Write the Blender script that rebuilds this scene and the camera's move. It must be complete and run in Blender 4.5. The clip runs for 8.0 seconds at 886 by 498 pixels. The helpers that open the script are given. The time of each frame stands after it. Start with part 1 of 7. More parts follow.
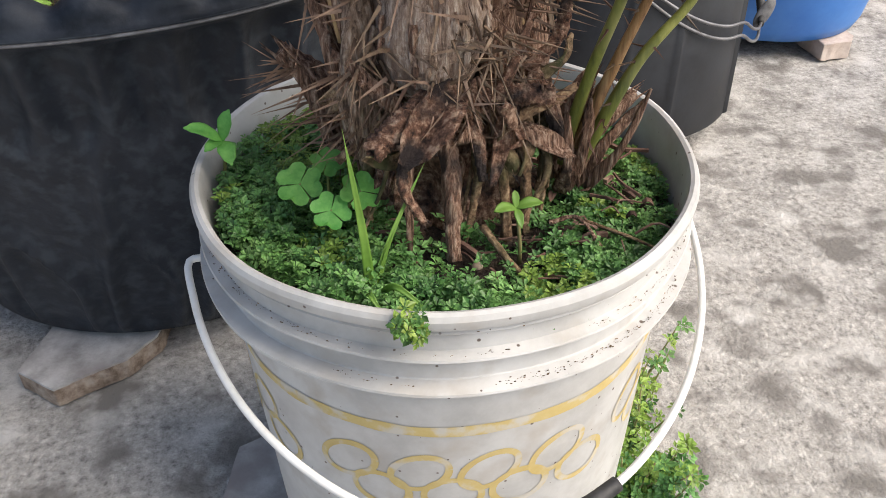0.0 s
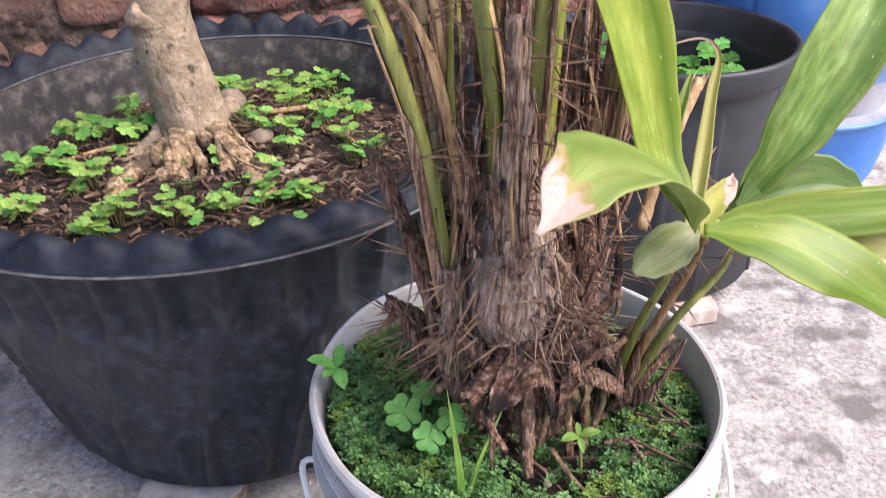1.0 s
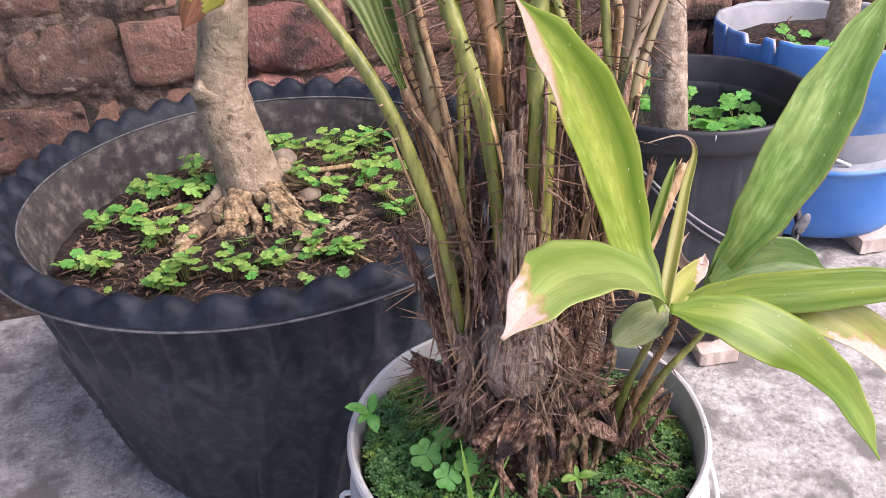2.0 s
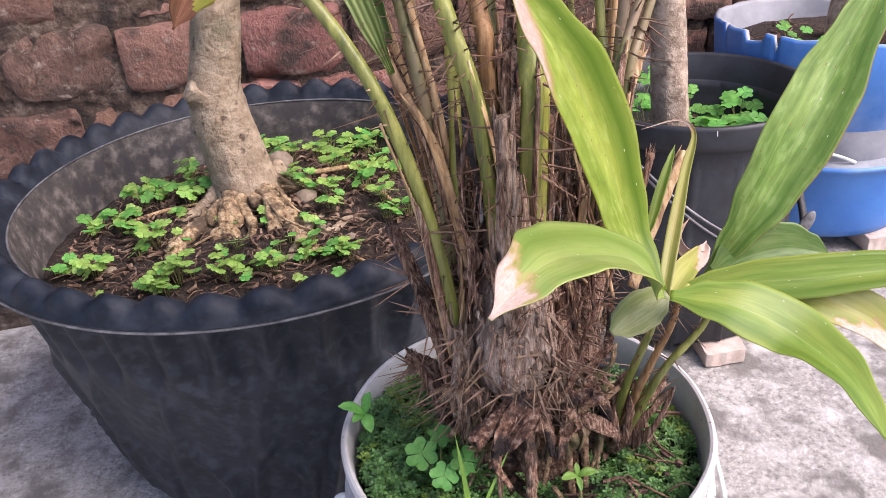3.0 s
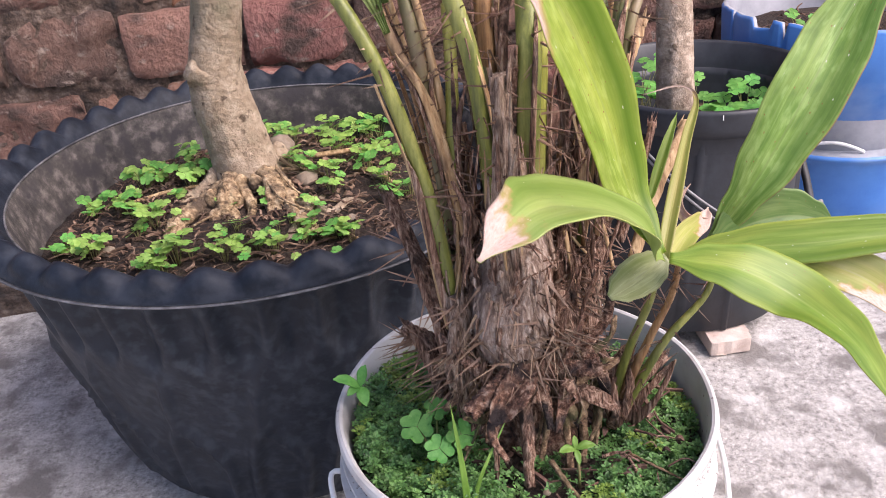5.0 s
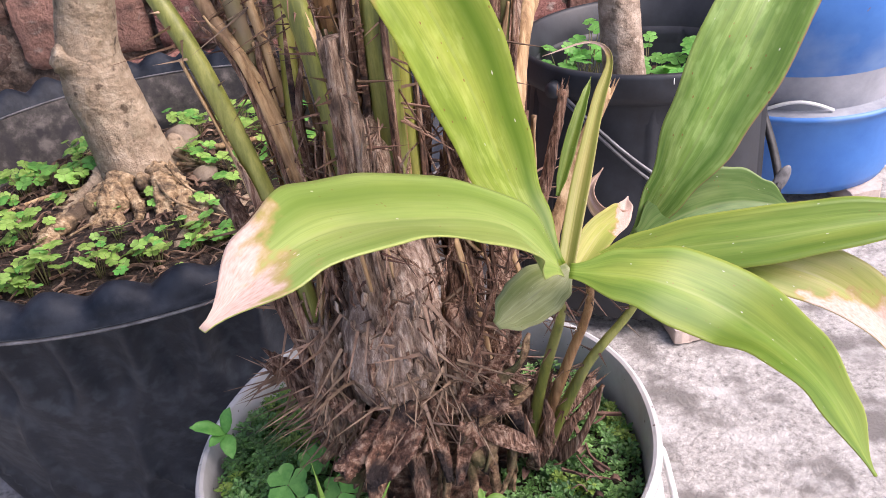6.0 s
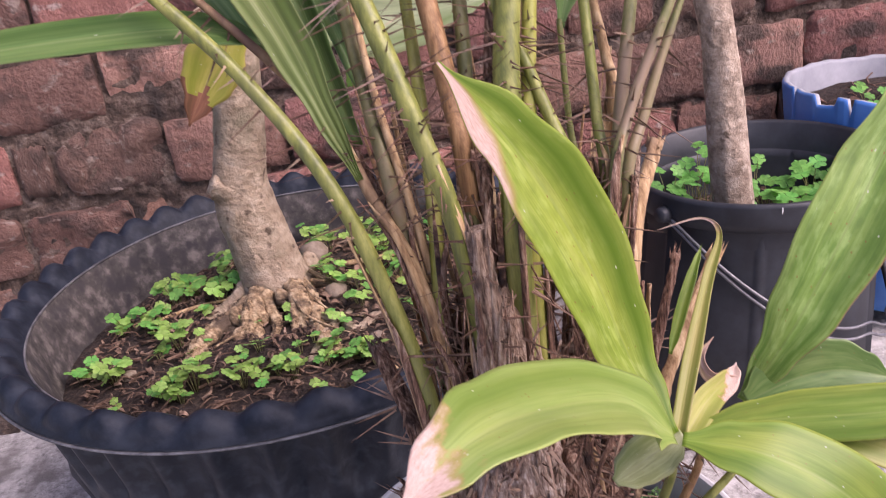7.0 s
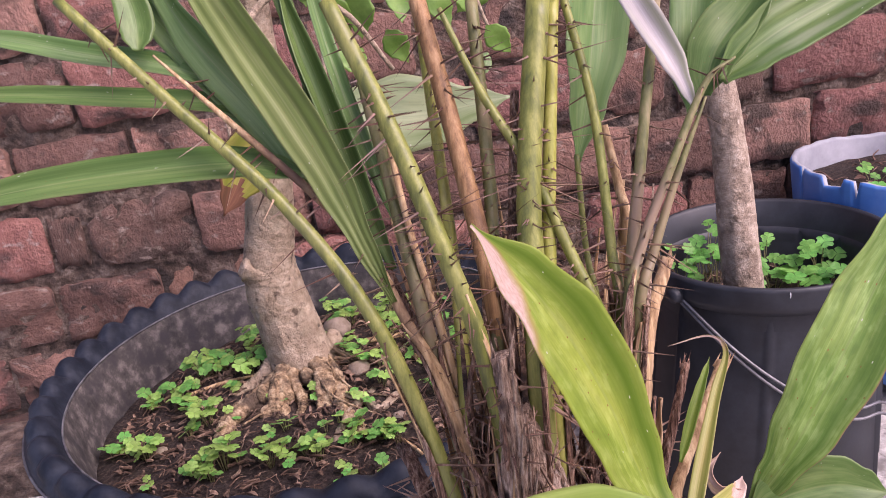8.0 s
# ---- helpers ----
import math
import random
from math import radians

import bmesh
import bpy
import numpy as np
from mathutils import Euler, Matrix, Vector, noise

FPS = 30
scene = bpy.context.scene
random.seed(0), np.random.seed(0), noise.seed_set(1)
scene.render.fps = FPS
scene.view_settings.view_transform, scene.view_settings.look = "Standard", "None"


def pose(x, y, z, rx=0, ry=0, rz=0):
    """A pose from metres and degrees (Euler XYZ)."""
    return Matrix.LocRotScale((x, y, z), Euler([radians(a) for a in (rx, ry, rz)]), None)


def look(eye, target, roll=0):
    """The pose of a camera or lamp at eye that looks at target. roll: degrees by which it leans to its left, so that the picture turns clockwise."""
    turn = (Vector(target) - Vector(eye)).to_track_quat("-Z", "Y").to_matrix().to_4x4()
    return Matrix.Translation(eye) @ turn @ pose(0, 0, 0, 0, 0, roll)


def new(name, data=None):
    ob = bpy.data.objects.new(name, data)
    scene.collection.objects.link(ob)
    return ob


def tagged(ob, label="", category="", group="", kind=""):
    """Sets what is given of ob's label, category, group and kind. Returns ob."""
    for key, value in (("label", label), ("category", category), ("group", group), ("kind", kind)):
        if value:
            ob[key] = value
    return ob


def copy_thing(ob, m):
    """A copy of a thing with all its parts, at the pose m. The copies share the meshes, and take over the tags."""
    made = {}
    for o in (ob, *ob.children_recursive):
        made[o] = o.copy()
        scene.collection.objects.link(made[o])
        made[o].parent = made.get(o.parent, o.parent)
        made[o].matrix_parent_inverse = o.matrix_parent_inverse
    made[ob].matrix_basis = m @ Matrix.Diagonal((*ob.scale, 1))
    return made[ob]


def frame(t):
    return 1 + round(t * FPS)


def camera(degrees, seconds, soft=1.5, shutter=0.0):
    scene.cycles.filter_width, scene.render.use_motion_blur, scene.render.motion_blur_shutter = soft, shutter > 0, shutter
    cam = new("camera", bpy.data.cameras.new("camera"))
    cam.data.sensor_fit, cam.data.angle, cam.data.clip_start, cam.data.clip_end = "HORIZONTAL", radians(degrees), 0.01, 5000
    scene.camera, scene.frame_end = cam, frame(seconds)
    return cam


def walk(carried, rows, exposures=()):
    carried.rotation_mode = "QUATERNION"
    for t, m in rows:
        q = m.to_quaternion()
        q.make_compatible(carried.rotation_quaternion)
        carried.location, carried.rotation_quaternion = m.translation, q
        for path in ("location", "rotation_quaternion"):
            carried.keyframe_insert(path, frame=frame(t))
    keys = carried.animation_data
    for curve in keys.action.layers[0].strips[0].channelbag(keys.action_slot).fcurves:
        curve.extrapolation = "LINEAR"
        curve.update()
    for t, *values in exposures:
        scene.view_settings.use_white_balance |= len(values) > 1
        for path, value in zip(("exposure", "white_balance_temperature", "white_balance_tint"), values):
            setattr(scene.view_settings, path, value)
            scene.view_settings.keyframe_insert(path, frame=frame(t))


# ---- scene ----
cam = camera(55.5, 8.0, soft=0.6, shutter=0.2)
# seconds, place of the lens, turn in degrees
PATH = [
    (0, -0.1189, -0.4234, 0.6232, 52.54, 0.74, -16.21),
    (0.5, -0.1314, -0.4197, 0.6621, 53.21, 0.66, -16.07),
    (0.7, -0.1474, -0.4376, 0.7075, 55.62, 0.35, -15.17),
    (1, -0.1644, -0.4546, 0.7670, 58.53, 1.23, -14.69),
    (1.5, -0.1771, -0.5133, 0.8324, 60.16, 2.51, -12.77),
    (1.7, -0.1629, -0.5228, 0.8477, 59.83, 2.68, -11.92),
    (2.8, -0.1433, -0.5252, 0.8371, 61.11, 3.72, -11.66),
    (3, -0.1419, -0.5173, 0.8242, 60.86, 3.96, -11.72),
    (3.5, -0.1561, -0.5391, 0.8256, 61.04, 3.81, -11.08),
    (4, -0.1567, -0.5411, 0.8359, 61.44, 3.56, -11.03),
    (4.2, -0.1562, -0.5408, 0.8552, 61.67, 3.76, -11.03),
    (5.3, -0.1039, -0.4893, 0.7650, 60.20, 3.98, -11.25),
    (5.5, -0.0680, -0.4586, 0.7513, 59.35, 4.39, -12.02),
    (6, -0.0445, -0.4157, 0.7445, 59.34, 6.05, -13.59),
    (6.5, -0.0359, -0.4211, 0.7717, 60.50, 7.51, -11.73),
    (7, -0.0601, -0.4493, 0.8148, 65.82, 7.80, -6.78),
    (7.5, -0.0725, -0.4652, 0.8516, 67.75, 7.56, -5.83),
    (8, -0.0640, -0.4722, 0.8771, 69.00, 7.72, -5.82),
]
# seconds, stops, kelvin, tint: the clip's camera settles its exposure and white balance on the way
EXPOSURES = [(0.0, 0.46, 6800, 8), (0.5, 0.42, 6720, 11), (1.0, 0.86, 6380, 20), (1.5, 0.76, 6400, 22), (4.2, 0.73, 6420, 23), (5.3, 0.76, 6450, 22), (6.6, 0.67, 6450, 28), (7.2, 0.50, 6420, 36), (8.0, 0.50, 6420, 38)]
walk(cam, [(t, pose(*m)) for t, *m in PATH], EXPOSURES)

# ---- sky and light ----
world = bpy.data.worlds.new("overcast_sky")
scene.world = world
world.use_nodes = True
wn = world.node_tree.nodes
sky = wn.new("ShaderNodeTexSky")
sky.sky_type = "NISHITA"
sky.sun_disc = False
sky.sun_elevation, sky.sun_rotation = radians(48), radians(125)
sky.air_density, sky.dust_density, sky.ozone_density = 1.0, 3.0, 0.6
world.node_tree.links.new(sky.outputs[0], wn["Background"].inputs[0])
wn["Background"].inputs[1].default_value = 0.145

sun = new("sun", bpy.data.lights.new("sun", "SUN"))
sun.data.energy, sun.data.angle, sun.data.color = 2.9, radians(44), (1.0, 0.93, 0.87)
sun.matrix_world = look((1.65, -1.15, 2.22), (0, 0, 0))


# ---- materials ----
def material(name, colours, scale=20.0, detail=6.0, rough=0.7, rough_spread=0.1, bump=0.3, bump_scale=80.0,
             bump_depth=0.004, stain=None, stain_scale=4.0, stain_edge=(0.5, 0.65), stretch=(1, 1, 1),
             vary=0.0, metal=0.0, specular=0.5, through_light=0.0, spots=None, spot_scale=60.0, spot_size=0.12, pits=None, pit_scale=70.0, pit_edge=(0.60, 0.68), palette=None, grain=0.66):
    """Grain from fine noise between colours, larger stains, optional spots, and relief."""
    m = bpy.data.materials.new(name)
    m.use_nodes = True
    nt = m.node_tree
    N, L = nt.nodes, nt.links
    out = N["Principled BSDF"]
    co = N.new("ShaderNodeTexCoord")
    mp = N.new("ShaderNodeMapping")
    mp.inputs["Scale"].default_value = stretch
    source = co.outputs["Object"]
    if vary:
        oi = N.new("ShaderNodeObjectInfo")
        off = N.new("ShaderNodeVectorMath")
        off.operation = "MULTIPLY_ADD"
        off.inputs[1].default_value = (37, 91, 53)
        L.new(oi.outputs["Random"], off.inputs[0])
        L.new(source, off.inputs[2])
        source = off.outputs[0]
    L.new(source, mp.inputs[0])
    n1 = N.new("ShaderNodeTexNoise")
    n1.inputs["Scale"].default_value, n1.inputs["Detail"].default_value = scale, detail
    n1.inputs["Roughness"].default_value = grain
    L.new(mp.outputs[0], n1.inputs["Vector"])
    ramp = N.new("ShaderNodeValToRGB")
    el = ramp.color_ramp.elements
    for k in range(len(colours) - 2):
        el.new(0.5)
    for k, c in enumerate(colours):
        el[k].position = 0.355 + 0.29 * k / max(1, len(colours) - 1)
        el[k].color = (*c, 1)
    L.new(n1.outputs[0], ramp.inputs[0])
    colour = ramp.outputs[0]
    if palette:                              # each piece its own firing colour
        pi = N.new("ShaderNodeObjectInfo")
        pr = N.new("ShaderNodeValToRGB")
        pr.color_ramp.interpolation = "CONSTANT"
        pe = pr.color_ramp.elements
        for k in range(len(palette) - 2):
            pe.new(0.5)
        for k, c in enumerate(palette):
            pe[k].position = k / len(palette)
            pe[k].color = (*c, 1)
        L.new(pi.outputs["Random"], pr.inputs[0])
        mix = N.new("ShaderNodeMix")
        mix.data_type = "RGBA"
        mix.inputs[0].default_value = 0.62
        L.new(colour, mix.inputs[6])
        L.new(pr.outputs[0], mix.inputs[7])
        colour = mix.outputs[2]
    if stain:
        n2 = N.new("ShaderNodeTexNoise")
        n2.inputs["Scale"].default_value, n2.inputs["Detail"].default_value = stain_scale, 5
        L.new(source, n2.inputs["Vector"])
        r2 = N.new("ShaderNodeValToRGB")
        r2.color_ramp.elements[0].position, r2.color_ramp.elements[1].position = stain_edge
        L.new(n2.outputs[0], r2.inputs[0])
        mix = N.new("ShaderNodeMix")
        mix.data_type = "RGBA"
        L.new(r2.outputs[0], mix.inputs[0])
        L.new(colour, mix.inputs[6])
        mix.inputs[7].default_value = (*stain, 1)
        colour = mix.outputs[2]
    if pits:
        n4 = N.new("ShaderNodeTexNoise")
        n4.inputs["Scale"].default_value, n4.inputs["Detail"].default_value = pit_scale, 6
        L.new(source, n4.inputs["Vector"])
        r4 = N.new("ShaderNodeValToRGB")
        r4.color_ramp.elements[0].position, r4.color_ramp.elements[1].position = pit_edge
        L.new(n4.outputs[0], r4.inputs[0])
        mix = N.new("ShaderNodeMix")
        mix.data_type = "RGBA"
        L.new(r4.outputs[0], mix.inputs[0])
        L.new(colour, mix.inputs[6])
        mix.inputs[7].default_value = (*pits, 1)
        colour = mix.outputs[2]
    if spots:
        v = N.new("ShaderNodeTexVoronoi")
        v.inputs["Scale"].default_value = spot_scale
        L.new(co.outputs["Object"], v.inputs["Vector"])
        r3 = N.new("ShaderNodeValToRGB")
        r3.color_ramp.elements[0].position, r3.color_ramp.elements[1].position = spot_size * 0.6, spot_size
        r3.color_ramp.elements[0].color, r3.color_ramp.elements[1].color = (1, 1, 1, 1), (0, 0, 0, 1)
        sc = N.new("ShaderNodeSeparateColor")
        L.new(v.outputs["Color"], sc.inputs[0])
        pw = N.new("ShaderNodeMath")
        pw.operation = "POWER"
        pw.inputs[1].default_value = 2.5
        L.new(sc.outputs[0], pw.inputs[0])
        ad0 = N.new("ShaderNodeMath")
        ad0.inputs[1].default_value = 0.03
        L.new(pw.outputs[0], ad0.inputs[0])
        dv = N.new("ShaderNodeMath")
        dv.operation = "DIVIDE"
        L.new(v.outputs["Distance"], dv.inputs[0])
        L.new(ad0.outputs[0], dv.inputs[1])
        L.new(dv.outputs[0], r3.inputs[0])
        mix = N.new("ShaderNodeMix")
        mix.data_type = "RGBA"
        L.new(r3.outputs[0], mix.inputs[0])
        L.new(colour, mix.inputs[6])
        mix.inputs[7].default_value = (*spots, 1)
        colour = mix.outputs[2]
    if vary:
        gi = N.new("ShaderNodeNewGeometry")
        ad = N.new("ShaderNodeMath")
        L.new(oi.outputs["Random"], ad.inputs[0])
        L.new(gi.outputs["Random Per Island"], ad.inputs[1])
        fr = N.new("ShaderNodeMath")
        fr.operation = "FRACT"
        L.new(ad.outputs[0], fr.inputs[0])
        mr = N.new("ShaderNodeMapRange")
        mr.inputs["To Min"].default_value, mr.inputs["To Max"].default_value = 1 - vary, 1 + vary
        L.new(fr.outputs[0], mr.inputs[0])
        hsv = N.new("ShaderNodeHueSaturation")
        L.new(mr.outputs[0], hsv.inputs["Value"])
        mh = N.new("ShaderNodeMapRange")
        mh.inputs["To Min"].default_value, mh.inputs["To Max"].default_value = 0.5 - vary * 0.05, 0.5 + vary * 0.05
        L.new(oi.outputs["Random"], mh.inputs[0])
        L.new(mh.outputs[0], hsv.inputs["Hue"])
        L.new(colour, hsv.inputs["Color"])
        colour = hsv.outputs[0]
    L.new(colour, out.inputs["Base Color"])
    rr = N.new("ShaderNodeMapRange")
    rr.inputs["To Min"].default_value, rr.inputs["To Max"].default_value = rough - rough_spread, min(1, rough + rough_spread)
    L.new(n1.outputs[0], rr.inputs[0])
    L.new(rr.outputs[0], out.inputs["Roughness"])
    out.inputs["Metallic"].default_value = metal
    out.inputs["Specular IOR Level"].default_value = specular
    if through_light:
        out.inputs["Subsurface Weight"].default_value = 0.0
        tr = N.new("ShaderNodeBsdfTranslucent")
        L.new(colour, tr.inputs[0])
        ms = N.new("ShaderNodeMixShader")
        ms.inputs[0].default_value = through_light
        L.new(out.outputs[0], ms.inputs[1])
        L.new(tr.outputs[0], ms.inputs[2])
        L.new(ms.outputs[0], N["Material Output"].inputs[0])
    if bump and bump_scale:
        n3 = N.new("ShaderNodeTexNoise")
        n3.inputs["Scale"].default_value, n3.inputs["Detail"].default_value = bump_scale, 8
        n3.inputs["Roughness"].default_value = 0.62
        L.new(mp.outputs[0], n3.inputs["Vector"])
        b = N.new("ShaderNodeBump")
        b.inputs["Strength"].default_value, b.inputs["Distance"].default_value = bump, bump_depth
        L.new(n3.outputs[0], b.inputs["Height"])
        L.new(b.outputs[0], out.inputs["Normal"])
    return m


M_CONCRETE = material("concrete", [(0.17, 0.162, 0.150), (0.34, 0.325, 0.305), (0.44, 0.422, 0.398), (0.60, 0.583, 0.555)], 110, 15, 0.88, 0.06, 0.8, 150, 0.005,
                      stain=(0.190, 0.178, 0.165), stain_scale=15, stain_edge=(0.49, 0.63), pits=(0.60, 0.585, 0.56), pit_scale=22, pit_edge=(0.53, 0.74), grain=0.74)
M_BRICK = material("fired_brick", [(0.115, 0.062, 0.045), (0.245, 0.122, 0.086), (0.36, 0.215, 0.165)], 4, 15, 0.93, 0.05, 0.9, 11, 0.014, stretch=(2.0, 0.6, 1.0),
                   stain=(0.085, 0.056, 0.045), stain_scale=2.0, stain_edge=(0.52, 0.66), vary=0.24, pits=(0.33, 0.255, 0.21), pit_scale=6, pit_edge=(0.60, 0.70),
                   palette=[(0.28, 0.136, 0.102), (0.35, 0.160, 0.136), (0.19, 0.112, 0.086), (0.31, 0.172, 0.132), (0.135, 0.090, 0.073), (0.25, 0.132, 0.098), (0.38, 0.194, 0.165)])
M_MORTAR = material("mortar", [(0.040, 0.028, 0.021), (0.145, 0.100, 0.075), (0.29, 0.225, 0.18)], 34, 14, 0.95, 0.04, 1.0, 80, 0.02,
                    stain=(0.050, 0.040, 0.035), stain_scale=14, stain_edge=(0.52, 0.66))
M_WHITE_PLASTIC = material("weathered_white_plastic", [(0.43, 0.425, 0.415), (0.53, 0.525, 0.515), (0.60, 0.598, 0.59)], 14, 8, 0.55, 0.1, 0.12, 120, 0.001,
                           stain=(0.44, 0.41, 0.375), stain_scale=38, stain_edge=(0.52, 0.74), spots=(0.13, 0.10, 0.085), spot_scale=150, spot_size=0.22)
M_YELLOW_PRINT = material("faded_yellow_print", [(0.54, 0.41, 0.15), (0.60, 0.49, 0.24)], 60, 10, 0.6, 0.1, 0.05, 200, 0.0005,
                          stain=(0.56, 0.53, 0.47), stain_scale=60, stain_edge=(0.50, 0.64))
M_WIRE_WHITE = material("white_coated_wire", [(0.72, 0.72, 0.70), (0.84, 0.84, 0.82)], 60, 4, 0.4, 0.1, 0.05, 200, 0.0005)
M_RUBBER = material("black_rubber", [(0.015, 0.015, 0.016), (0.04, 0.04, 0.042)], 80, 4, 0.6, 0.1, 0.1, 200, 0.001)
M_BLACK_POT = material("black_pot_plastic", [(0.011, 0.015, 0.023), (0.021, 0.027, 0.039)], 30, 8, 0.56, 0.1, 0.4, 60, 0.003,
                       stain=(0.036, 0.045, 0.058), stain_scale=70, stain_edge=(0.47, 0.66), spots=(0.16, 0.15, 0.14), spot_scale=45, spot_size=0.05, specular=0.42)
M_DUSTY_POT = material("dusty_black_plastic", [(0.022, 0.020, 0.020), (0.062, 0.055, 0.050), (0.165, 0.145, 0.13)], 48, 14, 0.82, 0.1, 0.4, 120, 0.002, stain=(0.032, 0.029, 0.031), stain_scale=30, stain_edge=(0.48, 0.62))
M_RIM = material("dusty_rim_plastic", [(0.007, 0.010, 0.016), (0.013, 0.018, 0.028), (0.026, 0.033, 0.046)], 40, 10, 0.55, 0.1, 0.3, 110, 0.002, specular=0.24, stain=(0.034, 0.040, 0.052), stain_scale=20, stain_edge=(0.5, 0.75))
M_SCUFF = material("scuffed_pale_plastic", [(0.06, 0.06, 0.065), (0.19, 0.19, 0.20)], 60, 6, 0.6, 0.1, 0.1, 120, 0.001, stain=(0.05, 0.05, 0.055), stain_scale=25, stain_edge=(0.52, 0.7))
M_CLAY = material("broken_clay_edge", [(0.16, 0.115, 0.085), (0.30, 0.23, 0.18), (0.42, 0.35, 0.29)], 70, 10, 0.95, 0.04, 0.9, 120, 0.004)
M_GREY_POT = material("dark_grey_pot_plastic", [(0.017, 0.019, 0.024), (0.031, 0.035, 0.043)], 30, 8, 0.5, 0.1, 0.1, 90, 0.002)
M_BLUE = material("blue_drum_plastic", [(0.035, 0.155, 0.50), (0.075, 0.245, 0.62)], 5, 7, 0.45, 0.1, 0.1, 60, 0.002,
                  stain=(0.30, 0.44, 0.67), stain_scale=6, stain_edge=(0.50, 0.76))
M_BLUE_DUST = material("chalky_inner_plastic", [(0.26, 0.275, 0.31), (0.42, 0.43, 0.47)], 9, 7, 0.8, 0.1, 0.15, 60, 0.002)
M_DRUM_LEDGE = material("dusty_grey_drum_ledge", [(0.20, 0.22, 0.26), (0.34, 0.36, 0.40)], 20, 8, 0.75, 0.1, 0.2, 90, 0.002)
M_SOIL = material("potting_soil", [(0.014, 0.009, 0.007), (0.040, 0.026, 0.020), (0.085, 0.058, 0.043)], 170, 12, 0.95, 0.04, 1.0, 220, 0.008)
M_BARK = material("grey_bark", [(0.23, 0.168, 0.108), (0.37, 0.285, 0.198), (0.52, 0.425, 0.315)], 46, 14, 0.9, 0.06, 1.0, 70, 0.009,
                  stain=(0.235, 0.205, 0.135), stain_scale=17, stain_edge=(0.53, 0.68), pits=(0.11, 0.078, 0.052), pit_scale=62, pit_edge=(0.61, 0.69), grain=0.76)
M_BROWN_BARK = material("brown_speckled_bark", [(0.23, 0.172, 0.125), (0.39, 0.303, 0.228), (0.52, 0.425, 0.335)], 55, 12, 0.92, 0.05, 1.0, 120, 0.006, stain=(0.20, 0.15, 0.11), stain_scale=60, stain_edge=(0.54, 0.68),
                        pits=(0.54, 0.45, 0.36), pit_scale=95, pit_edge=(0.59, 0.69))
M_ROOT = material("tan_root", [(0.075, 0.047, 0.026), (0.36, 0.245, 0.135), (0.62, 0.48, 0.30)], 110, 12, 0.88, 0.06, 1.0, 180, 0.006, stain=(0.10, 0.07, 0.045), stain_scale=30, stain_edge=(0.48, 0.62))
M_TILE = material("broken_tile", [(0.30, 0.285, 0.275), (0.42, 0.405, 0.395), (0.54, 0.53, 0.52)], 40, 8, 0.7, 0.1, 0.2, 90, 0.002, stain=(0.30, 0.27, 0.26), stain_scale=9)
M_PALE_BRICK = material("pale_brick_piece", [(0.42, 0.32, 0.27), (0.62, 0.53, 0.47)], 25, 8, 0.9, 0.05, 0.5, 60, 0.005)


# ---- building helpers ----
def part(name, bm, mat, parent=None, label="", smooth=True):
    me = bpy.data.meshes.new(name)
    bm.to_mesh(me)
    bm.free()
    for m in (mat if isinstance(mat, (list, tuple)) else [mat]):
        me.materials.append(m)
    if smooth:
        me.shade_smooth()
    ob = new(name, me)
    if parent is not None:
        ob.parent = parent
        ob.matrix_parent_inverse = parent.matrix_basis.inverted()
    if label:
        tagged(ob, label)
    return ob


def thing(name, at, label, category, group="", kind=""):
    ob = new(name)
    ob.empty_display_size = 0.02
    ob.matrix_basis = pose(*at)
    return tagged(ob, label, category, group, kind)


def lathe(profile, n, at=(0, 0, 0), wave=None, mats=None, closed=False):
    """Turn a list of (radius, height) about the upright through at. wave(k, angle, r, z) gives a moved (r, z)."""
    bm = bmesh.new()
    rows = []
    for k, (r, z) in enumerate(profile):
        row = []
        for i in range(n):
            a = 2 * math.pi * i / n
            rr, zz = wave(k, a, r, z) if wave else (r, z)
            row.append(bm.verts.new((at[0] + rr * math.cos(a), at[1] + rr * math.sin(a), at[2] + zz)))
        rows.append(row)
    if closed:
        rows.append(rows[0])
    for k in range(len(rows) - 1):
        for i in range(n):
            j = (i + 1) % n
            f = bm.faces.new((rows[k][i], rows[k][j], rows[k + 1][j], rows[k + 1][i]))
            if mats:
                f.material_index = mats[k]
    return bm


def cap(bm, n, row):
    bm.verts.ensure_lookup_table()
    bm.faces.new([bm.verts[row * n + i] for i in range(n)])


def spline(pts, n):
    """n + 1 points of a smooth line through pts."""
    P = [Vector(p) for p in pts]
    P = [2 * P[0] - P[1]] + P + [2 * P[-1] - P[-2]]
    out = []
    for k in range(n + 1):
        u = k / n * (len(P) - 3)
        i = min(int(u), len(P) - 4)
        t = u - i
        a, b, c, d = P[i:i + 4]
        out.append(0.5 * (2 * b + (c - a) * t + (2 * a - 5 * b + 4 * c - d) * t * t + (3 * b - 3 * c + d - a) * t ** 3))
    return out


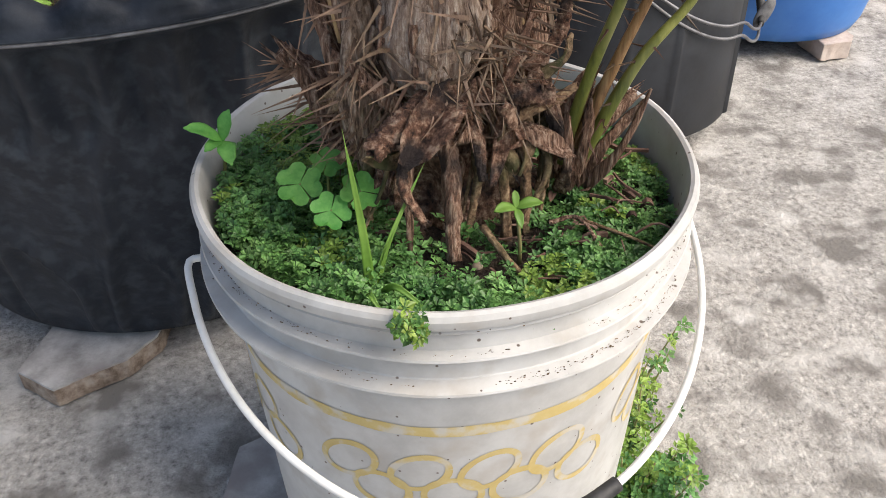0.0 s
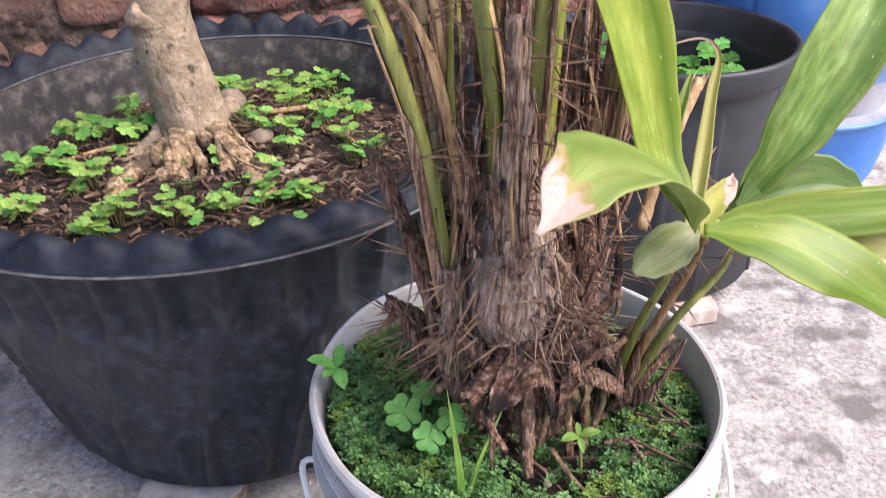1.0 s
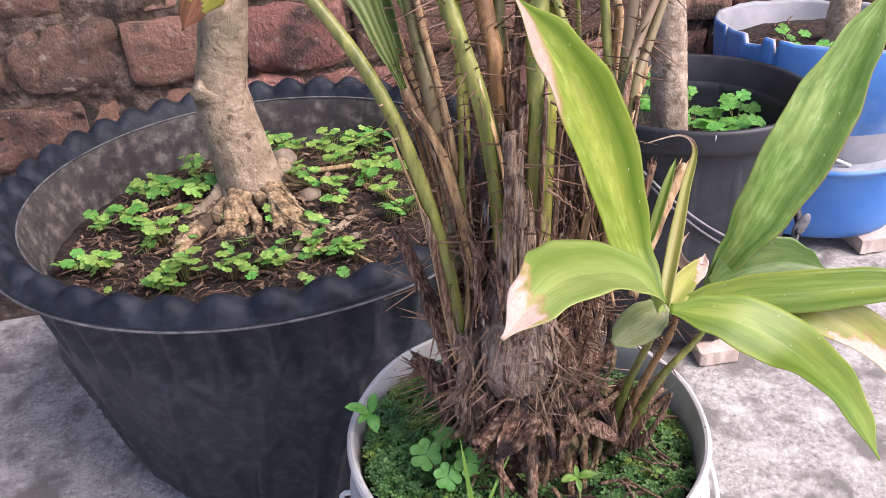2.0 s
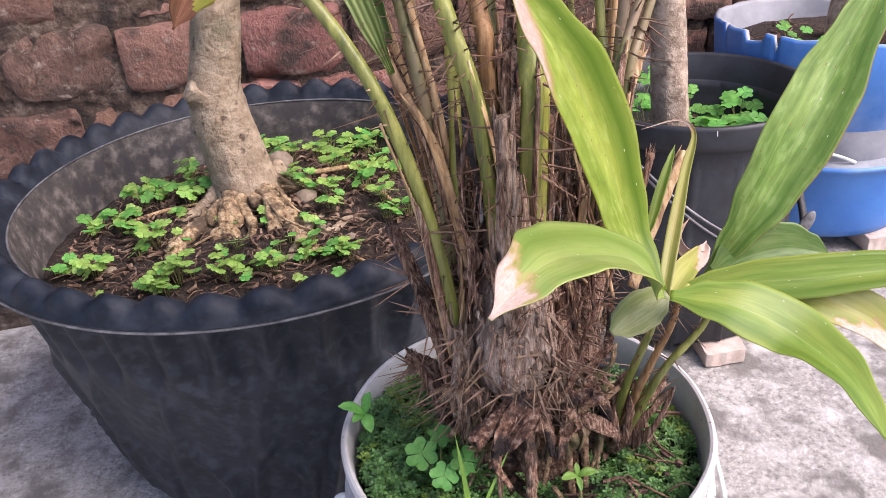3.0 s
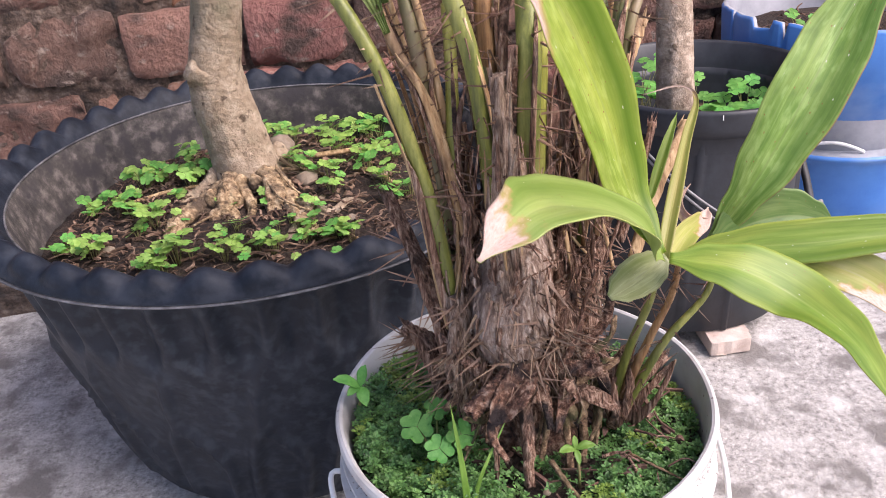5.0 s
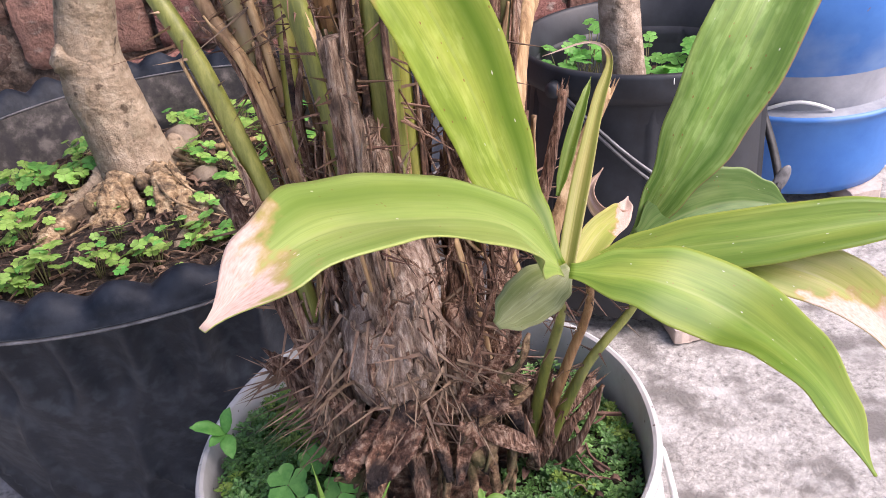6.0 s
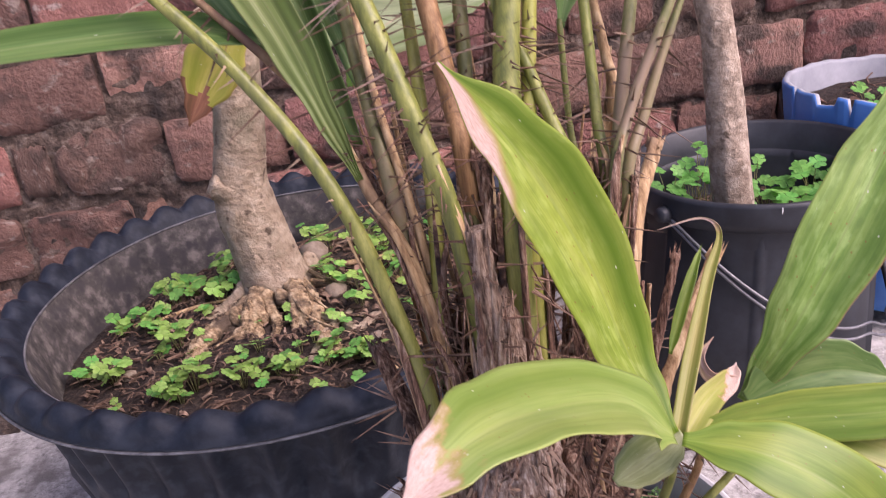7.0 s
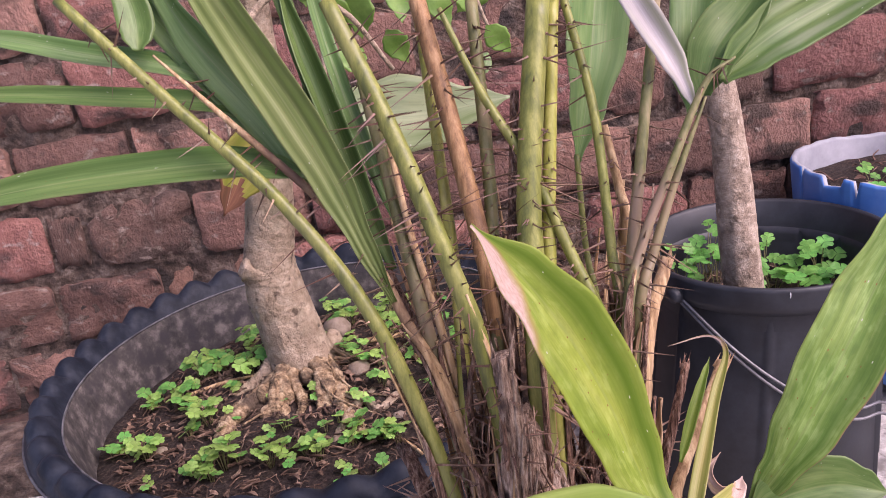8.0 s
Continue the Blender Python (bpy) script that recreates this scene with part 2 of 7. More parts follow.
def tube(pts, radii, n=10, steps=None, bm=None, rough=0.0, flat=1.0, seed=0, rings=0.0):
    """A round limb along pts, radii spread evenly over it; rough gives gnarls, flat squeezes the section."""
    bm = bm or bmesh.new()
    steps = steps or max(4, 3 * (len(pts) - 1))
    line = spline(pts, steps)
    rows, up = [], None
    span = sum((b - a).length for a, b in zip(line, line[1:]))
    for k, p in enumerate(line):
        d = (line[min(k + 1, steps)] - line[max(k - 1, 0)]).normalized()
        if up is None:
            up = d.orthogonal().normalized()
        up = (up - d * up.dot(d)).normalized()
        side = d.cross(up)
        u = k / steps * (len(radii) - 1)
        i = min(int(u), len(radii) - 2)
        r = radii[i] + (radii[i + 1] - radii[i]) * (u - i)
        row = []
        for j in range(n):
            a = 2 * math.pi * j / n
            w = up * math.cos(a) + side * math.sin(a) * flat
            q = r
            if rough:
                g = noise.noise(w * 1.9 + Vector((seed * 3.1, k / steps * span * 0.22 / max(r, 0.004), 0)))          # ridges along the limb
                g2 = noise.noise(w * 4.5 + Vector((seed * 1.7, k / steps * span * 0.5 / max(r, 0.004), 5)))
                q *= 1 + rough * (0.75 * g + 0.45 * g2 + 0.3 * noise.noise((p + w * r) * (1.2 / max(r, 0.004)) + Vector((seed * 3.1, 0, 0))))
            if rings:
                q *= 1 + rings * math.sin(k * 2.1 + 1.5 * noise.noise(Vector((k * 0.7, a, seed))))
            row.append(bm.verts.new(p + w * q))
        rows.append(row)
    for k in range(steps):
        for j in range(n):
            bm.faces.new((rows[k][j], rows[k][(j + 1) % n], rows[k + 1][(j + 1) % n], rows[k + 1][j]))
    bm.faces.new(rows[0][::-1])
    bm.faces.new(rows[-1])
    return bm


def blade(pts, width, face=(0, 0, 1), fold=0.25, shape=(0.35, 1.0, 0.95, 0.6, 0.0), pleats=0, pleat_depth=0.002, steps=30, across=10, thick=0.0006, twist=0.0, bm=None, dry=None, wavy=0.06):
    """A leaf along pts: width at its widest, shape gives the outline, face the way its upper side looks, fold its keel."""
    bm = bm or bmesh.new()
    line = spline(pts, steps)
    face = Vector(face)
    uv = bm.loops.layers.uv.verify()
    tops, lows = [], []

    def quad(verts, cells):
        f = bm.faces.new(verts)
        for loop, (k, j) in zip(f.loops, cells):
            loop[uv].uv = (j / across, k / steps)
        if dry:
            k, j = cells[0]
            f.material_index = int(dry((k + 0.5) / steps, 2 * (j + 0.5) / across - 1))
    for k, p in enumerate(line):
        d = (line[min(k + 1, steps)] - line[max(k - 1, 0)]).normalized()
        u = k / steps
        nrm = face
        if twist:
            nrm = Matrix.Rotation(radians(twist) * u, 3, d) @ face
        side = d.cross(nrm).normalized()
        nrm = side.cross(d).normalized()
        s = u * (len(shape) - 1)
        i = min(int(s), len(shape) - 2)
        w = 0.5 * width * max(0.03, (shape[i] + (shape[i + 1] - shape[i]) * (0.5 - 0.5 * math.cos(math.pi * (s - i)))))
        top, low = [], []
        for j in range(across + 1):
            x = 2 * j / across - 1
            h = fold * w * abs(x) + (pleat_depth * math.cos(math.pi * pleats * x) if pleats else 0.0)
            h += wavy * w * math.sin(7 * u + 2 * x)
            q = p + side * (w * x) + nrm * h
            top.append(bm.verts.new(q + nrm * thick))
            low.append(bm.verts.new(q))
        tops.append(top)
        lows.append(low)
    for k in range(steps):
        for j in range(across):
            quad((tops[k][j], tops[k][j + 1], tops[k + 1][j + 1], tops[k + 1][j]), ((k, j), (k, j + 1), (k + 1, j + 1), (k + 1, j)))
            quad((lows[k][j], lows[k + 1][j], lows[k + 1][j + 1], lows[k][j + 1]), ((k, j), (k + 1, j), (k + 1, j + 1), (k, j + 1)))
        for j in (0, across):
            a = (tops[k][j], tops[k + 1][j], lows[k + 1][j], lows[k][j])
            bm.faces.new(a if j == 0 else a[::-1])
    for k, flip in ((0, False), (steps, True)):
        for j in range(across):
            a = (tops[k][j + 1], tops[k][j], lows[k][j], lows[k][j + 1])
            bm.faces.new(a[::-1] if flip else a)
    return bm


def spine(bm, base, tip, r):
    """A thin thorn: a three-sided needle."""
    d = (tip - base).normalized()
    u = d.orthogonal().normalized()
    v = d.cross(u)
    ring = [bm.verts.new(base + r * (u * math.cos(a) + v * math.sin(a))) for a in (0, 2.094, 4.189)]
    top = bm.verts.new(tip)
    for i in range(3):
        bm.faces.new((ring[i], ring[(i + 1) % 3], top))


def slab(bm, outline, z0, z1, bevel=0.0):
    """An upright prism over a flat outline of (x, y)."""
    lo = [bm.verts.new((x, y, z0)) for x, y in outline]
    hi = [bm.verts.new((x, y, z1)) for x, y in outline]
    n = len(outline)
    bm.faces.new(lo[::-1])
    bm.faces.new(hi)
    for i in range(n):
        bm.faces.new((lo[i], lo[(i + 1) % n], hi[(i + 1) % n], hi[i]))
    if bevel:
        bmesh.ops.bevel(bm, geom=bm.edges[:], offset=bevel, segments=2, affect="EDGES", profile=0.6)
    return bm


def leaf_material(name, colours, edge, vein, rough=0.31, glow=0.28, veins=46, fleck=(0.30, 0.16, 0.05), fleck_size=0.03, blotch=0.5, dry=None, streak=0.10, specks=0.035, mottle=0.0, brown_side=False, deep=0.72):
    """A blade with long veins, a pale midrib, yellowing towards its rim and small flecks; works along the blade's own length."""
    colours = [(1.02 * c[0], 1.0 * c[1], c[2] + 0.008) for c in colours]
    m = bpy.data.materials.new(name)
    m.use_nodes = True
    N, L = m.node_tree.nodes, m.node_tree.links
    out = N["Principled BSDF"]
    co = N.new("ShaderNodeTexCoord")
    oi = N.new("ShaderNodeObjectInfo")
    off = N.new("ShaderNodeVectorMath")
    off.operation = "MULTIPLY_ADD"
    off.inputs[1].default_value = (0, 0, 31)
    L.new(oi.outputs["Random"], off.inputs[0])
    L.new(co.outputs["UV"], off.inputs[2])

    def noise_at(sx, sy, detail=4.0):
        mp = N.new("ShaderNodeMapping")
        mp.inputs["Scale"].default_value = (sx, sy, 1)
        L.new(off.outputs[0], mp.inputs[0])
        n = N.new("ShaderNodeTexNoise")
        n.inputs["Scale"].default_value, n.inputs["Detail"].default_value = 1.0, detail
        L.new(mp.outputs[0], n.inputs["Vector"])
        return n.outputs[0]

    def ramp(src, stops):
        r = N.new("ShaderNodeValToRGB")
        el = r.color_ramp.elements
        for _ in range(len(stops) - 2):
            el.new(0.5)
        for e, (p, c) in zip(el, stops):
            e.position, e.color = p, (*c, 1)
        L.new(src, r.inputs[0])
        return r.outputs[0]

    def blend(f, a, b):
        x = N.new("ShaderNodeMix")
        x.data_type = "RGBA"
        L.new(f, x.inputs[0])
        L.new(a, x.inputs[6])
        if isinstance(b, tuple):
            x.inputs[7].default_value = (*b, 1)
        else:
            L.new(b, x.inputs[7])
        return x.outputs[2]
    colour = ramp(noise_at(11, 5.0, 8.0), [(0.2, colours[0]), (0.5, colours[1]), (0.8, colours[2])])
    big = noise_at(2.5, 3.0)
    colour = blend(ramp(big, [(0.45, (0, 0, 0)), (0.75, (blotch, blotch, blotch))]), colour, edge)
    colour = blend(ramp(noise_at(26, 2.0, 6.0), [(0.50, (0, 0, 0)), (0.72, (streak, streak, streak))]), colour, tuple(min(1, 1.35 * c + 0.06) for c in colours[2]))
    colour = blend(ramp(noise_at(20, 3.0, 6.0), [(0.28, (0.3, 0.3, 0.3)), (0.46, (0, 0, 0))]), colour, tuple(0.72 * c for c in colours[0]))
    if mottle:                                # paler and darker wavy patches between the veins
        patch = noise_at(9, 17, 4.0)
        colour = blend(ramp(patch, [(0.52, (0, 0, 0)), (0.66, (mottle, mottle, mottle))]), colour, tuple(min(1, 1.5 * c + 0.09) for c in colours[2]))
        colour = blend(ramp(patch, [(0.32, (mottle, mottle, mottle)), (0.45, (0, 0, 0))]), colour, tuple(0.55 * c for c in colours[0]))
    sep = N.new("ShaderNodeSeparateXYZ")
    L.new(co.outputs["UV"], sep.inputs[0])
    colour = blend(ramp(noise_at(60, 1.2, 3.0), [(0.50, (0, 0, 0)), (0.62, (0.16, 0.16, 0.16))]), colour, tuple(0.66 * c for c in colours[0]))
    colour = blend(ramp(sep.outputs[0], [(0.0, (0.5, 0.5, 0.5)), (0.035, (0, 0, 0)), (0.965, (0, 0, 0)), (1.0, (0.5, 0.5, 0.5))]), colour, edge)
    colour = blend(ramp(sep.outputs[0], [(0.478, (0, 0, 0)), (0.497, (0.55, 0.55, 0.55)), (0.503, (0.55, 0.55, 0.55)), (0.522, (0, 0, 0))]), colour, vein)
    v = N.new("ShaderNodeTexVoronoi")
    v.inputs["Scale"].default_value = 1.0
    mp = N.new("ShaderNodeMapping")
    mp.inputs["Scale"].default_value = (9, 26, 1)
    L.new(off.outputs[0], mp.inputs[0])
    L.new(mp.outputs[0], v.inputs["Vector"])
    colour = blend(ramp(v.outputs["Distance"], [(fleck_size, (1, 1, 1)), (fleck_size + 0.05, (0, 0, 0))]), colour, fleck)
    # darker, more saturated green over one half, a weaker band on the other
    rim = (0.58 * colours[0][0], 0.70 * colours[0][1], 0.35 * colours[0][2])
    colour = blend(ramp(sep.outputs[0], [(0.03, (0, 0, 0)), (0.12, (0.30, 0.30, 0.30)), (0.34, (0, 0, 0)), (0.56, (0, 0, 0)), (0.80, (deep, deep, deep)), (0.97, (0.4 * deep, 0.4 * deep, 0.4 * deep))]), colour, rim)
    if specks:                                # scattered pale specks of dust
        v2 = N.new("ShaderNodeTexVoronoi")
        v2.inputs["Scale"].default_value = 1.0
        mp3 = N.new("ShaderNodeMapping")
        mp3.inputs["Scale"].default_value = (7, 15, 1)
        mp3.inputs["Location"].default_value = (3.3, 1.7, 0)
        L.new(off.outputs[0], mp3.inputs[0])
        L.new(mp3.outputs[0], v2.inputs["Vector"])
        colour = blend(ramp(v2.outputs["Distance"], [(specks, (0.9, 0.9, 0.9)), (specks + 0.03, (0, 0, 0))]), colour, (0.62, 0.62, 0.52))
    if dry:                                   # a withered end or margin, with a brown seam
        start, lean, wob = dry
        a1 = N.new("ShaderNodeMath")
        a1.operation = "MULTIPLY_ADD"
        L.new(sep.outputs[0], a1.inputs[0])
        a1.inputs[1].default_value = lean
        L.new(sep.outputs[1], a1.inputs[2])
        a2 = N.new("ShaderNodeMath")
        a2.operation = "MULTIPLY_ADD"
        L.new(noise_at(4, 14, 6.0), a2.inputs[0])
        a2.inputs[1].default_value = wob
        L.new(a1.outputs[0], a2.inputs[2])
        fine = noise_at(30, 60, 6.0)
        husk = ramp(fine, [(0.3, (0.53, 0.37, 0.29)), (0.5, (0.63, 0.47, 0.40)), (0.7, (0.69, 0.56, 0.49))])
        half = N.new("ShaderNodeMath")
        half.operation = "MULTIPLY"
        half.inputs[1].default_value = 0.5
        L.new(a2.outputs[0], half.inputs[0])
        seam = 0.5 * (start + wob * 0.5 + lean * 0.5)
        colour = blend(ramp(half.outputs[0], [(seam - 0.02, (0, 0, 0)), (seam - 0.003, (0.6, 0.6, 0.6)), (seam + 0.02, (0.6, 0.6, 0.6))]), colour, (0.46, 0.29, 0.12))
        colour = blend(ramp(half.outputs[0], [(seam - 0.004, (0, 0, 0)), (seam + 0.024, (1, 1, 1))]), colour, husk)
    if brown_side:                            # one scorched margin
        colour = blend(ramp(sep.outputs[0], [(0.982, (0, 0, 0)), (0.990, (0.9, 0.9, 0.9))]), colour, (0.30, 0.19, 0.11))
    L.new(colour, out.inputs["Base Color"])
    out.inputs["Specular IOR Level"].default_value = 0.38
    out.inputs["Roughness"].default_value = rough + 0.07
    wv = N.new("ShaderNodeTexWave")
    wv.inputs["Scale"].default_value, wv.inputs["Distortion"].default_value = veins / 6.3, 0.6
    mp2 = N.new("ShaderNodeMapping")
    mp2.inputs["Scale"].default_value = (1, 0.05, 1)
    L.new(co.outputs["UV"], mp2.inputs[0])
    L.new(mp2.outputs[0], wv.inputs["Vector"])
    b = N.new("ShaderNodeBump")
    b.inputs["Strength"].default_value, b.inputs["Distance"].default_value = 0.045, 0.0004
    L.new(wv.outputs["Fac"], b.inputs["Height"])
    L.new(b.outputs[0], out.inputs["Normal"])
    tr = N.new("ShaderNodeBsdfTranslucent")
    L.new(colour, tr.inputs[0])
    ms = N.new("ShaderNodeMixShader")
    ms.inputs[0].default_value = glow
    L.new(out.outputs[0], ms.inputs[1])
    L.new(tr.outputs[0], ms.inputs[2])
    L.new(ms.outputs[0], N["Material Output"].inputs[0])
    return m


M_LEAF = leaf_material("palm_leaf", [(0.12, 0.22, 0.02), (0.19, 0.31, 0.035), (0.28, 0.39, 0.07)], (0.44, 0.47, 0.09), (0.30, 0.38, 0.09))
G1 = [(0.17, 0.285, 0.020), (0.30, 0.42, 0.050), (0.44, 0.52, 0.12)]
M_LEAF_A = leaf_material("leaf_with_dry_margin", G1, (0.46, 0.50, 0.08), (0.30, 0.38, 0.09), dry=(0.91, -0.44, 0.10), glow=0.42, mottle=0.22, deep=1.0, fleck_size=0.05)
M_LEAF_B = leaf_material("leaf_with_dry_tip", [(0.20, 0.31, 0.055), (0.285, 0.40, 0.095), (0.37, 0.46, 0.16)], (0.46, 0.50, 0.15), (0.40, 0.46, 0.16), dry=(0.84, 0.10, 0.34), glow=0.3)
M_LEAF_E = leaf_material("half_dry_leaf", [(0.28, 0.34, 0.06), (0.40, 0.42, 0.10), (0.50, 0.48, 0.17)], (0.50, 0.40, 0.16), (0.46, 0.42, 0.18), dry=(0.52, 0.35, 0.4), glow=0.25)
M_LEAF_H = leaf_material("yellow_strap_leaf", [(0.22, 0.26, 0.045), (0.33, 0.34, 0.08), (0.44, 0.40, 0.14)], (0.44, 0.30, 0.12), (0.48, 0.42, 0.2), dry=(0.64, 0.0, 0.2), glow=0.25)
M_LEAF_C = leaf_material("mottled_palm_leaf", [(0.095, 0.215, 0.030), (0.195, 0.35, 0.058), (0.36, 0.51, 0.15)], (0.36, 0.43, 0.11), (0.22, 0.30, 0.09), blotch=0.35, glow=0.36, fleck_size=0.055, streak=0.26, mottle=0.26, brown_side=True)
M_LEAF_OLIVE = leaf_material("olive_palm_leaf", [(0.13, 0.20, 0.04), (0.22, 0.30, 0.075), (0.34, 0.40, 0.14)], (0.30, 0.33, 0.13), (0.30, 0.34, 0.14))
M_LEAF_SAGE = leaf_material("sage_leaf", [(0.20, 0.27, 0.12), (0.27, 0.34, 0.17), (0.34, 0.40, 0.22)], (0.36, 0.38, 0.20), (0.38, 0.42, 0.25))
M_LEAF_G = leaf_material("ribbed_grey_green_leaf", [(0.24, 0.28, 0.11), (0.34, 0.38, 0.17), (0.43, 0.47, 0.25)], (0.34, 0.36, 0.18), (0.32, 0.34, 0.2), streak=0.5)
M_LEAF_DARK = leaf_material("dark_palm_leaf", [(0.075, 0.155, 0.032), (0.135, 0.245, 0.058), (0.215, 0.325, 0.10)], (0.26, 0.33, 0.12), (0.26, 0.33, 0.14))
M_LEAF_COOL = leaf_material("bluish_palm_leaf", [(0.095, 0.205, 0.055), (0.165, 0.30, 0.085), (0.28, 0.40, 0.15)], (0.28, 0.35, 0.20), (0.30, 0.36, 0.18))
M_LEAF_YELLOW = leaf_material("yellowing_leaf", [(0.22, 0.26, 0.03), (0.33, 0.33, 0.05), (0.44, 0.38, 0.10)], (0.46, 0.30, 0.12), (0.46, 0.40, 0.18), glow=0.2)
M_LEAF_DRY = leaf_material("dry_leaf", [(0.46, 0.30, 0.22), (0.62, 0.44, 0.36), (0.70, 0.55, 0.47)], (0.40, 0.25, 0.17), (0.55, 0.40, 0.30), rough=0.7, glow=0.12)
M_LEAF_WHITE = leaf_material("withered_white_leaf", [(0.40, 0.38, 0.36), (0.50, 0.48, 0.46), (0.58, 0.56, 0.54)], (0.50, 0.45, 0.42), (0.62, 0.60, 0.6), rough=0.7, glow=0.1)
M_LEAF_BROWN = leaf_material("brown_leaf", [(0.12, 0.052, 0.026), (0.20, 0.088, 0.042), (0.28, 0.135, 0.065)], (0.24, 0.11, 0.05), (0.3, 0.16, 0.08), rough=0.7, glow=0.1)
M_CLOVER = material("clover_leaf", [(0.10, 0.34, 0.06), (0.19, 0.48, 0.105)], 120, 4, 0.5, 0.1, 0, vary=0.22, through_light=0.3)
M_CLOVER_PALE = material("pale_clover_leaf", [(0.22, 0.42, 0.07), (0.34, 0.54, 0.14)], 120, 4, 0.5, 0.1, 0, vary=0.22, through_light=0.3)
M_STALK = material("clover_stalk", [(0.16, 0.20, 0.06), (0.26, 0.22, 0.10)], 60, 4, 0.6, 0.1, 0)
M_COVER = material("creeping_groundcover", [(0.040, 0.125, 0.035), (0.100, 0.255, 0.068), (0.19, 0.39, 0.115)], 26, 5, 0.45, 0.1, 0, vary=0.4, through_light=0.22)
M_COVER_PALE = material("sunlit_groundcover", [(0.14, 0.27, 0.04), (0.27, 0.41, 0.09)], 26, 5, 0.45, 0.1, 0, vary=0.35, through_light=0.25)
M_GRASS = material("grass_blade", [(0.13, 0.28, 0.04), (0.24, 0.42, 0.08)], 30, 4, 0.45, 0.1, 0, through_light=0.3)
M_LITTER = material("dry_litter", [(0.05, 0.028, 0.018), (0.14, 0.088, 0.056), (0.33, 0.23, 0.16)], 50, 5, 0.9, 0.05, 0, vary=0.45)
M_STONE = material("pale_pebble", [(0.19, 0.145, 0.10), (0.35, 0.285, 0.22)], 60, 6, 0.8, 0.1, 0.3, 120, 0.001)


# ---- ground and wall ----
def make_ground():
    bm = bmesh.new()
    xs = sorted({-60, -20, -6, -3, -2, *[round(-1.2 + 0.03 * i, 3) for i in range(91)], 2.5, 4, 8, 20, 60})
    ys = sorted({-60, -20, -6, -3, -1.5, *[round(-0.9 + 0.03 * i, 3) for i in range(66)], 1.5, 3, 8, 20, 60})
    grid = []
    for y in ys:
        row = []
        for x in xs:
            near = max(0.0, 1 - max(abs(x - 0.15) / 1.5, abs(y - 0.1) / 1.2))
            z = 0.004 * min(1, 3 * near) * (noise.noise(Vector((x * 3, y * 3, 0))) + 0.5 * noise.noise(Vector((x * 11, y * 11, 4))))
            row.append(bm.verts.new((x, y, z)))
        grid.append(row)
    for j in range(len(ys) - 1):
        for i in range(len(xs) - 1):
            bm.faces.new((grid[j][i], grid[j][i + 1], grid[j + 1][i + 1], grid[j + 1][i]))
    return tagged(part("ground", bm, M_CONCRETE), "rough worn grey concrete patio floor", "floor", kind="structure")


make_ground()

WALL_Y = 1.075


def make_wall():
    bm = bmesh.new()
    nx, nz = 320, 150
    x0, x1, z0, z1 = -1.72, 2.02, -0.02, 1.63
    rows = []
    for j in range(nz + 1):
        row = []
        for i in range(nx + 1):
            x, z = x0 + (x1 - x0) * i / nx, z0 + (z1 - z0) * j / nz
            row.append(bm.verts.new((x, WALL_Y + 0.010 + 0.009 * noise.noise(Vector((x * 14, z * 14, 2))) + 0.009 * noise.noise(Vector((x * 45, z * 60, 4))) + 0.014 * max(0.0, noise.noise(Vector((x * 7, z * 9, 8)))), z)))
        rows.append(row)
    for j in range(nz):
        for i in range(nx):
            bm.faces.new((rows[j][i], rows[j][i + 1], rows[j + 1][i + 1], rows[j + 1][i]))
    back = [bm.verts.new(p) for p in ((x0, WALL_Y + 0.22, z0), (x1, WALL_Y + 0.22, z0), (x1, WALL_Y + 0.22, z1), (x0, WALL_Y + 0.22, z1))]
    bm.faces.new(back[::-1])
    edge = [rows[0][0], rows[0][nx], rows[nz][nx], rows[nz][0]]
    strips = ([r[0] for r in rows], [r[nx] for r in rows][::-1])
    bm.faces.new([*strips[0], back[3], back[0]])
    bm.faces.new([*strips[1], back[1], back[2]])
    bm.faces.new([*rows[nz][::-1], back[3], back[2]][::-1])
    return tagged(part("wall_north", bm, M_MORTAR), "old rough brick wall with crumbling dark mortar", "wall", kind="structure")


wall = make_wall()


# ---- white bucket ----
BX, BY, BZ = 0.004, 0.008, 0.355


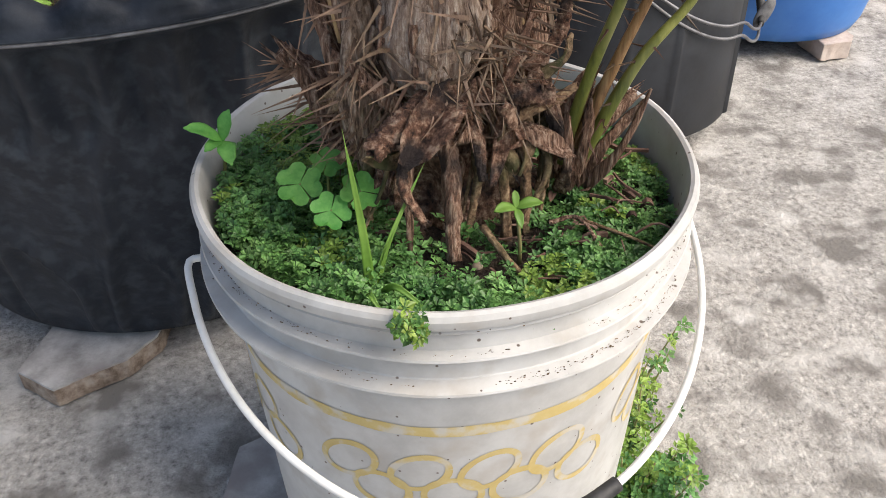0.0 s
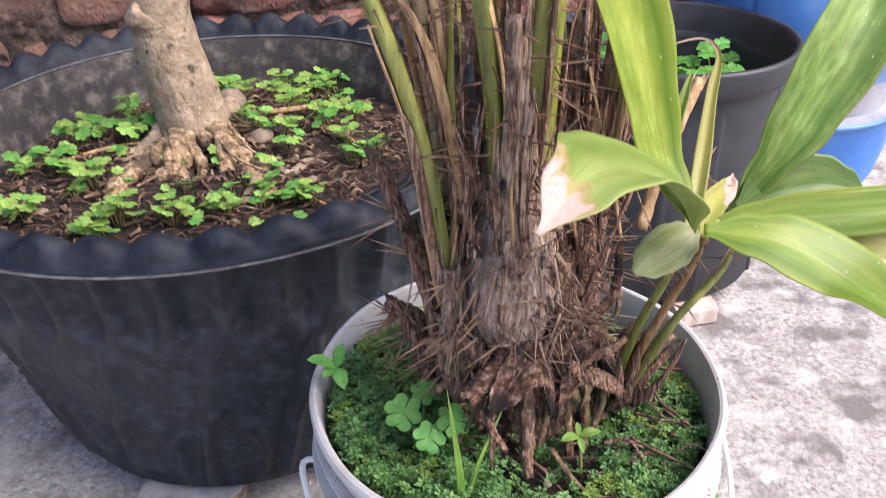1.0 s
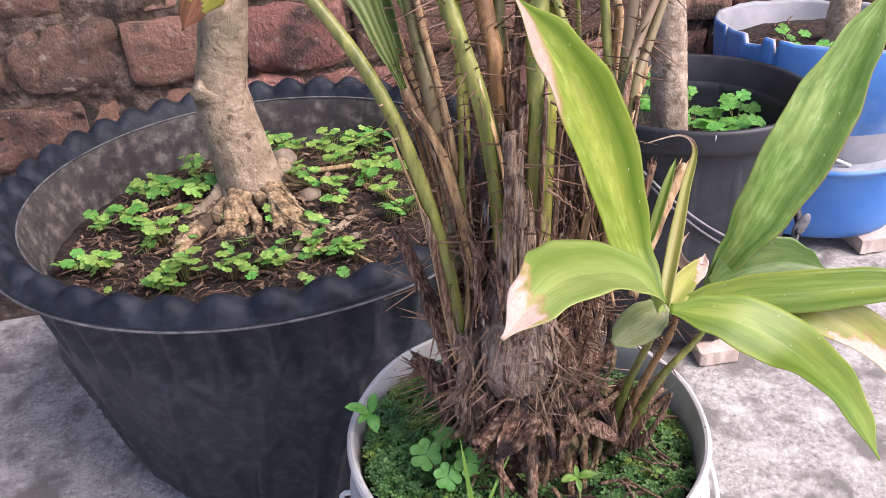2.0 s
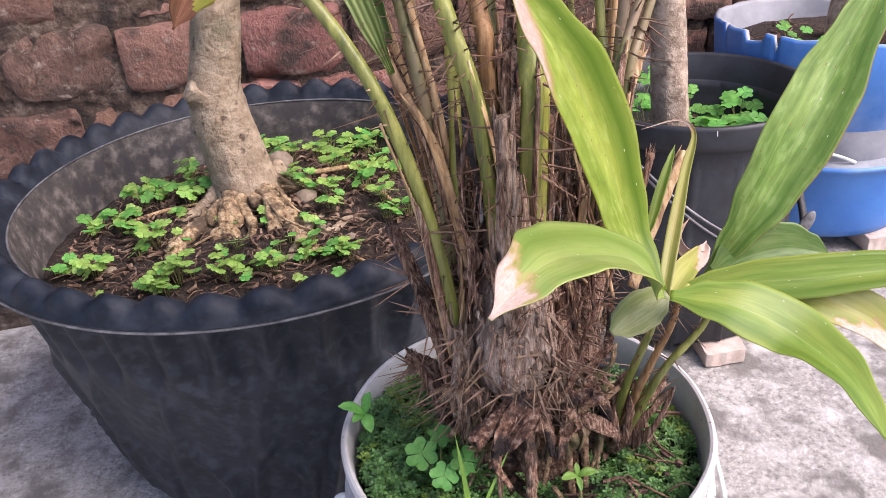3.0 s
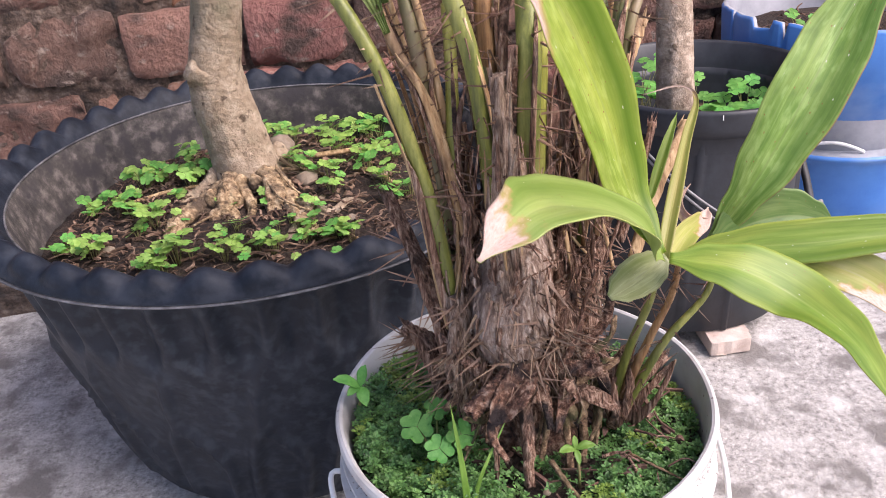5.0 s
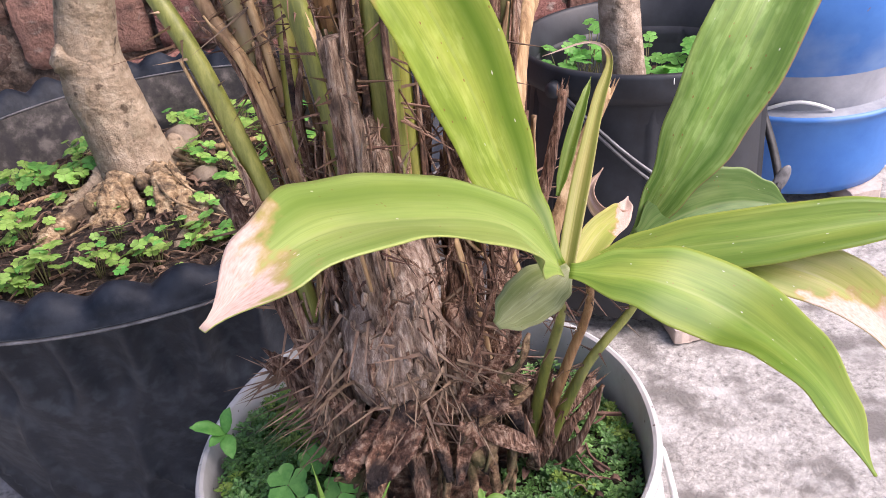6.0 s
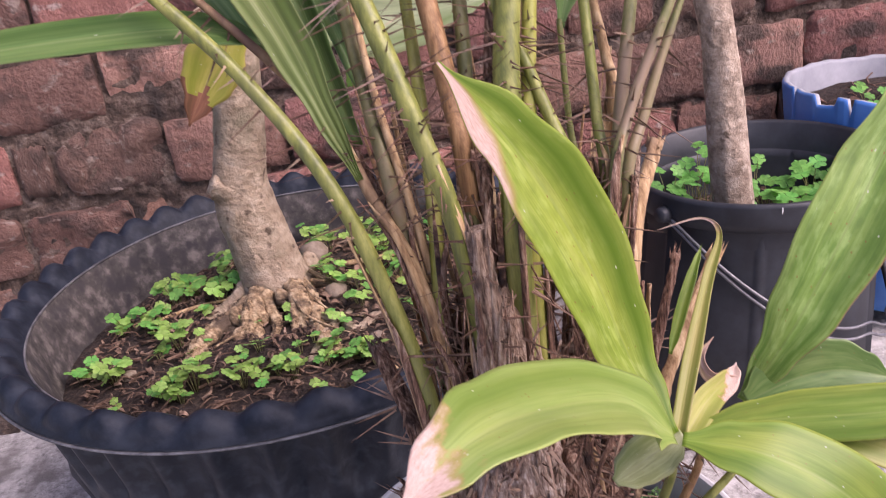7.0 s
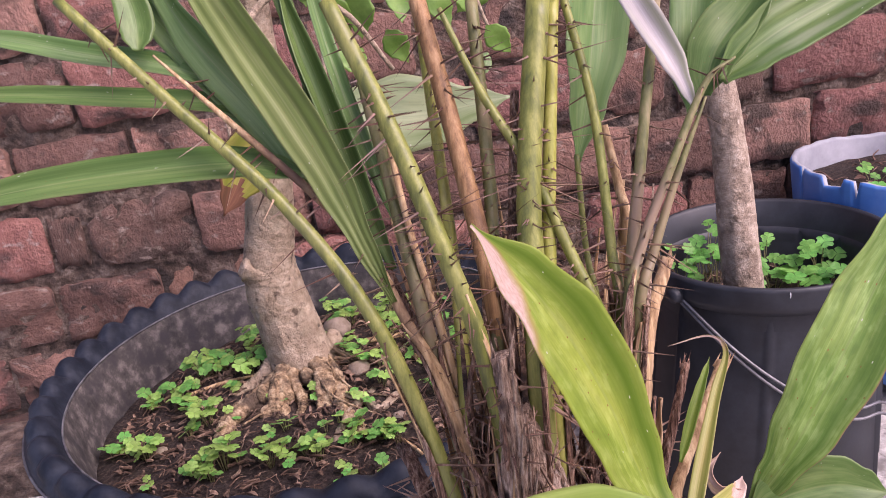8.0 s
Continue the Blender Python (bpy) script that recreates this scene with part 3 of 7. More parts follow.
def make_bucket():
    b = thing("bucket", (BX, BY, 0.016), "weathered white plastic bucket with a faded yellow print and wire handle", "bucket")
    at = (BX, BY, 0)
    outer = [(0.1285, 0.016), (0.131, 0.020), (0.1325, 0.06), (0.1365, 0.16), (0.1405, 0.26), (0.1415, 0.3010), (0.1550, 0.3026), (0.1562, 0.3036), (0.1558, 0.3050),
             (0.1462, 0.3062), (0.1456, 0.3070), (0.1452, 0.3232), (0.1522, 0.3240), (0.1532, 0.3250), (0.1526, 0.3262), (0.1460, 0.3272),
             (0.1454, 0.3392), (0.1488, 0.3400), (0.1493, 0.3408), (0.1484, 0.3418), (0.1480, 0.3448), (0.1524, 0.3458), (0.1534, 0.3480), (0.1536, 0.3520), (0.1522, 0.3548),
             (0.1500, 0.3558), (0.1478, 0.3548), (0.1466, 0.3520), (0.1448, 0.3400), (0.1425, 0.3000), (0.1330, 0.0600), (0.1300, 0.0260), (0.05, 0.0250)]

    def wob(k, a, r, z):
        return r + 0.0012 * math.sin(2 * a + 0.6) * z / 0.35 + 0.0004 * math.sin(9 * a), z + 0.0008 * math.sin(3 * a + 1)
    n = 128
    bm = lathe(outer, n, at, wob)
    cap(bm, n, 0)
    cap(bm, n, len(outer) - 1)
    body = part("body", bm, M_WHITE_PLASTIC, b)
    body.data.set_sharp_from_angle(angle=radians(24))

    # yellow band and a row of linked rings printed round the wall
    def skin(a, z, lift=0.0008):
        r = wob(0, a, 0.1365 + (z - 0.16) * 0.04, z)[0] + lift
        return Vector((BX + r * math.cos(a), BY + r * math.sin(a), z))

    def ribbon(pts, half):
        bm = bmesh.new()
        rows = []
        for k, (a, z) in enumerate(pts):
            p, q = pts[max(k - 1, 0)], pts[min(k + 1, len(pts) - 1)]
            da, dz = (q[0] - p[0]) * 0.14, q[1] - p[1]
            ln = math.hypot(da, dz) or 1
            h = half * (1 + 0.25 * noise.noise(Vector((a * 9, z * 90, 0))))
            na, nz = -dz / ln * h / 0.14, da / ln * h
            rows.append((bm.verts.new(skin(a + na, z + nz)), bm.verts.new(skin(a - na, z - nz))))
        for r0, r1 in zip(rows, rows[1:]):
            bm.faces.new((r0[0], r0[1], r1[1], r1[0]))
        return bm
    band = [(math.radians(120 + 2.5 * i), 0.2605) for i in range(121)]
    part("printed_band", ribbon(band, 0.0042), M_YELLOW_PRINT, b, "faded yellow printed band")
    for c in (-186, -163, -131, -113, -96, -78, -50, -28, -8):
        for dz, ra, rz in ((0.2215, 0.125, 0.0150),):
            ring = [(math.radians(c) + ra * math.cos(t), dz + rz * math.sin(t) + 0.04 * ra * math.cos(t)) for t in np.linspace(0, 2 * math.pi, 40)]
            part("printed_ring", ribbon(ring, 0.0023), M_YELLOW_PRINT, b, "faded yellow printed ring")
            ring = [(math.radians(c + 8) + ra * math.cos(t), dz - 0.021 + rz * math.sin(t)) for t in np.linspace(0, 2 * math.pi, 40)]
            part("printed_ring", ribbon(ring, 0.0023), M_YELLOW_PRINT, b, "faded yellow printed ring")

    # lugs on the sides carry the wire
    ax = math.radians(-4)
    ux = Vector((math.cos(ax), math.sin(ax), 0))
    C = Vector((BX, BY, 0))
    for s in (-1, 1):
        p = C + ux * s * 0.143 + Vector((0, 0, 0.298))
        bm = tube([p, p + ux * s * 0.010], [0.0085, 0.0070], 14, 3)
        part("handle_lug", bm, M_WHITE_PLASTIC, b)
    fwd = Vector((math.sin(ax), -math.cos(ax), 0))
    pts = []
    for k in range(25):
        t = math.pi * k / 24
        side = -math.cos(t)
        drop = math.sin(t)
        pts.append(C + ux * (0.1646 * (abs(side) ** 1.095) * (1 if side > 0 else -1)) + fwd * (0.190 * drop) + Vector((0, 0, 0.298 - 0.065 * drop)))
    ends = [C + ux * s * 0.149 + Vector((0, 0, 0.299)) for s in (-1, 1)]
    part("wire_handle", tube([ends[0]] + pts + [ends[1]], [0.0024, 0.0024], 10, 108), M_WIRE_WHITE, b, "white coated wire handle")
    part("grip", tube(pts[11:16], [0.0045, 0.0052, 0.0052, 0.0045], 12, 24), M_RUBBER, b, "black ribbed grip")
    return b


make_bucket()


def mound(name, at, radius, height, mat, rise=0.01, n=64, rings=14, label="", seed=0.0):
    """Loose soil filling a round pot: an uneven disc."""
    bm = bmesh.new()
    rows = []
    for k in range(rings + 1):
        r = radius * k / rings
        row = []
        for i in range(n):
            a = 2 * math.pi * i / n
            p = Vector((r * math.cos(a), r * math.sin(a), 0))
            z = rise * (1 - (k / rings) ** 2) + 0.006 * noise.noise(p * 22 + Vector((seed, 0, 0))) + 0.004 * noise.noise(p * 70)
            row.append(bm.verts.new((at[0] + p.x, at[1] + p.y, at[2] + z)))
        rows.append(row)
    for k in range(rings):
        for i in range(n):
            bm.faces.new((rows[k][i], rows[k + 1][i], rows[k + 1][(i + 1) % n], rows[k][(i + 1) % n]))
    bmesh.ops.remove_doubles(bm, verts=rows[0], dist=0.02)
    low = [bm.verts.new((at[0] + (v.co.x - at[0]) * 0.8, at[1] + (v.co.y - at[1]) * 0.8, at[2] - height)) for v in rows[-1]]
    for i in range(n):
        bm.faces.new((rows[-1][i], low[i], low[(i + 1) % n], rows[-1][(i + 1) % n]))
    bm.faces.new(low[::-1])
    return tagged(part(name, bm, mat), label, "soil", kind="stuff")


mound("soil", (BX, BY, 0.318), 0.142, 0.15, M_SOIL, 0.012, label="dark damp potting soil inside the white bucket")

# ---- large black pot ----
PX, PY = -0.202, 0.506


def make_large_pot():
    p = thing("planter_pot", (PX, PY, 0.03), "large black plastic planter pot with a scalloped rim and fluted sides", "planter")
    n = 504
    side = [(0.225, 0.030), (0.238, 0.036)]
    for k in range(1, 27):
        z = 0.036 + (0.372 - 0.036) * k / 26
        side.append((0.232 + 0.086 * ((z - 0.036) / 0.336) ** 0.85, z))
    m = len(side)
    prof = side + [(0.326, 0.382), (0.341, 0.3905), (0.3425, 0.3945), (0.3385, 0.3975), (0.3375, 0.403), (0.334, 0.4095), (0.327, 0.4145), (0.3195, 0.4155), (0.312, 0.4105), (0.306, 0.401), (0.3020, 0.394), (0.300, 0.392), (0.292, 0.36), (0.282, 0.32), (0.262, 0.25), (0.205, 0.05), (0.05, 0.045)]
    mats = [0] * (m + 2) + [2] * 8 + [1] * 6

    def wave(k, a, r, z):
        if 2 <= k < m:
            u = (a * 36 / (2 * math.pi) + 0.10) % 1 - 0.5              # scooped flutes with rounded feet
            foot = 0.272 + 0.035 * (2 * u) ** 2
            w = max(0.0, 1 - (2.25 * u) ** 2)
            t = max(0.0, min(1.0, (z - foot) / 0.03))
            r -= 0.0150 * w * t * t * (3 - 2 * t)
            v = (a * 18 / (2 * math.pi) + 0.3 + 0.05 * math.sin(z * 40)) % 1 - 0.5     # ribs that part into arches low down
            low = max(0.0, min(1.0, (0.275 - z) / 0.03))
            gap = 0.34 * math.sqrt(max(0.0, min(1.0, (0.180 - z) / 0.07)))
            r += 0.010 * low * math.exp(-((abs(v) - gap) * 13) ** 2)
        s = abs(math.sin(20 * (a + 0.07))) ** 1.15
        q = k - m
        if 4 <= q <= 10:                                            # fat solid lobes, bulging outwards, with soft creases
            r += {4: 0.005, 5: 0.010, 6: 0.010, 7: 0.008, 8: 0.004, 9: 0.001, 10: 0.0}[q] * (s - 0.62)
            z += {4: 0.0, 5: 0.004, 6: 0.011, 7: 0.016, 8: 0.010, 9: 0.003, 10: 0.0}[q] * (s - 0.62)
        return r, z
    bm = lathe(prof, n, (PX, PY, 0), wave, mats)
    cap(bm, n, 0)
    cap(bm, n, len(prof) - 1)
    part("body", bm, [M_BLACK_POT, M_DUSTY_POT, M_RIM], p)
    part("rim_ledge", lathe([(0.3420, 0.3906), (0.3448, 0.3910), (0.3451, 0.3922), (0.3420, 0.3928)], 240, (PX, PY, 0), closed=True), M_SCUFF, p, "scuffed pale rim edge")
    part("inner_edge", lathe([(0.3025, 0.3935), (0.3015, 0.3950), (0.3002, 0.3946), (0.2996, 0.3926)], 240, (PX, PY, 0), closed=True), M_SCUFF, p, "thin pale line along the inner rim")
    return p


make_large_pot()
mound("soil", (PX, PY, 0.318), 0.284, 0.2, M_SOIL, 0.028, 96, 26, "dark crumbly soil with litter in the large black pot", 5)

# ---- smaller dark pot ----
QX, QY = 0.480, 0.674


def make_back_pot():
    p = thing("plant_pot", (QX, QY, 0.026), "dark grey ribbed plastic plant pot with a wire handle", "planter")
    n = 192
    prof = [(0.172, 0.026), (0.178, 0.030), (0.172, 0.18), (0.166, 0.318), (0.168, 0.330), (0.180, 0.333), (0.184, 0.345), (0.187, 0.368), (0.186, 0.3735), (0.181, 0.3745), (0.177, 0.370), (0.170, 0.335), (0.150, 0.16), (0.13, 0.05), (0.02, 0.048)]

    def wave(k, a, r, z):
        if 1 <= k <= 3:
            r += 0.0045 * (1 if (a * 16 / (2 * math.pi)) % 1 < 0.07 else 0)
        return r, z
    bm = lathe(prof, n, (QX, QY, 0), wave)
    cap(bm, n, 0)
    cap(bm, n, len(prof) - 1)
    for v in bm.verts:                        # it leans on its brick
        f = max(0.0, 0.36 - v.co.z) / 0.326
        v.co.x, v.co.y = v.co.x - 0.033 * f, v.co.y - 0.030 * f
    part("body", bm, M_GREY_POT, p)
    return p


make_back_pot()
mound("soil", (QX, QY, 0.262), 0.156, 0.15, M_SOIL, 0.012, label="dark soil inside the smaller dark pot", seed=9)

# ---- blue drum ----
DX, DY = 0.846, 0.852


def make_drum():
    p = thing("drum_planter", (DX, DY, 0.03), "cut-down blue plastic drum used as a planter, chipped rim", "planter")
    n = 240
    prof = [(0.150, 0.03), (0.165, 0.034), (0.172, 0.05), (0.181, 0.10), (0.184, 0.160), (0.190, 0.172), (0.196, 0.176), (0.197, 0.181), (0.192, 0.184), (0.150, 0.186), (0.146, 0.190), (0.158, 0.21), (0.190, 0.27), (0.209, 0.33), (0.214, 0.392), (0.211, 0.398), (0.204, 0.397), (0.202, 0.392), (0.200, 0.33), (0.17, 0.22), (0.15, 0.06), (0.02, 0.055)]
    mats = [0] * 8 + [2] * 2 + [0] * 5 + [1] * 6

    def wave(k, a, r, z):
        if 14 <= k <= 17:
            d = math.degrees(a) % 360
            z += 0.014 * math.cos(a - math.radians(215))          # the cut rim dips towards the wall
            z += 0.0012 * math.sin(11 * a) + 0.0008 * math.sin(29 * a)
            if 192 < d < 203:                                         # a bite broken out of it
                z -= 0.015
            elif 176 < d < 178 or 209 < d < 211:                        # slits
                z -= 0.030
        return r, z
    bm = lathe(prof, n, (DX, DY, 0), wave, mats)
    cap(bm, n, 0)
    cap(bm, n, len(prof) - 1)
    part("body", bm, [M_BLUE, M_BLUE_DUST, M_DRUM_LEDGE], p)
    return p


make_drum()
mound("soil", (DX, DY, 0.348), 0.196, 0.12, M_SOIL, 0.01, label="dry soil inside the blue drum", seed=12)


# ---- trees in the pots ----
def make_tree(name, pts, radii, label, knob=None, bark=None):
    t = thing(name, pts[0], label, "tree")
    bm = tube(pts, radii, 36, 120, rough=0.10, seed=len(pts), rings=0.008)
    if knob:
        tube(knob, [0.022, 0.017, 0.012, 0.005], 20, 18, bm, rough=0.55)
    part("trunk", bm, bark or M_BARK, t)
    return t


ficus = make_tree("bonsai_tree", [(-0.218, 0.555, 0.325), (-0.225, 0.567, 0.37), (-0.233, 0.572, 0.42), (-0.240, 0.574, 0.465), (-0.239, 0.575, 0.505), (-0.230, 0.576, 0.545), (-0.218, 0.577, 0.61), (-0.205, 0.577, 0.72), (-0.195, 0.577, 0.95)],
                  [0.047, 0.041, 0.0385, 0.0375, 0.0345, 0.0318, 0.0295, 0.028, 0.026], "grey-barked potted tree with a knot and a claw-like root base", [(-0.250, 0.562, 0.494), (-0.260, 0.555, 0.501), (-0.266, 0.551, 0.509), (-0.269, 0.549, 0.512)])
make_tree("young_tree", [(0.440, 0.65, 0.255), (0.424, 0.65, 0.42), (0.414, 0.65, 0.54), (0.398, 0.65, 0.64), (0.385, 0.65, 0.76), (0.38, 0.65, 0.95)], [0.030, 0.027, 0.024, 0.022, 0.021, 0.020], "slim speckled grey-brown tree trunk in the dark pot", bark=M_BROWN_BARK)
make_tree("young_tree", [(0.86, 0.86, 0.31), (0.865, 0.86, 0.42), (0.875, 0.865, 0.55), (0.88, 0.87, 0.9)], [0.030, 0.026, 0.023, 0.02], "slim grey-brown tree trunk in the blue drum", bark=M_BROWN_BARK)


# ---- palm ----
M_PETIOLE = material("green_petiole", [(0.095, 0.115, 0.028), (0.185, 0.205, 0.043), (0.31, 0.32, 0.085)], 130, 8, 0.45, 0.1, 0.2, 120, 0.001, stretch=(1, 1, 0.12), stain=(0.24, 0.24, 0.085), stain_scale=22, stain_edge=(0.5, 0.85), grain=0.72)
M_PETIOLE_YELLOW = material("yellow_green_petiole", [(0.19, 0.20, 0.03), (0.30, 0.31, 0.06), (0.42, 0.40, 0.12)], 130, 8, 0.45, 0.1, 0.2, 120, 0.001, stretch=(1, 1, 0.12), stain=(0.24, 0.18, 0.08), stain_scale=22, stain_edge=(0.58, 0.8))
M_PETIOLE_OLIVE = material("olive_petiole", [(0.09, 0.10, 0.035), (0.17, 0.17, 0.06), (0.26, 0.22, 0.11)], 130, 8, 0.5, 0.1, 0.25, 120, 0.001, stretch=(1, 1, 0.12), stain=(0.24, 0.17, 0.11), stain_scale=18, stain_edge=(0.5, 0.7))
M_DRY = material("dry_brown_sheath", [(0.040, 0.019, 0.012), (0.285, 0.155, 0.102), (0.62, 0.44, 0.33)], 420, 9, 0.9, 0.08, 1.0, 420, 0.007, stretch=(1, 1, 0.10), stain=(0.05, 0.032, 0.026), stain_scale=40, stain_edge=(0.56, 0.72))
M_DRY_GREY = material("grey_scurfy_sheath", [(0.10, 0.058, 0.038), (0.40, 0.268, 0.190), (0.66, 0.52, 0.41)], 400, 9, 0.9, 0.08, 1.0, 400, 0.007, stretch=(1, 1, 0.18), stain=(0.08, 0.052, 0.042), stain_scale=45, stain_edge=(0.56, 0.70))
M_TAN = material("tan_dry_petiole", [(0.22, 0.125, 0.055), (0.45, 0.295, 0.150), (0.64, 0.475, 0.28)], 180, 10, 0.75, 0.1, 0.6, 90, 0.003, stretch=(1, 1, 0.06), stain=(0.12, 0.07, 0.045), stain_scale=20, stain_edge=(0.55, 0.7))
M_ORANGE = material("orange_brown_petiole", [(0.13, 0.065, 0.028), (0.30, 0.165, 0.07), (0.43, 0.27, 0.135)], 190, 10, 0.6, 0.1, 0.6, 120, 0.003, stretch=(1, 1, 0.05), stain=(0.12, 0.06, 0.03), stain_scale=24, stain_edge=(0.54, 0.68), grain=0.75)
M_SPINE = material("spine", [(0.11, 0.060, 0.042), (0.34, 0.22, 0.160)], 60, 4, 0.6, 0.1, 0, vary=0.4)
M_THORN = material("dark_thorn", [(0.06, 0.030, 0.020), (0.20, 0.115, 0.075)], 60, 4, 0.5, 0.1, 0, vary=0.4)
M_OLDROOT = material("old_palm_root", [(0.04, 0.022, 0.012), (0.23, 0.138, 0.078), (0.46, 0.33, 0.20)], 220, 10, 0.9, 0.06, 0.9, 120, 0.004, stain=(0.06, 0.062, 0.022), stain_scale=26, stain_edge=(0.5, 0.65))

M_STUB = material("dead_stump", [(0.026, 0.012, 0.008), (0.22, 0.110, 0.070), (0.58, 0.40, 0.29)], 180, 12, 0.9, 0.08, 1.0, 260, 0.006, stain=(0.03, 0.02, 0.019), stain_scale=40, stain_edge=(0.5, 0.62))

palm = thing("palm", (0.01, 0.0, 0.33), "young spiny palm with a fibrous brown base in a bucket", "palm")
prng = random.Random(17)


def ragged(line, radii, seed, bm=None, rings=0.0):
    """An old leaf base: a limb with a torn, split upper end."""
    bm = tube(line, radii, 18, 40 if rings else 22, bm, rough=0.5, flat=0.62, seed=seed, rings=rings)
    rng = random.Random(seed)
    end, back = Vector(line[-1]), Vector(line[-2])
    d = (end - back).normalized()
    for k in range(7):
        u = d.orthogonal().normalized()
        v = d.cross(u)
        a = rng.random() * 6.28
        o = end + (u * math.cos(a) + v * math.sin(a)) * radii[-1] * 0.75 - d * radii[-1]
        spine(bm, o, o + d * radii[-1] * rng.uniform(1.2, 3.2) + Vector((rng.uniform(-1, 1), rng.uniform(-1, 1), 0)) * radii[-1] * 0.6, radii[-1] * 0.28)
    return bm


# swollen heart of the plant and the old sheaths round it
M_BULB = material("scurfy_grey_bulb", [(0.13, 0.078, 0.054), (0.41, 0.295, 0.230), (0.70, 0.59, 0.50)], 330, 8, 0.92, 0.06, 0.8, 330, 0.008, stretch=(1, 1, 0.14), stain=(0.22, 0.145, 0.108), stain_scale=60, stain_edge=(0.5, 0.7), grain=0.70)
part("trunk", tube([(-0.012, -0.028, 0.408), (-0.012, -0.026, 0.424), (-0.012, -0.023, 0.445), (-0.010, -0.020, 0.465), (-0.004, -0.006, 0.50), (0.0, 0.010, 0.55)], [0.009, 0.023, 0.0300, 0.0300, 0.025, 0.018], 72, 80, rough=0.20, seed=2, rings=0.010), M_BULB, palm, "grey scurfy swollen stem base")
# added filler core, dark to stand for the shade between the roots
part("root_core", tube([(0.006, 0.012, 0.330), (0.004, 0.008, 0.38), (-0.002, 0.0, 0.43)], [0.046, 0.040, 0.026], 24, 20, rough=0.5, seed=9), M_STUB, palm, "added dark core standing for shade between roots under the stem")
SHEATHS = [
    ([(-0.050, 0.010, 0.365), (-0.056, 0.005, 0.42), (-0.066, 0.020, 0.47), (-0.086, 0.045, 0.535)], [0.008, 0.009, 0.008, 0.0055], M_DRY),
    ([(-0.045, -0.012, 0.375), (-0.048, -0.014, 0.42), (-0.046, -0.008, 0.47)], [0.014, 0.017, 0.010], M_DRY_GREY),
    ([(-0.055, 0.025, 0.36), (-0.066, 0.028, 0.40), (-0.085, 0.03, 0.425)], [0.013, 0.012, 0.006], M_DRY),
    ([(-0.010, -0.032, 0.45), (-0.004, -0.022, 0.52), (0.001, -0.008, 0.575), (0.005, 0.002, 0.605)], [0.012, 0.011, 0.010, 0.007], M_DRY_GREY),
    ([(0.012, 0.0, 0.44), (0.018, 0.012, 0.50), (0.024, 0.020, 0.565)], [0.011, 0.010, 0.007], M_DRY_GREY),
    ([(0.035, 0.005, 0.38), (0.040, 0.010, 0.44), (0.046, 0.022, 0.50), (0.050, 0.03, 0.545)], [0.014, 0.015, 0.012, 0.007], M_DRY),
    ([(0.025, -0.012, 0.385), (0.030, -0.018, 0.42), (0.032, -0.010, 0.465)], [0.013, 0.018, 0.012], M_DRY),
    ([(0.055, 0.02, 0.36), (0.066, 0.03, 0.41), (0.08, 0.05, 0.46), (0.10, 0.07, 0.50)], [0.014, 0.014, 0.011, 0.008], M_DRY),
    ([(-0.02, 0.03, 0.38), (-0.026, 0.035, 0.45), (-0.03, 0.045, 0.53)], [0.014, 0.013, 0.009], M_DRY),
    ([(-0.03, 0.005, 0.45), (-0.034, 0.012, 0.50), (-0.04, 0.02, 0.555)], [0.013, 0.012, 0.008], M_DRY),
    ([(0.015, 0.04, 0.38), (0.02, 0.045, 0.46), (0.03, 0.055, 0.54)], [0.014, 0.013, 0.009], M_DRY),
    ([(0.072, -0.028, 0.352), (0.085, -0.028, 0.376), (0.112, -0.022, 0.392)], [0.012, 0.009, 0.005], M_DRY),
    ([(0.066, -0.02, 0.35), (0.07, -0.026, 0.385), (0.076, -0.03, 0.41)], [0.013, 0.012, 0.008], M_DRY),
    ([(0.092, 0.004, 0.470), (0.118, 0.028, 0.508), (0.157, 0.063, 0.549)], [0.0062, 0.0062, 0.0058], M_TAN),
    ([(0.10, 0.05, 0.46), (0.115, 0.055, 0.51), (0.128, 0.06, 0.555)], [0.006, 0.005, 0.004], M_DRY),
    ([(0.085, 0.045, 0.50), (0.10, 0.06, 0.58), (0.125, 0.085, 0.63)], [0.008, 0.0075, 0.006], M_TAN),
    ([(0.075, 0.04, 0.50), (0.086, 0.05, 0.56), (0.096, 0.06, 0.61)], [0.009, 0.008, 0.006], M_DRY),
]
for k, (line, radii, mat) in enumerate(SHEATHS):
    part("leaf_sheath", ragged(line, radii, 60 + k), mat, palm)

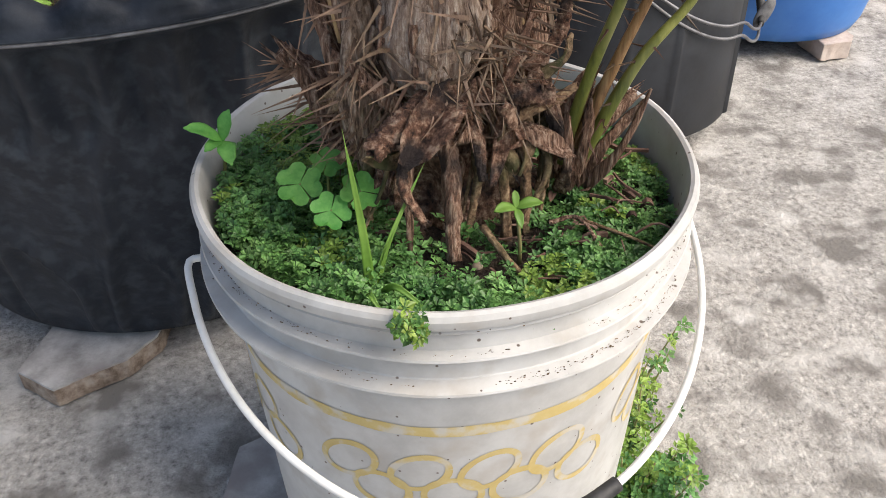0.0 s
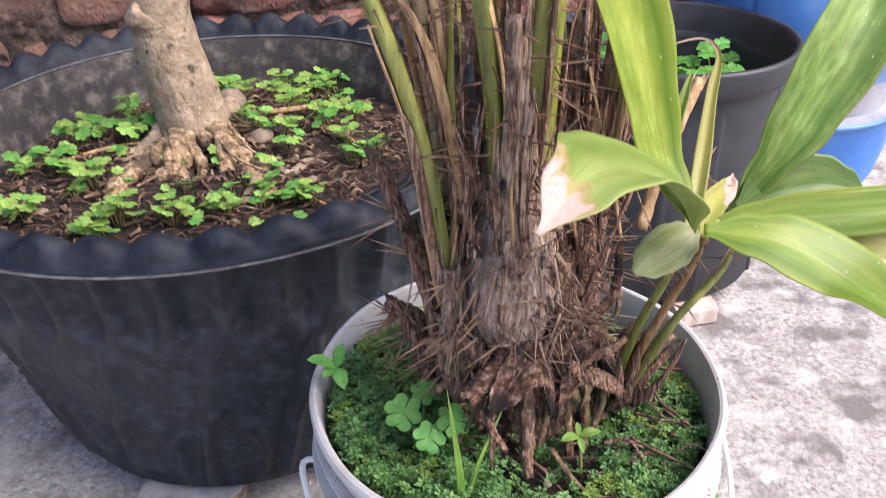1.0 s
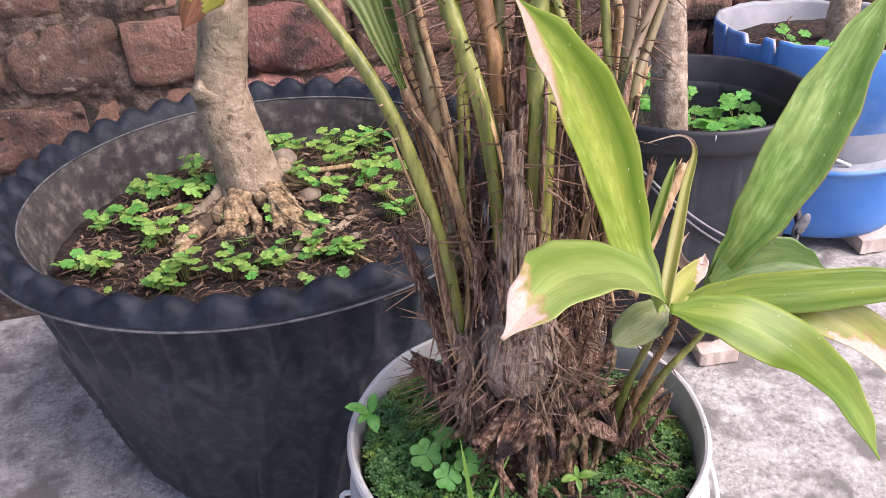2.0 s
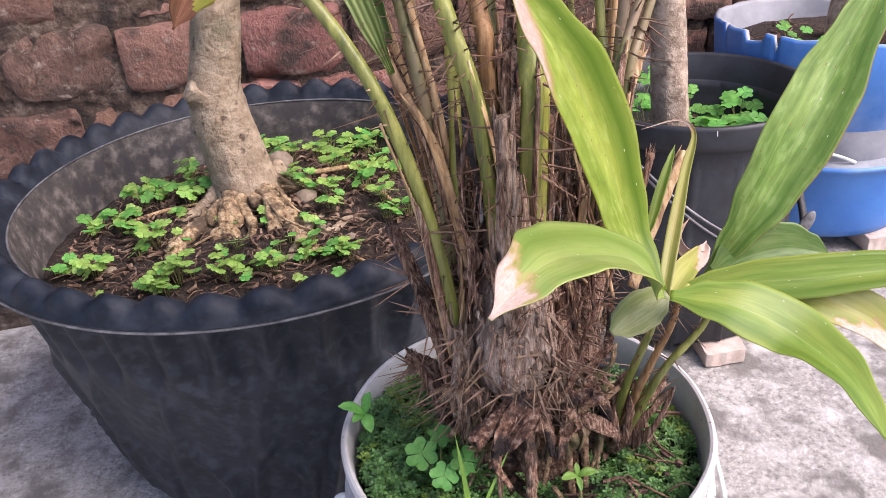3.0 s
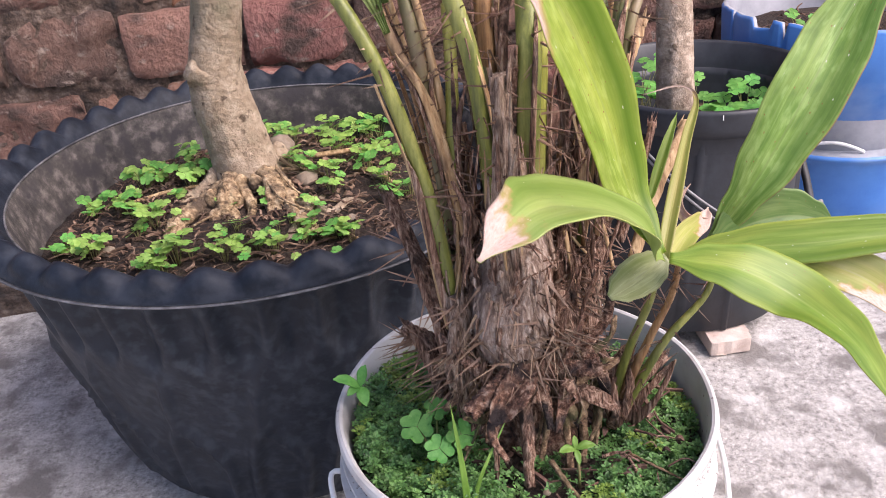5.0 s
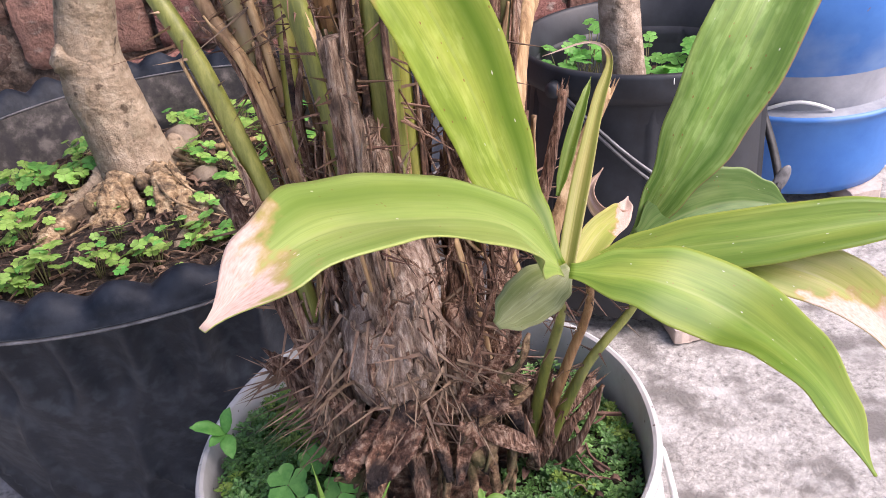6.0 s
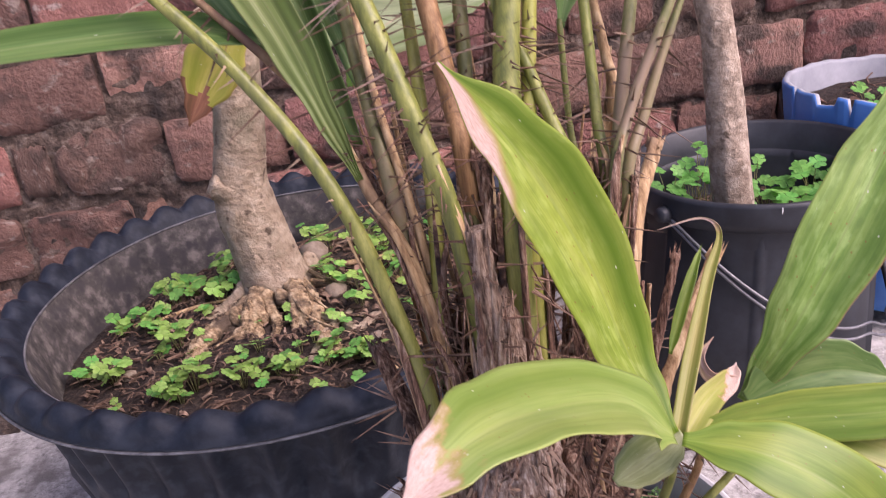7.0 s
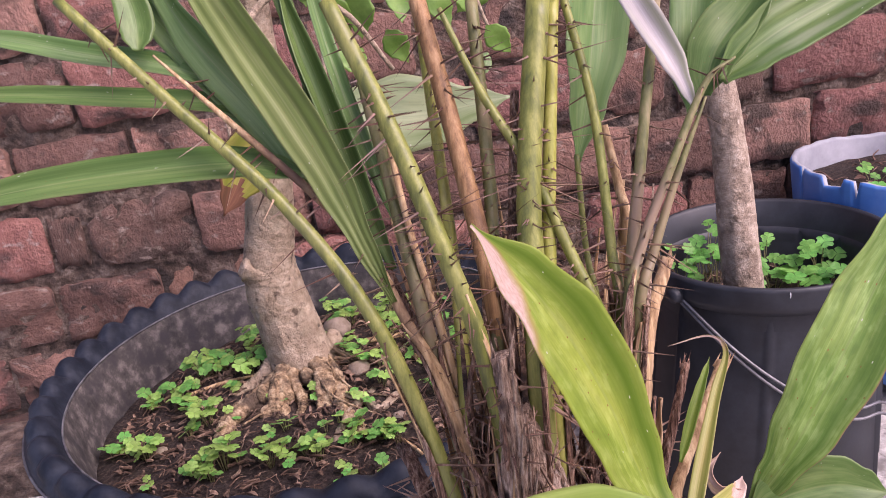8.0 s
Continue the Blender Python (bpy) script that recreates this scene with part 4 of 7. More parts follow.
def torn_strips():
    rng = random.Random(12)
    for k in range(106):
        a = rng.uniform(0, 6.283)
        r = rng.uniform(0.028, 0.060)
        cx, cy = 0.008 + 1.15 * r * math.cos(a), 0.008 + 0.85 * r * math.sin(a)
        z = rng.uniform(0.375, 0.50)
        h = rng.uniform(0.05, 0.13)
        if k > 80:                      # torn wraps round the foot of the stems
            z, h = rng.uniform(0.47, 0.53), rng.uniform(0.03, 0.08)
            cx, cy = 1.1 * cx + 0.008, 0.8 * cy
        if k <= 80 and -2.3 < a - 6.283 < -0.95 and z < 0.48:
            continue
        p = Vector((cx, cy, z))
        q = Vector((cx * 0.8 + rng.uniform(-0.02, 0.02), cy * 0.8 + 0.006 + rng.uniform(-0.014, 0.01), z + h))
        if rng.random() < 0.25:
            q += Vector((math.cos(a), math.sin(a), -0.3)) * 0.02
        mid = (p + q) / 2 + Vector((rng.uniform(-0.006, 0.006), rng.uniform(-0.006, 0.006), 0))
        bm = blade([p, mid, q], rng.uniform(0.0025, 0.008), (math.cos(a), math.sin(a), 0.1), rng.uniform(-0.9, 0.6), (0.8, 1.0, 0.9, 0.7, rng.choice((0.05, 0.3, 0.5))), steps=14, across=5, thick=0.0012, wavy=0.25)
        part("sheath_strip", bm, M_DRY if rng.random() < 0.6 else (M_DRY_GREY if rng.random() < 0.5 else M_TAN), palm)


torn_strips()

def curled_bark():
    """Torn, curling flakes of dead sheath hanging round the foot of the palm."""
    rng = random.Random(61)
    for k in range(34):
        a = rng.uniform(-2.9, -0.1)
        p = Vector((0.004 + 0.058 * math.cos(a), 0.006 + 0.056 * math.sin(a), rng.uniform(0.375, 0.435)))
        out = Vector((math.cos(a), math.sin(a), 0))
        side = Vector((-math.sin(a), math.cos(a), 0))
        down = rng.choice((-1, -1, -0.5, 0.2))
        ln = rng.uniform(0.018, 0.045)
        d = (out * rng.uniform(0.0, 0.5) + side * rng.uniform(-0.9, 0.9) + Vector((0, 0, down))).normalized()
        m = p + d * ln * 0.5 + out * rng.uniform(0.0, 0.007)
        q = p + d * ln + out * rng.uniform(-0.008, 0.010)
        bm = blade([p, m, q], rng.uniform(0.004, 0.013), out + side * rng.uniform(-0.6, 0.6), rng.uniform(-1.1, 1.1), (0.7, 1.0, 0.9, rng.uniform(0.5, 0.9), rng.uniform(0.05, 0.5)), steps=12, across=5, thick=0.0012, wavy=0.35)
        part("bark_flake", bm, rng.choice((M_DRY, M_STUB, M_STUB, M_OLDROOT)), palm)
    for p, m, q, w in (((0.070, -0.03, 0.335), (0.076, -0.042, 0.372), (0.070, -0.050, 0.41), 0.014), ((0.078, -0.026, 0.335), (0.094, -0.032, 0.365), (0.115, -0.03, 0.392), 0.014),
                       ((0.066, -0.036, 0.34), (0.062, -0.05, 0.37), (0.056, -0.052, 0.405), 0.010), ((0.084, -0.03, 0.335), (0.098, -0.044, 0.37), (0.106, -0.05, 0.41), 0.009)):
        part("sheath_strip", blade([p, m, q], w, (0.2, -0.95, 0.1), -0.9, (0.9, 1.0, 0.8, 0.5, 0.1), steps=14, across=6, thick=0.0012, wavy=0.3), M_DRY, palm)


curled_bark()

STUBS = [  # dead stumps round the foot
    ([(0.0, -0.040, 0.425), (0.004, -0.052, 0.405), (0.006, -0.060, 0.376)], [0.008, 0.0075, 0.004]),
    ([(0.008, -0.045, 0.422), (0.028, -0.052, 0.420), (0.046, -0.056, 0.418)], [0.008, 0.009, 0.006]),
    ([(0.042, -0.035, 0.425), (0.052, -0.042, 0.40), (0.060, -0.044, 0.372)], [0.006, 0.007, 0.005]),
    ([(-0.034, -0.058, 0.405), (-0.040, -0.066, 0.385), (-0.030, -0.072, 0.362)], [0.006, 0.005, 0.003]),
    ([(0.038, -0.030, 0.42), (0.060, -0.026, 0.44), (0.064, -0.022, 0.475)], [0.005, 0.0045, 0.003]),
    ([(0.01, -0.045, 0.41), (0.022, -0.05, 0.43), (0.036, -0.045, 0.46)], [0.006, 0.005, 0.003]),
]
for k, (line, radii) in enumerate(STUBS):
    part("stump", ragged(line, [0.8 * r for r in radii], 90 + k, rings=0.10), M_STUB, palm)

# a cut stump; a flat dark cap stands for the shade in its hollow end
stump = part("cut_stump", tube([(-0.012, -0.040, 0.425), (-0.034, -0.056, 0.418), (-0.052, -0.062, 0.406)], [0.005, 0.006, 0.0062], 20, 44, rough=0.4, seed=71, rings=0.09), M_STUB, palm, "dead stump with a torn hollow end")
cd = Vector((-0.018, -0.008, -0.010)).normalized()
cu = cd.orthogonal().normalized()
cv = cd.cross(cu)
part("torn_rim", tube([Vector((-0.0525, -0.0622, 0.4057)) + (cu * math.cos(t) + cv * math.sin(t)) * 0.0050 + cd * 0.002 * math.sin(3 * t) for t in np.linspace(0, 5.6, 14)], [0.0016, 0.0024, 0.0015, 0.0022, 0.0012], 10, 50, rough=0.6, seed=4), M_STUB, stump, "torn rough rim")
part("hollow", tube([Vector((-0.0522, -0.062, 0.406)), Vector((-0.0522, -0.062, 0.406)) + cd * 0.0012], [0.0044, 0.0044], 16, 4), M_SOIL, stump, "flat dark disc standing for the shade in the hollow end")

part("hollow_flap", blade([(-0.004, -0.046, 0.424), (-0.022, -0.060, 0.412), (-0.040, -0.070, 0.398)], 0.024, (-0.25, -0.75, 0.55), 0.9, (0.5, 0.9, 1.0, 0.8, 0.3), steps=18, across=10, thick=0.0018, wavy=0.25), M_STUB, stump, "dark curled flap of dead sheath")

ROOTS = [
    ([(-0.012, -0.040, 0.415), (-0.012, -0.058, 0.385), (-0.014, -0.072, 0.335)], [0.0065, 0.0065, 0.0055]),
    ([(0.002, -0.038, 0.41), (0.006, -0.052, 0.38), (-0.004, -0.060, 0.335)], [0.005, 0.0045, 0.004]),
    ([(0.014, -0.038, 0.41), (0.020, -0.050, 0.38), (0.021, -0.060, 0.332)], [0.006, 0.0055, 0.0055]),
    ([(0.026, -0.036, 0.41), (0.034, -0.048, 0.38), (0.034, -0.056, 0.332)], [0.005, 0.005, 0.005]),
    ([(-0.026, -0.036, 0.41), (-0.034, -0.052, 0.38), (-0.036, -0.060, 0.332)], [0.005, 0.0045, 0.004]),
    ([(0.044, -0.028, 0.41), (0.050, -0.038, 0.38), (0.046, -0.046, 0.332)], [0.0055, 0.005, 0.0045]),
    ([(0.004, -0.066, 0.350), (0.010, -0.080, 0.342), (0.018, -0.092, 0.332)], [0.004, 0.0042, 0.003]),
    ([(-0.040, -0.020, 0.40), (-0.052, -0.030, 0.37), (-0.054, -0.034, 0.33)], [0.007, 0.006, 0.005]),
    ([(0.045, -0.064, 0.342), (0.060, -0.070, 0.346), (0.066, -0.09, 0.338)], [0.003, 0.003, 0.002]),
    ([(0.060, -0.01, 0.35), (0.085, 0.0, 0.342), (0.115, 0.005, 0.334)], [0.004, 0.003, 0.002]),
    ([(0.068, -0.06, 0.336), (0.082, -0.085, 0.340), (0.098, -0.100, 0.336)], [0.002, 0.0018, 0.0015]),
]
for k in range(4):
    x = prng.uniform(-0.05, 0.06)
    b = (x, -0.036 + prng.uniform(-0.012, 0.02), prng.uniform(0.38, 0.425))
    e = (x + prng.uniform(-0.025, 0.025), b[1] - prng.uniform(0.005, 0.04), prng.uniform(0.332, 0.36))
    ROOTS.append(([b, ((b[0] + e[0]) / 2 + prng.uniform(-0.01, 0.01), (b[1] + e[1]) / 2 - 0.006, (b[2] + e[2]) / 2), e], [prng.uniform(0.002, 0.004), prng.uniform(0.002, 0.004), 0.0016]))
for k, (line, radii) in enumerate(ROOTS):
    part("root", tube(line, [r * (0.72 if k == 0 else prng.uniform(0.35, 0.62)) for r in radii], 14, 26, rough=0.7, seed=k), M_OLDROOT if k % 4 else M_DRY, palm)

STEMS = [  # line, radii, material, thorns each metre, thorn length
    ([(-0.048, -0.003, 0.44), (-0.062, 0.001, 0.55), (-0.090, 0.021, 0.65), (-0.134, 0.053, 0.723), (-0.197, 0.084, 0.796), (-0.258, 0.114, 0.866)], [0.0065, 0.0066, 0.0062, 0.0056, 0.005, 0.0045], M_PETIOLE, 70, 0.016),
    ([(-0.012, 0.0, 0.47), (-0.024, -0.006, 0.62), (-0.040, 0.008, 0.694), (-0.060, 0.037, 0.767), (-0.086, 0.068, 0.844)], [0.0072, 0.0076, 0.0076, 0.0072, 0.0066], M_PETIOLE, 170, 0.020),
    ([(-0.006, 0.02, 0.50), (-0.013, 0.014, 0.657), (-0.015, 0.029, 0.695), (-0.021, 0.054, 0.760), (-0.030, 0.083, 0.836)], [0.0075, 0.0078, 0.0078, 0.0076, 0.007], M_ORANGE, 60, 0.03),
    ([(0.006, 0.0, 0.50), (0.009, -0.011, 0.633), (0.014, 0.009, 0.685), (0.021, 0.026, 0.731), (0.043, 0.061, 0.827)], [0.0088, 0.0088, 0.0086, 0.0082, 0.0078], M_PETIOLE, 150, 0.022),
    ([(0.018, 0.005, 0.50), (0.019, -0.003, 0.627), (0.027, 0.017, 0.680), (0.035, 0.034, 0.726), (0.054, 0.070, 0.825)], [0.0062, 0.0060, 0.0058, 0.0055, 0.005], M_PETIOLE_YELLOW, 150, 0.02),
    ([(-0.040, 0.02, 0.48), (-0.056, 0.024, 0.628), (-0.062, 0.046, 0.685), (-0.068, 0.069, 0.745), (-0.075, 0.095, 0.812)], [0.006, 0.006, 0.0055, 0.005, 0.005], M_PETIOLE_OLIVE, 120, 0.018),
    ([(-0.034, 0.02, 0.48), (-0.040, 0.01, 0.56), (-0.034, 0.03, 0.64), (-0.031, 0.06, 0.72), (-0.030, 0.09, 0.80), (-0.030, 0.115, 0.87)], [0.0060, 0.0060, 0.0055, 0.0048, 0.0042, 0.0036], M_PETIOLE_YELLOW, 150, 0.018),
    ([(-0.01, 0.02, 0.50), (-0.013, 0.012, 0.625), (-0.005, 0.037, 0.691), (0.0, 0.057, 0.745), (0.005, 0.089, 0.83)], [0.0065, 0.006, 0.0055, 0.0055, 0.005], M_PETIOLE_OLIVE, 140, 0.018),
    ([(0.0, 0.02, 0.50), (-0.005, 0.003, 0.629), (0.006, 0.026, 0.69), (0.022, 0.057, 0.774)], [0.005, 0.0045, 0.004, 0.0035], M_DRY, 60, 0.015),
    ([(0.055, 0.02, 0.48), (0.065, 0.003, 0.632), (0.067, 0.018, 0.672), (0.070, 0.049, 0.754), (0.063, 0.074, 0.819), (0.054, 0.098, 0.885)], [0.005, 0.0045, 0.0042, 0.004, 0.0034, 0.003], M_PETIOLE, 110, 0.016),
    ([(0.055, 0.03, 0.50), (0.058, 0.029, 0.621), (0.057, 0.045, 0.664), (0.061, 0.068, 0.723)], [0.004, 0.003, 0.0026, 0.0024], M_PETIOLE, 20, 0.01),
    ([(0.075, 0.04, 0.55), (0.083, 0.038, 0.673), (0.083, 0.049, 0.702), (0.080, 0.064, 0.741)], [0.005, 0.0045, 0.004, 0.003], M_TAN, 50, 0.014),
    ([(0.065, 0.02, 0.50), (0.066, -0.010, 0.622), (0.078, 0.009, 0.674), (0.093, 0.029, 0.729), (0.117, 0.061, 0.816)], [0.0055, 0.005, 0.005, 0.0046, 0.004], M_PETIOLE_OLIVE, 60, 0.014),
    ([(0.062, 0.0, 0.50), (0.062, -0.024, 0.637), (0.078, -0.008, 0.68), (0.101, 0.005, 0.719), (0.132, 0.022, 0.767), (0.153, 0.026, 0.78)], [0.0050, 0.0042, 0.004, 0.0036, 0.0026, 0.001], M_PETIOLE_OLIVE, 60, 0.014),
    ([(0.068, 0.01, 0.52), (0.072, -0.014, 0.638), (0.089, -0.001, 0.676), (0.110, 0.013, 0.716), (0.135, 0.028, 0.758)], [0.005, 0.0045, 0.0038, 0.003, 0.001], M_PETIOLE_OLIVE, 50, 0.014),
    ([(0.068, 0.01, 0.54), (0.057, -0.013, 0.618), (0.038, 0.012, 0.68), (0.023, 0.031, 0.729), (0.001, 0.050, 0.775), (-0.018, 0.068, 0.83)], [0.0048, 0.0048, 0.0046, 0.0042, 0.0036, 0.002], M_PETIOLE, 90, 0.016),
    ([(-0.035, 0.0, 0.50), (-0.051, 0.010, 0.596), (-0.069, 0.028, 0.64), (-0.087, 0.047, 0.688), (-0.114, 0.062, 0.724), (-0.158, 0.083, 0.772), (-0.205, 0.105, 0.824)], [0.005, 0.005, 0.0048, 0.0044, 0.0038, 0.003, 0.001], M_TAN, 60, 0.02),
    ([(-0.032, 0.02, 0.50), (-0.046, 0.022, 0.62), (-0.058, 0.045, 0.70), (-0.064, 0.07, 0.78)], [0.0036, 0.0034, 0.003, 0.0022], M_TAN, 60, 0.02),
    ([(-0.038, 0.03, 0.50), (-0.054, 0.03, 0.60), (-0.075, 0.05, 0.67)], [0.0036, 0.0034, 0.0022], M_DRY, 60, 0.02),
    ([(0.064, -0.03, 0.36), (0.072, -0.042, 0.42), (0.076, -0.066, 0.48), (0.066, -0.092, 0.525)], [0.0053, 0.004, 0.0034, 0.0026], M_PETIOLE, 60, 0.008),
    ([(0.070, -0.030, 0.36), (0.086, -0.046, 0.43), (0.094, -0.06, 0.475), (0.085, -0.086, 0.52)], [0.0053, 0.0037, 0.0031, 0.0025], M_ORANGE, 110, 0.010),
    ([(0.076, -0.032, 0.36), (0.098, -0.046, 0.425), (0.130, -0.044, 0.462), (0.132, -0.042, 0.50)], [0.0056, 0.0038, 0.0031, 0.0025], M_PETIOLE, 90, 0.009),
]


def thorn_mesh():
    bm = bmesh.new()
    spine(bm, Vector((0, 0, 0)), Vector((0, 0, 1)), 0.045)
    spine(bm, Vector((0, 0, 0)), Vector((0, 0, 0.10)), 0.07)
    me = bpy.data.meshes.new("thorn")
    bm.to_mesh(me)
    bm.free()
    me.materials.append(M_THORN)
    return me


THORN = thorn_mesh()


def thorns(bm, stem, line, radii, per_m, length, seed):
    """Needles all round a stem: the largest stand as parts, the fine rest is joined."""
    rng = random.Random(seed)
    pts = spline(line, 60)
    size = sum((b - a).length for a, b in zip(pts, pts[1:]))
    for k in range(int(size * per_m)):
        i = rng.randrange(4, 59)
        p, d = pts[i], (pts[i + 1] - pts[i - 1]).normalized()
        u = d.orthogonal().normalized()
        a = rng.random() * 6.283
        w = u * math.cos(a) + d.cross(u) * math.sin(a)
        q = i / 60 * (len(radii) - 1)
        r = radii[min(int(q), len(radii) - 1)]
        ln = length * rng.choice((0.25, 0.35, 0.6, 0.9, 1.2, 1.7))
        base = p + w * r * 0.85
        way = (w + d * rng.uniform(-0.5, 0.25)).normalized()
        if k < 14:
            ln = length * rng.uniform(0.8, 1.9) * 1.25
            ob = new("thorn", THORN)
            ob.parent = stem
            ob.matrix_basis = Matrix.Translation(base) @ way.to_track_quat("Z", "Y").to_matrix().to_4x4() @ Matrix.Diagonal((0.018, 0.018, ln, 1))
            ob.matrix_parent_inverse = (palm.matrix_basis @ stem.matrix_parent_inverse @ stem.matrix_basis).inverted()
            continue
        # swollen foot, then the needle
        spine(bm, base, base + (w + d * 0.25) * 0.0022, 0.0009)
        spine(bm, base, base + way * ln * 1.25, 0.0006 + 0.0003 * rng.random())


for k, (line, radii, mat, per_m, length) in enumerate(STEMS):
    s = part("stem", tube(line, [r * (0.94 if k == 3 else 0.80) for r in radii], 14, 36, rough=0.06, seed=k), mat, palm)
    bm = bmesh.new()
    thorns(bm, s, line, radii, per_m * 1.6, length, 400 + k)
    if bm.faces:
        tagged(part("fine_thorn_growth", bm, M_THORN if k % 3 else M_SPINE, s, smooth=False), "thin sharp thorns", kind="stuff")
    else:
        bm.free()
    if k < 11 or k in (12, 13, 14, 16, 17):        # dry torn wrap round the foot of the stem
        low = spline(line, 20)[:8 + (k * 5) % 4]
        wr = random.Random(700 + k)
        for n in range(2):
            a = -math.pi / 2 + wr.uniform(-1.5, 1.5)
            w = Vector((math.cos(a), math.sin(a), 0))
            top = low[wr.randrange(5, len(low))] if len(low) > 6 else low[-1]
            mid = low[len(low) // 2]
            r = radii[0]
            strip = [low[0] + w * r * 1.3, mid + w * r * 1.25, top + w * r * wr.choice((1.15, 1.3, 2.2)) + Vector((wr.uniform(-0.004, 0.004), 0, 0))]
            part("sheath_strip", blade(strip, wr.uniform(0.003, 0.007), w, -0.7, (1.0, 1.0, 0.9, wr.uniform(0.5, 0.9), wr.uniform(0.05, 0.4)), steps=16, across=6, thick=0.001, wavy=0.3), (M_DRY, M_TAN, M_DRY, M_STUB)[(k + n) % 4], palm)


def trunk_spines():
    """Long loose spines standing out of the old sheaths in every direction."""
    rng = random.Random(31)
    bm = bmesh.new()
    for k in range(330):
        line, radii, _ = rng.choice(SHEATHS[:11])
        pts = spline(line, 20)
        p = pts[rng.randrange(1, 20)]
        w = Vector((p.x - 0.0 + rng.uniform(-0.03, 0.03), p.y - 0.02 + rng.uniform(-0.03, 0.03), rng.uniform(-0.025, 0.02)))
        w = (w.normalized() + Vector((rng.uniform(-1.0, 1.0), rng.uniform(-1.3, 0.3), rng.uniform(-0.6, 0.6)))).normalized()
        spine(bm, p + w * 0.008, p + w * rng.uniform(0.020, 0.054), rng.uniform(0.0008, 0.0015))
    for k in range(22):                    # lying criss-cross over the bulb
        a, z = rng.uniform(-2.7, -0.4), rng.uniform(0.395, 0.50)
        p = Vector((-0.010 + 0.032 * math.cos(a), -0.020 + 0.032 * math.sin(a), z))
        w = Vector((math.cos(a) * 0.5 + rng.uniform(-0.9, 0.9), math.sin(a) * 0.45 + rng.uniform(-0.3, 0.1), rng.uniform(-1.0, 0.7))).normalized()
        spine(bm, p, p + w * rng.uniform(0.018, 0.042), rng.uniform(0.0008, 0.0014))
    tagged(part("spine_mass", bm, M_SPINE, palm, smooth=False), "mass of long brown spines round the base", kind="stuff")
    bm = bmesh.new()
    for c, n, ln in (((-0.012, -0.044, 0.425), 14, 0.045), ((0.005, -0.048, 0.44), 14, 0.05), ((-0.03, -0.04, 0.46), 12, 0.045), ((0.030, -0.036, 0.425), 20, 0.045), ((0.045, -0.03, 0.40), 10, 0.035), ((-0.045, -0.03, 0.44), 8, 0.035), ((0.0, -0.046, 0.455), 8, 0.04), ((0.05, -0.01, 0.46), 14, 0.045)):
        for k in range(n):
            w = Vector((rng.uniform(-0.8, 0.9), rng.uniform(-1.0, -0.1), rng.uniform(-1.0, 0.5))).normalized()
            o = Vector(c) + Vector((rng.uniform(-0.016, 0.016), rng.uniform(-0.004, 0.008), rng.uniform(-0.016, 0.016)))
            spine(bm, o, o + w * ln * rng.uniform(0.5, 1.05), rng.uniform(0.0009, 0.0015))
    tagged(part("broad_spine_growth", bm, M_SPINE, palm, smooth=False), "broad flat tan spines in clusters", kind="stuff")
    bm = bmesh.new()
    for k in range(190):
        a, z = rng.random() * 6.28, rng.uniform(0.40, 0.58)
        r = rng.uniform(0.03, 0.065)
        p = Vector((0.005 + r * math.cos(a), 0.01 + 0.9 * r * math.sin(a), z))
        q = p + Vector((rng.uniform(-0.03, 0.03), rng.uniform(-0.03, 0.03), rng.uniform(-0.05, 0.05)))
        tube([p, (p + q) / 2 + Vector((rng.uniform(-0.008, 0.008), rng.uniform(-0.008, 0.008), rng.uniform(-0.008, 0.008))), q], [0.0007, 0.0005], 3, 4, bm)
    tagged(part("fibre_mass", bm, M_DRY, palm, smooth=False), "loose reddish brown fibres between the sheaths", kind="stuff")
    part("straw", tube([(-0.072, 0.0, 0.549), (-0.045, -0.012, 0.551), (-0.018, -0.022, 0.553)], [0.0009, 0.0007], 5, 6), M_LITTER, palm, "pale dry straw")


trunk_spines()


def bulb_scales():
    """Thin papery scales lying down the swollen stem, and a skirt of flat spines hanging from under it."""
    rng = random.Random(44)
    for k in range(52):
        a = -math.pi / 2 + rng.uniform(-1.5, 1.5)
        z = rng.uniform(0.440, 0.510)
        r = 0.032 - 0.10 * abs(z - 0.450)
        w = Vector((math.cos(a), math.sin(a), 0))
        p = Vector((-0.011, -0.021, z)) + w * r
        q = p + Vector((rng.uniform(-0.003, 0.003), 0, -rng.uniform(0.008, 0.017))) - w * rng.uniform(-0.001, 0.004)
        bm = blade([p, (p + q) / 2 + w * 0.0022, q], rng.uniform(0.002, 0.0055), w, -0.5, (0.7, 1.0, 0.8, rng.uniform(0.3, 0.7), 0.06), steps=9, across=4, thick=0.0007, wavy=0.3)
        part("stem_scale", bm, (M_DRY, M_BULB, M_DRY_GREY)[k % 3], palm)
    bm = bmesh.new()
    for k in range(26):
        a = -math.pi / 2 + rng.uniform(-1.3, 1.4)
        w = Vector((math.cos(a), math.sin(a), 0))
        p = Vector((-0.011, -0.021, rng.uniform(0.420, 0.434))) + w * 0.031
        spine(bm, p, p + (w * rng.uniform(0.3, 1.0) + Vector((rng.uniform(-0.5, 0.5), 0, -rng.uniform(0.5, 1.3)))).normalized() * rng.uniform(0.018, 0.034), rng.uniform(0.0010, 0.0016))
    tagged(part("spine_skirt", bm, M_SPINE, palm, smooth=False), "flat brown spines hanging under the stem base", kind="stuff")


bulb_scales()


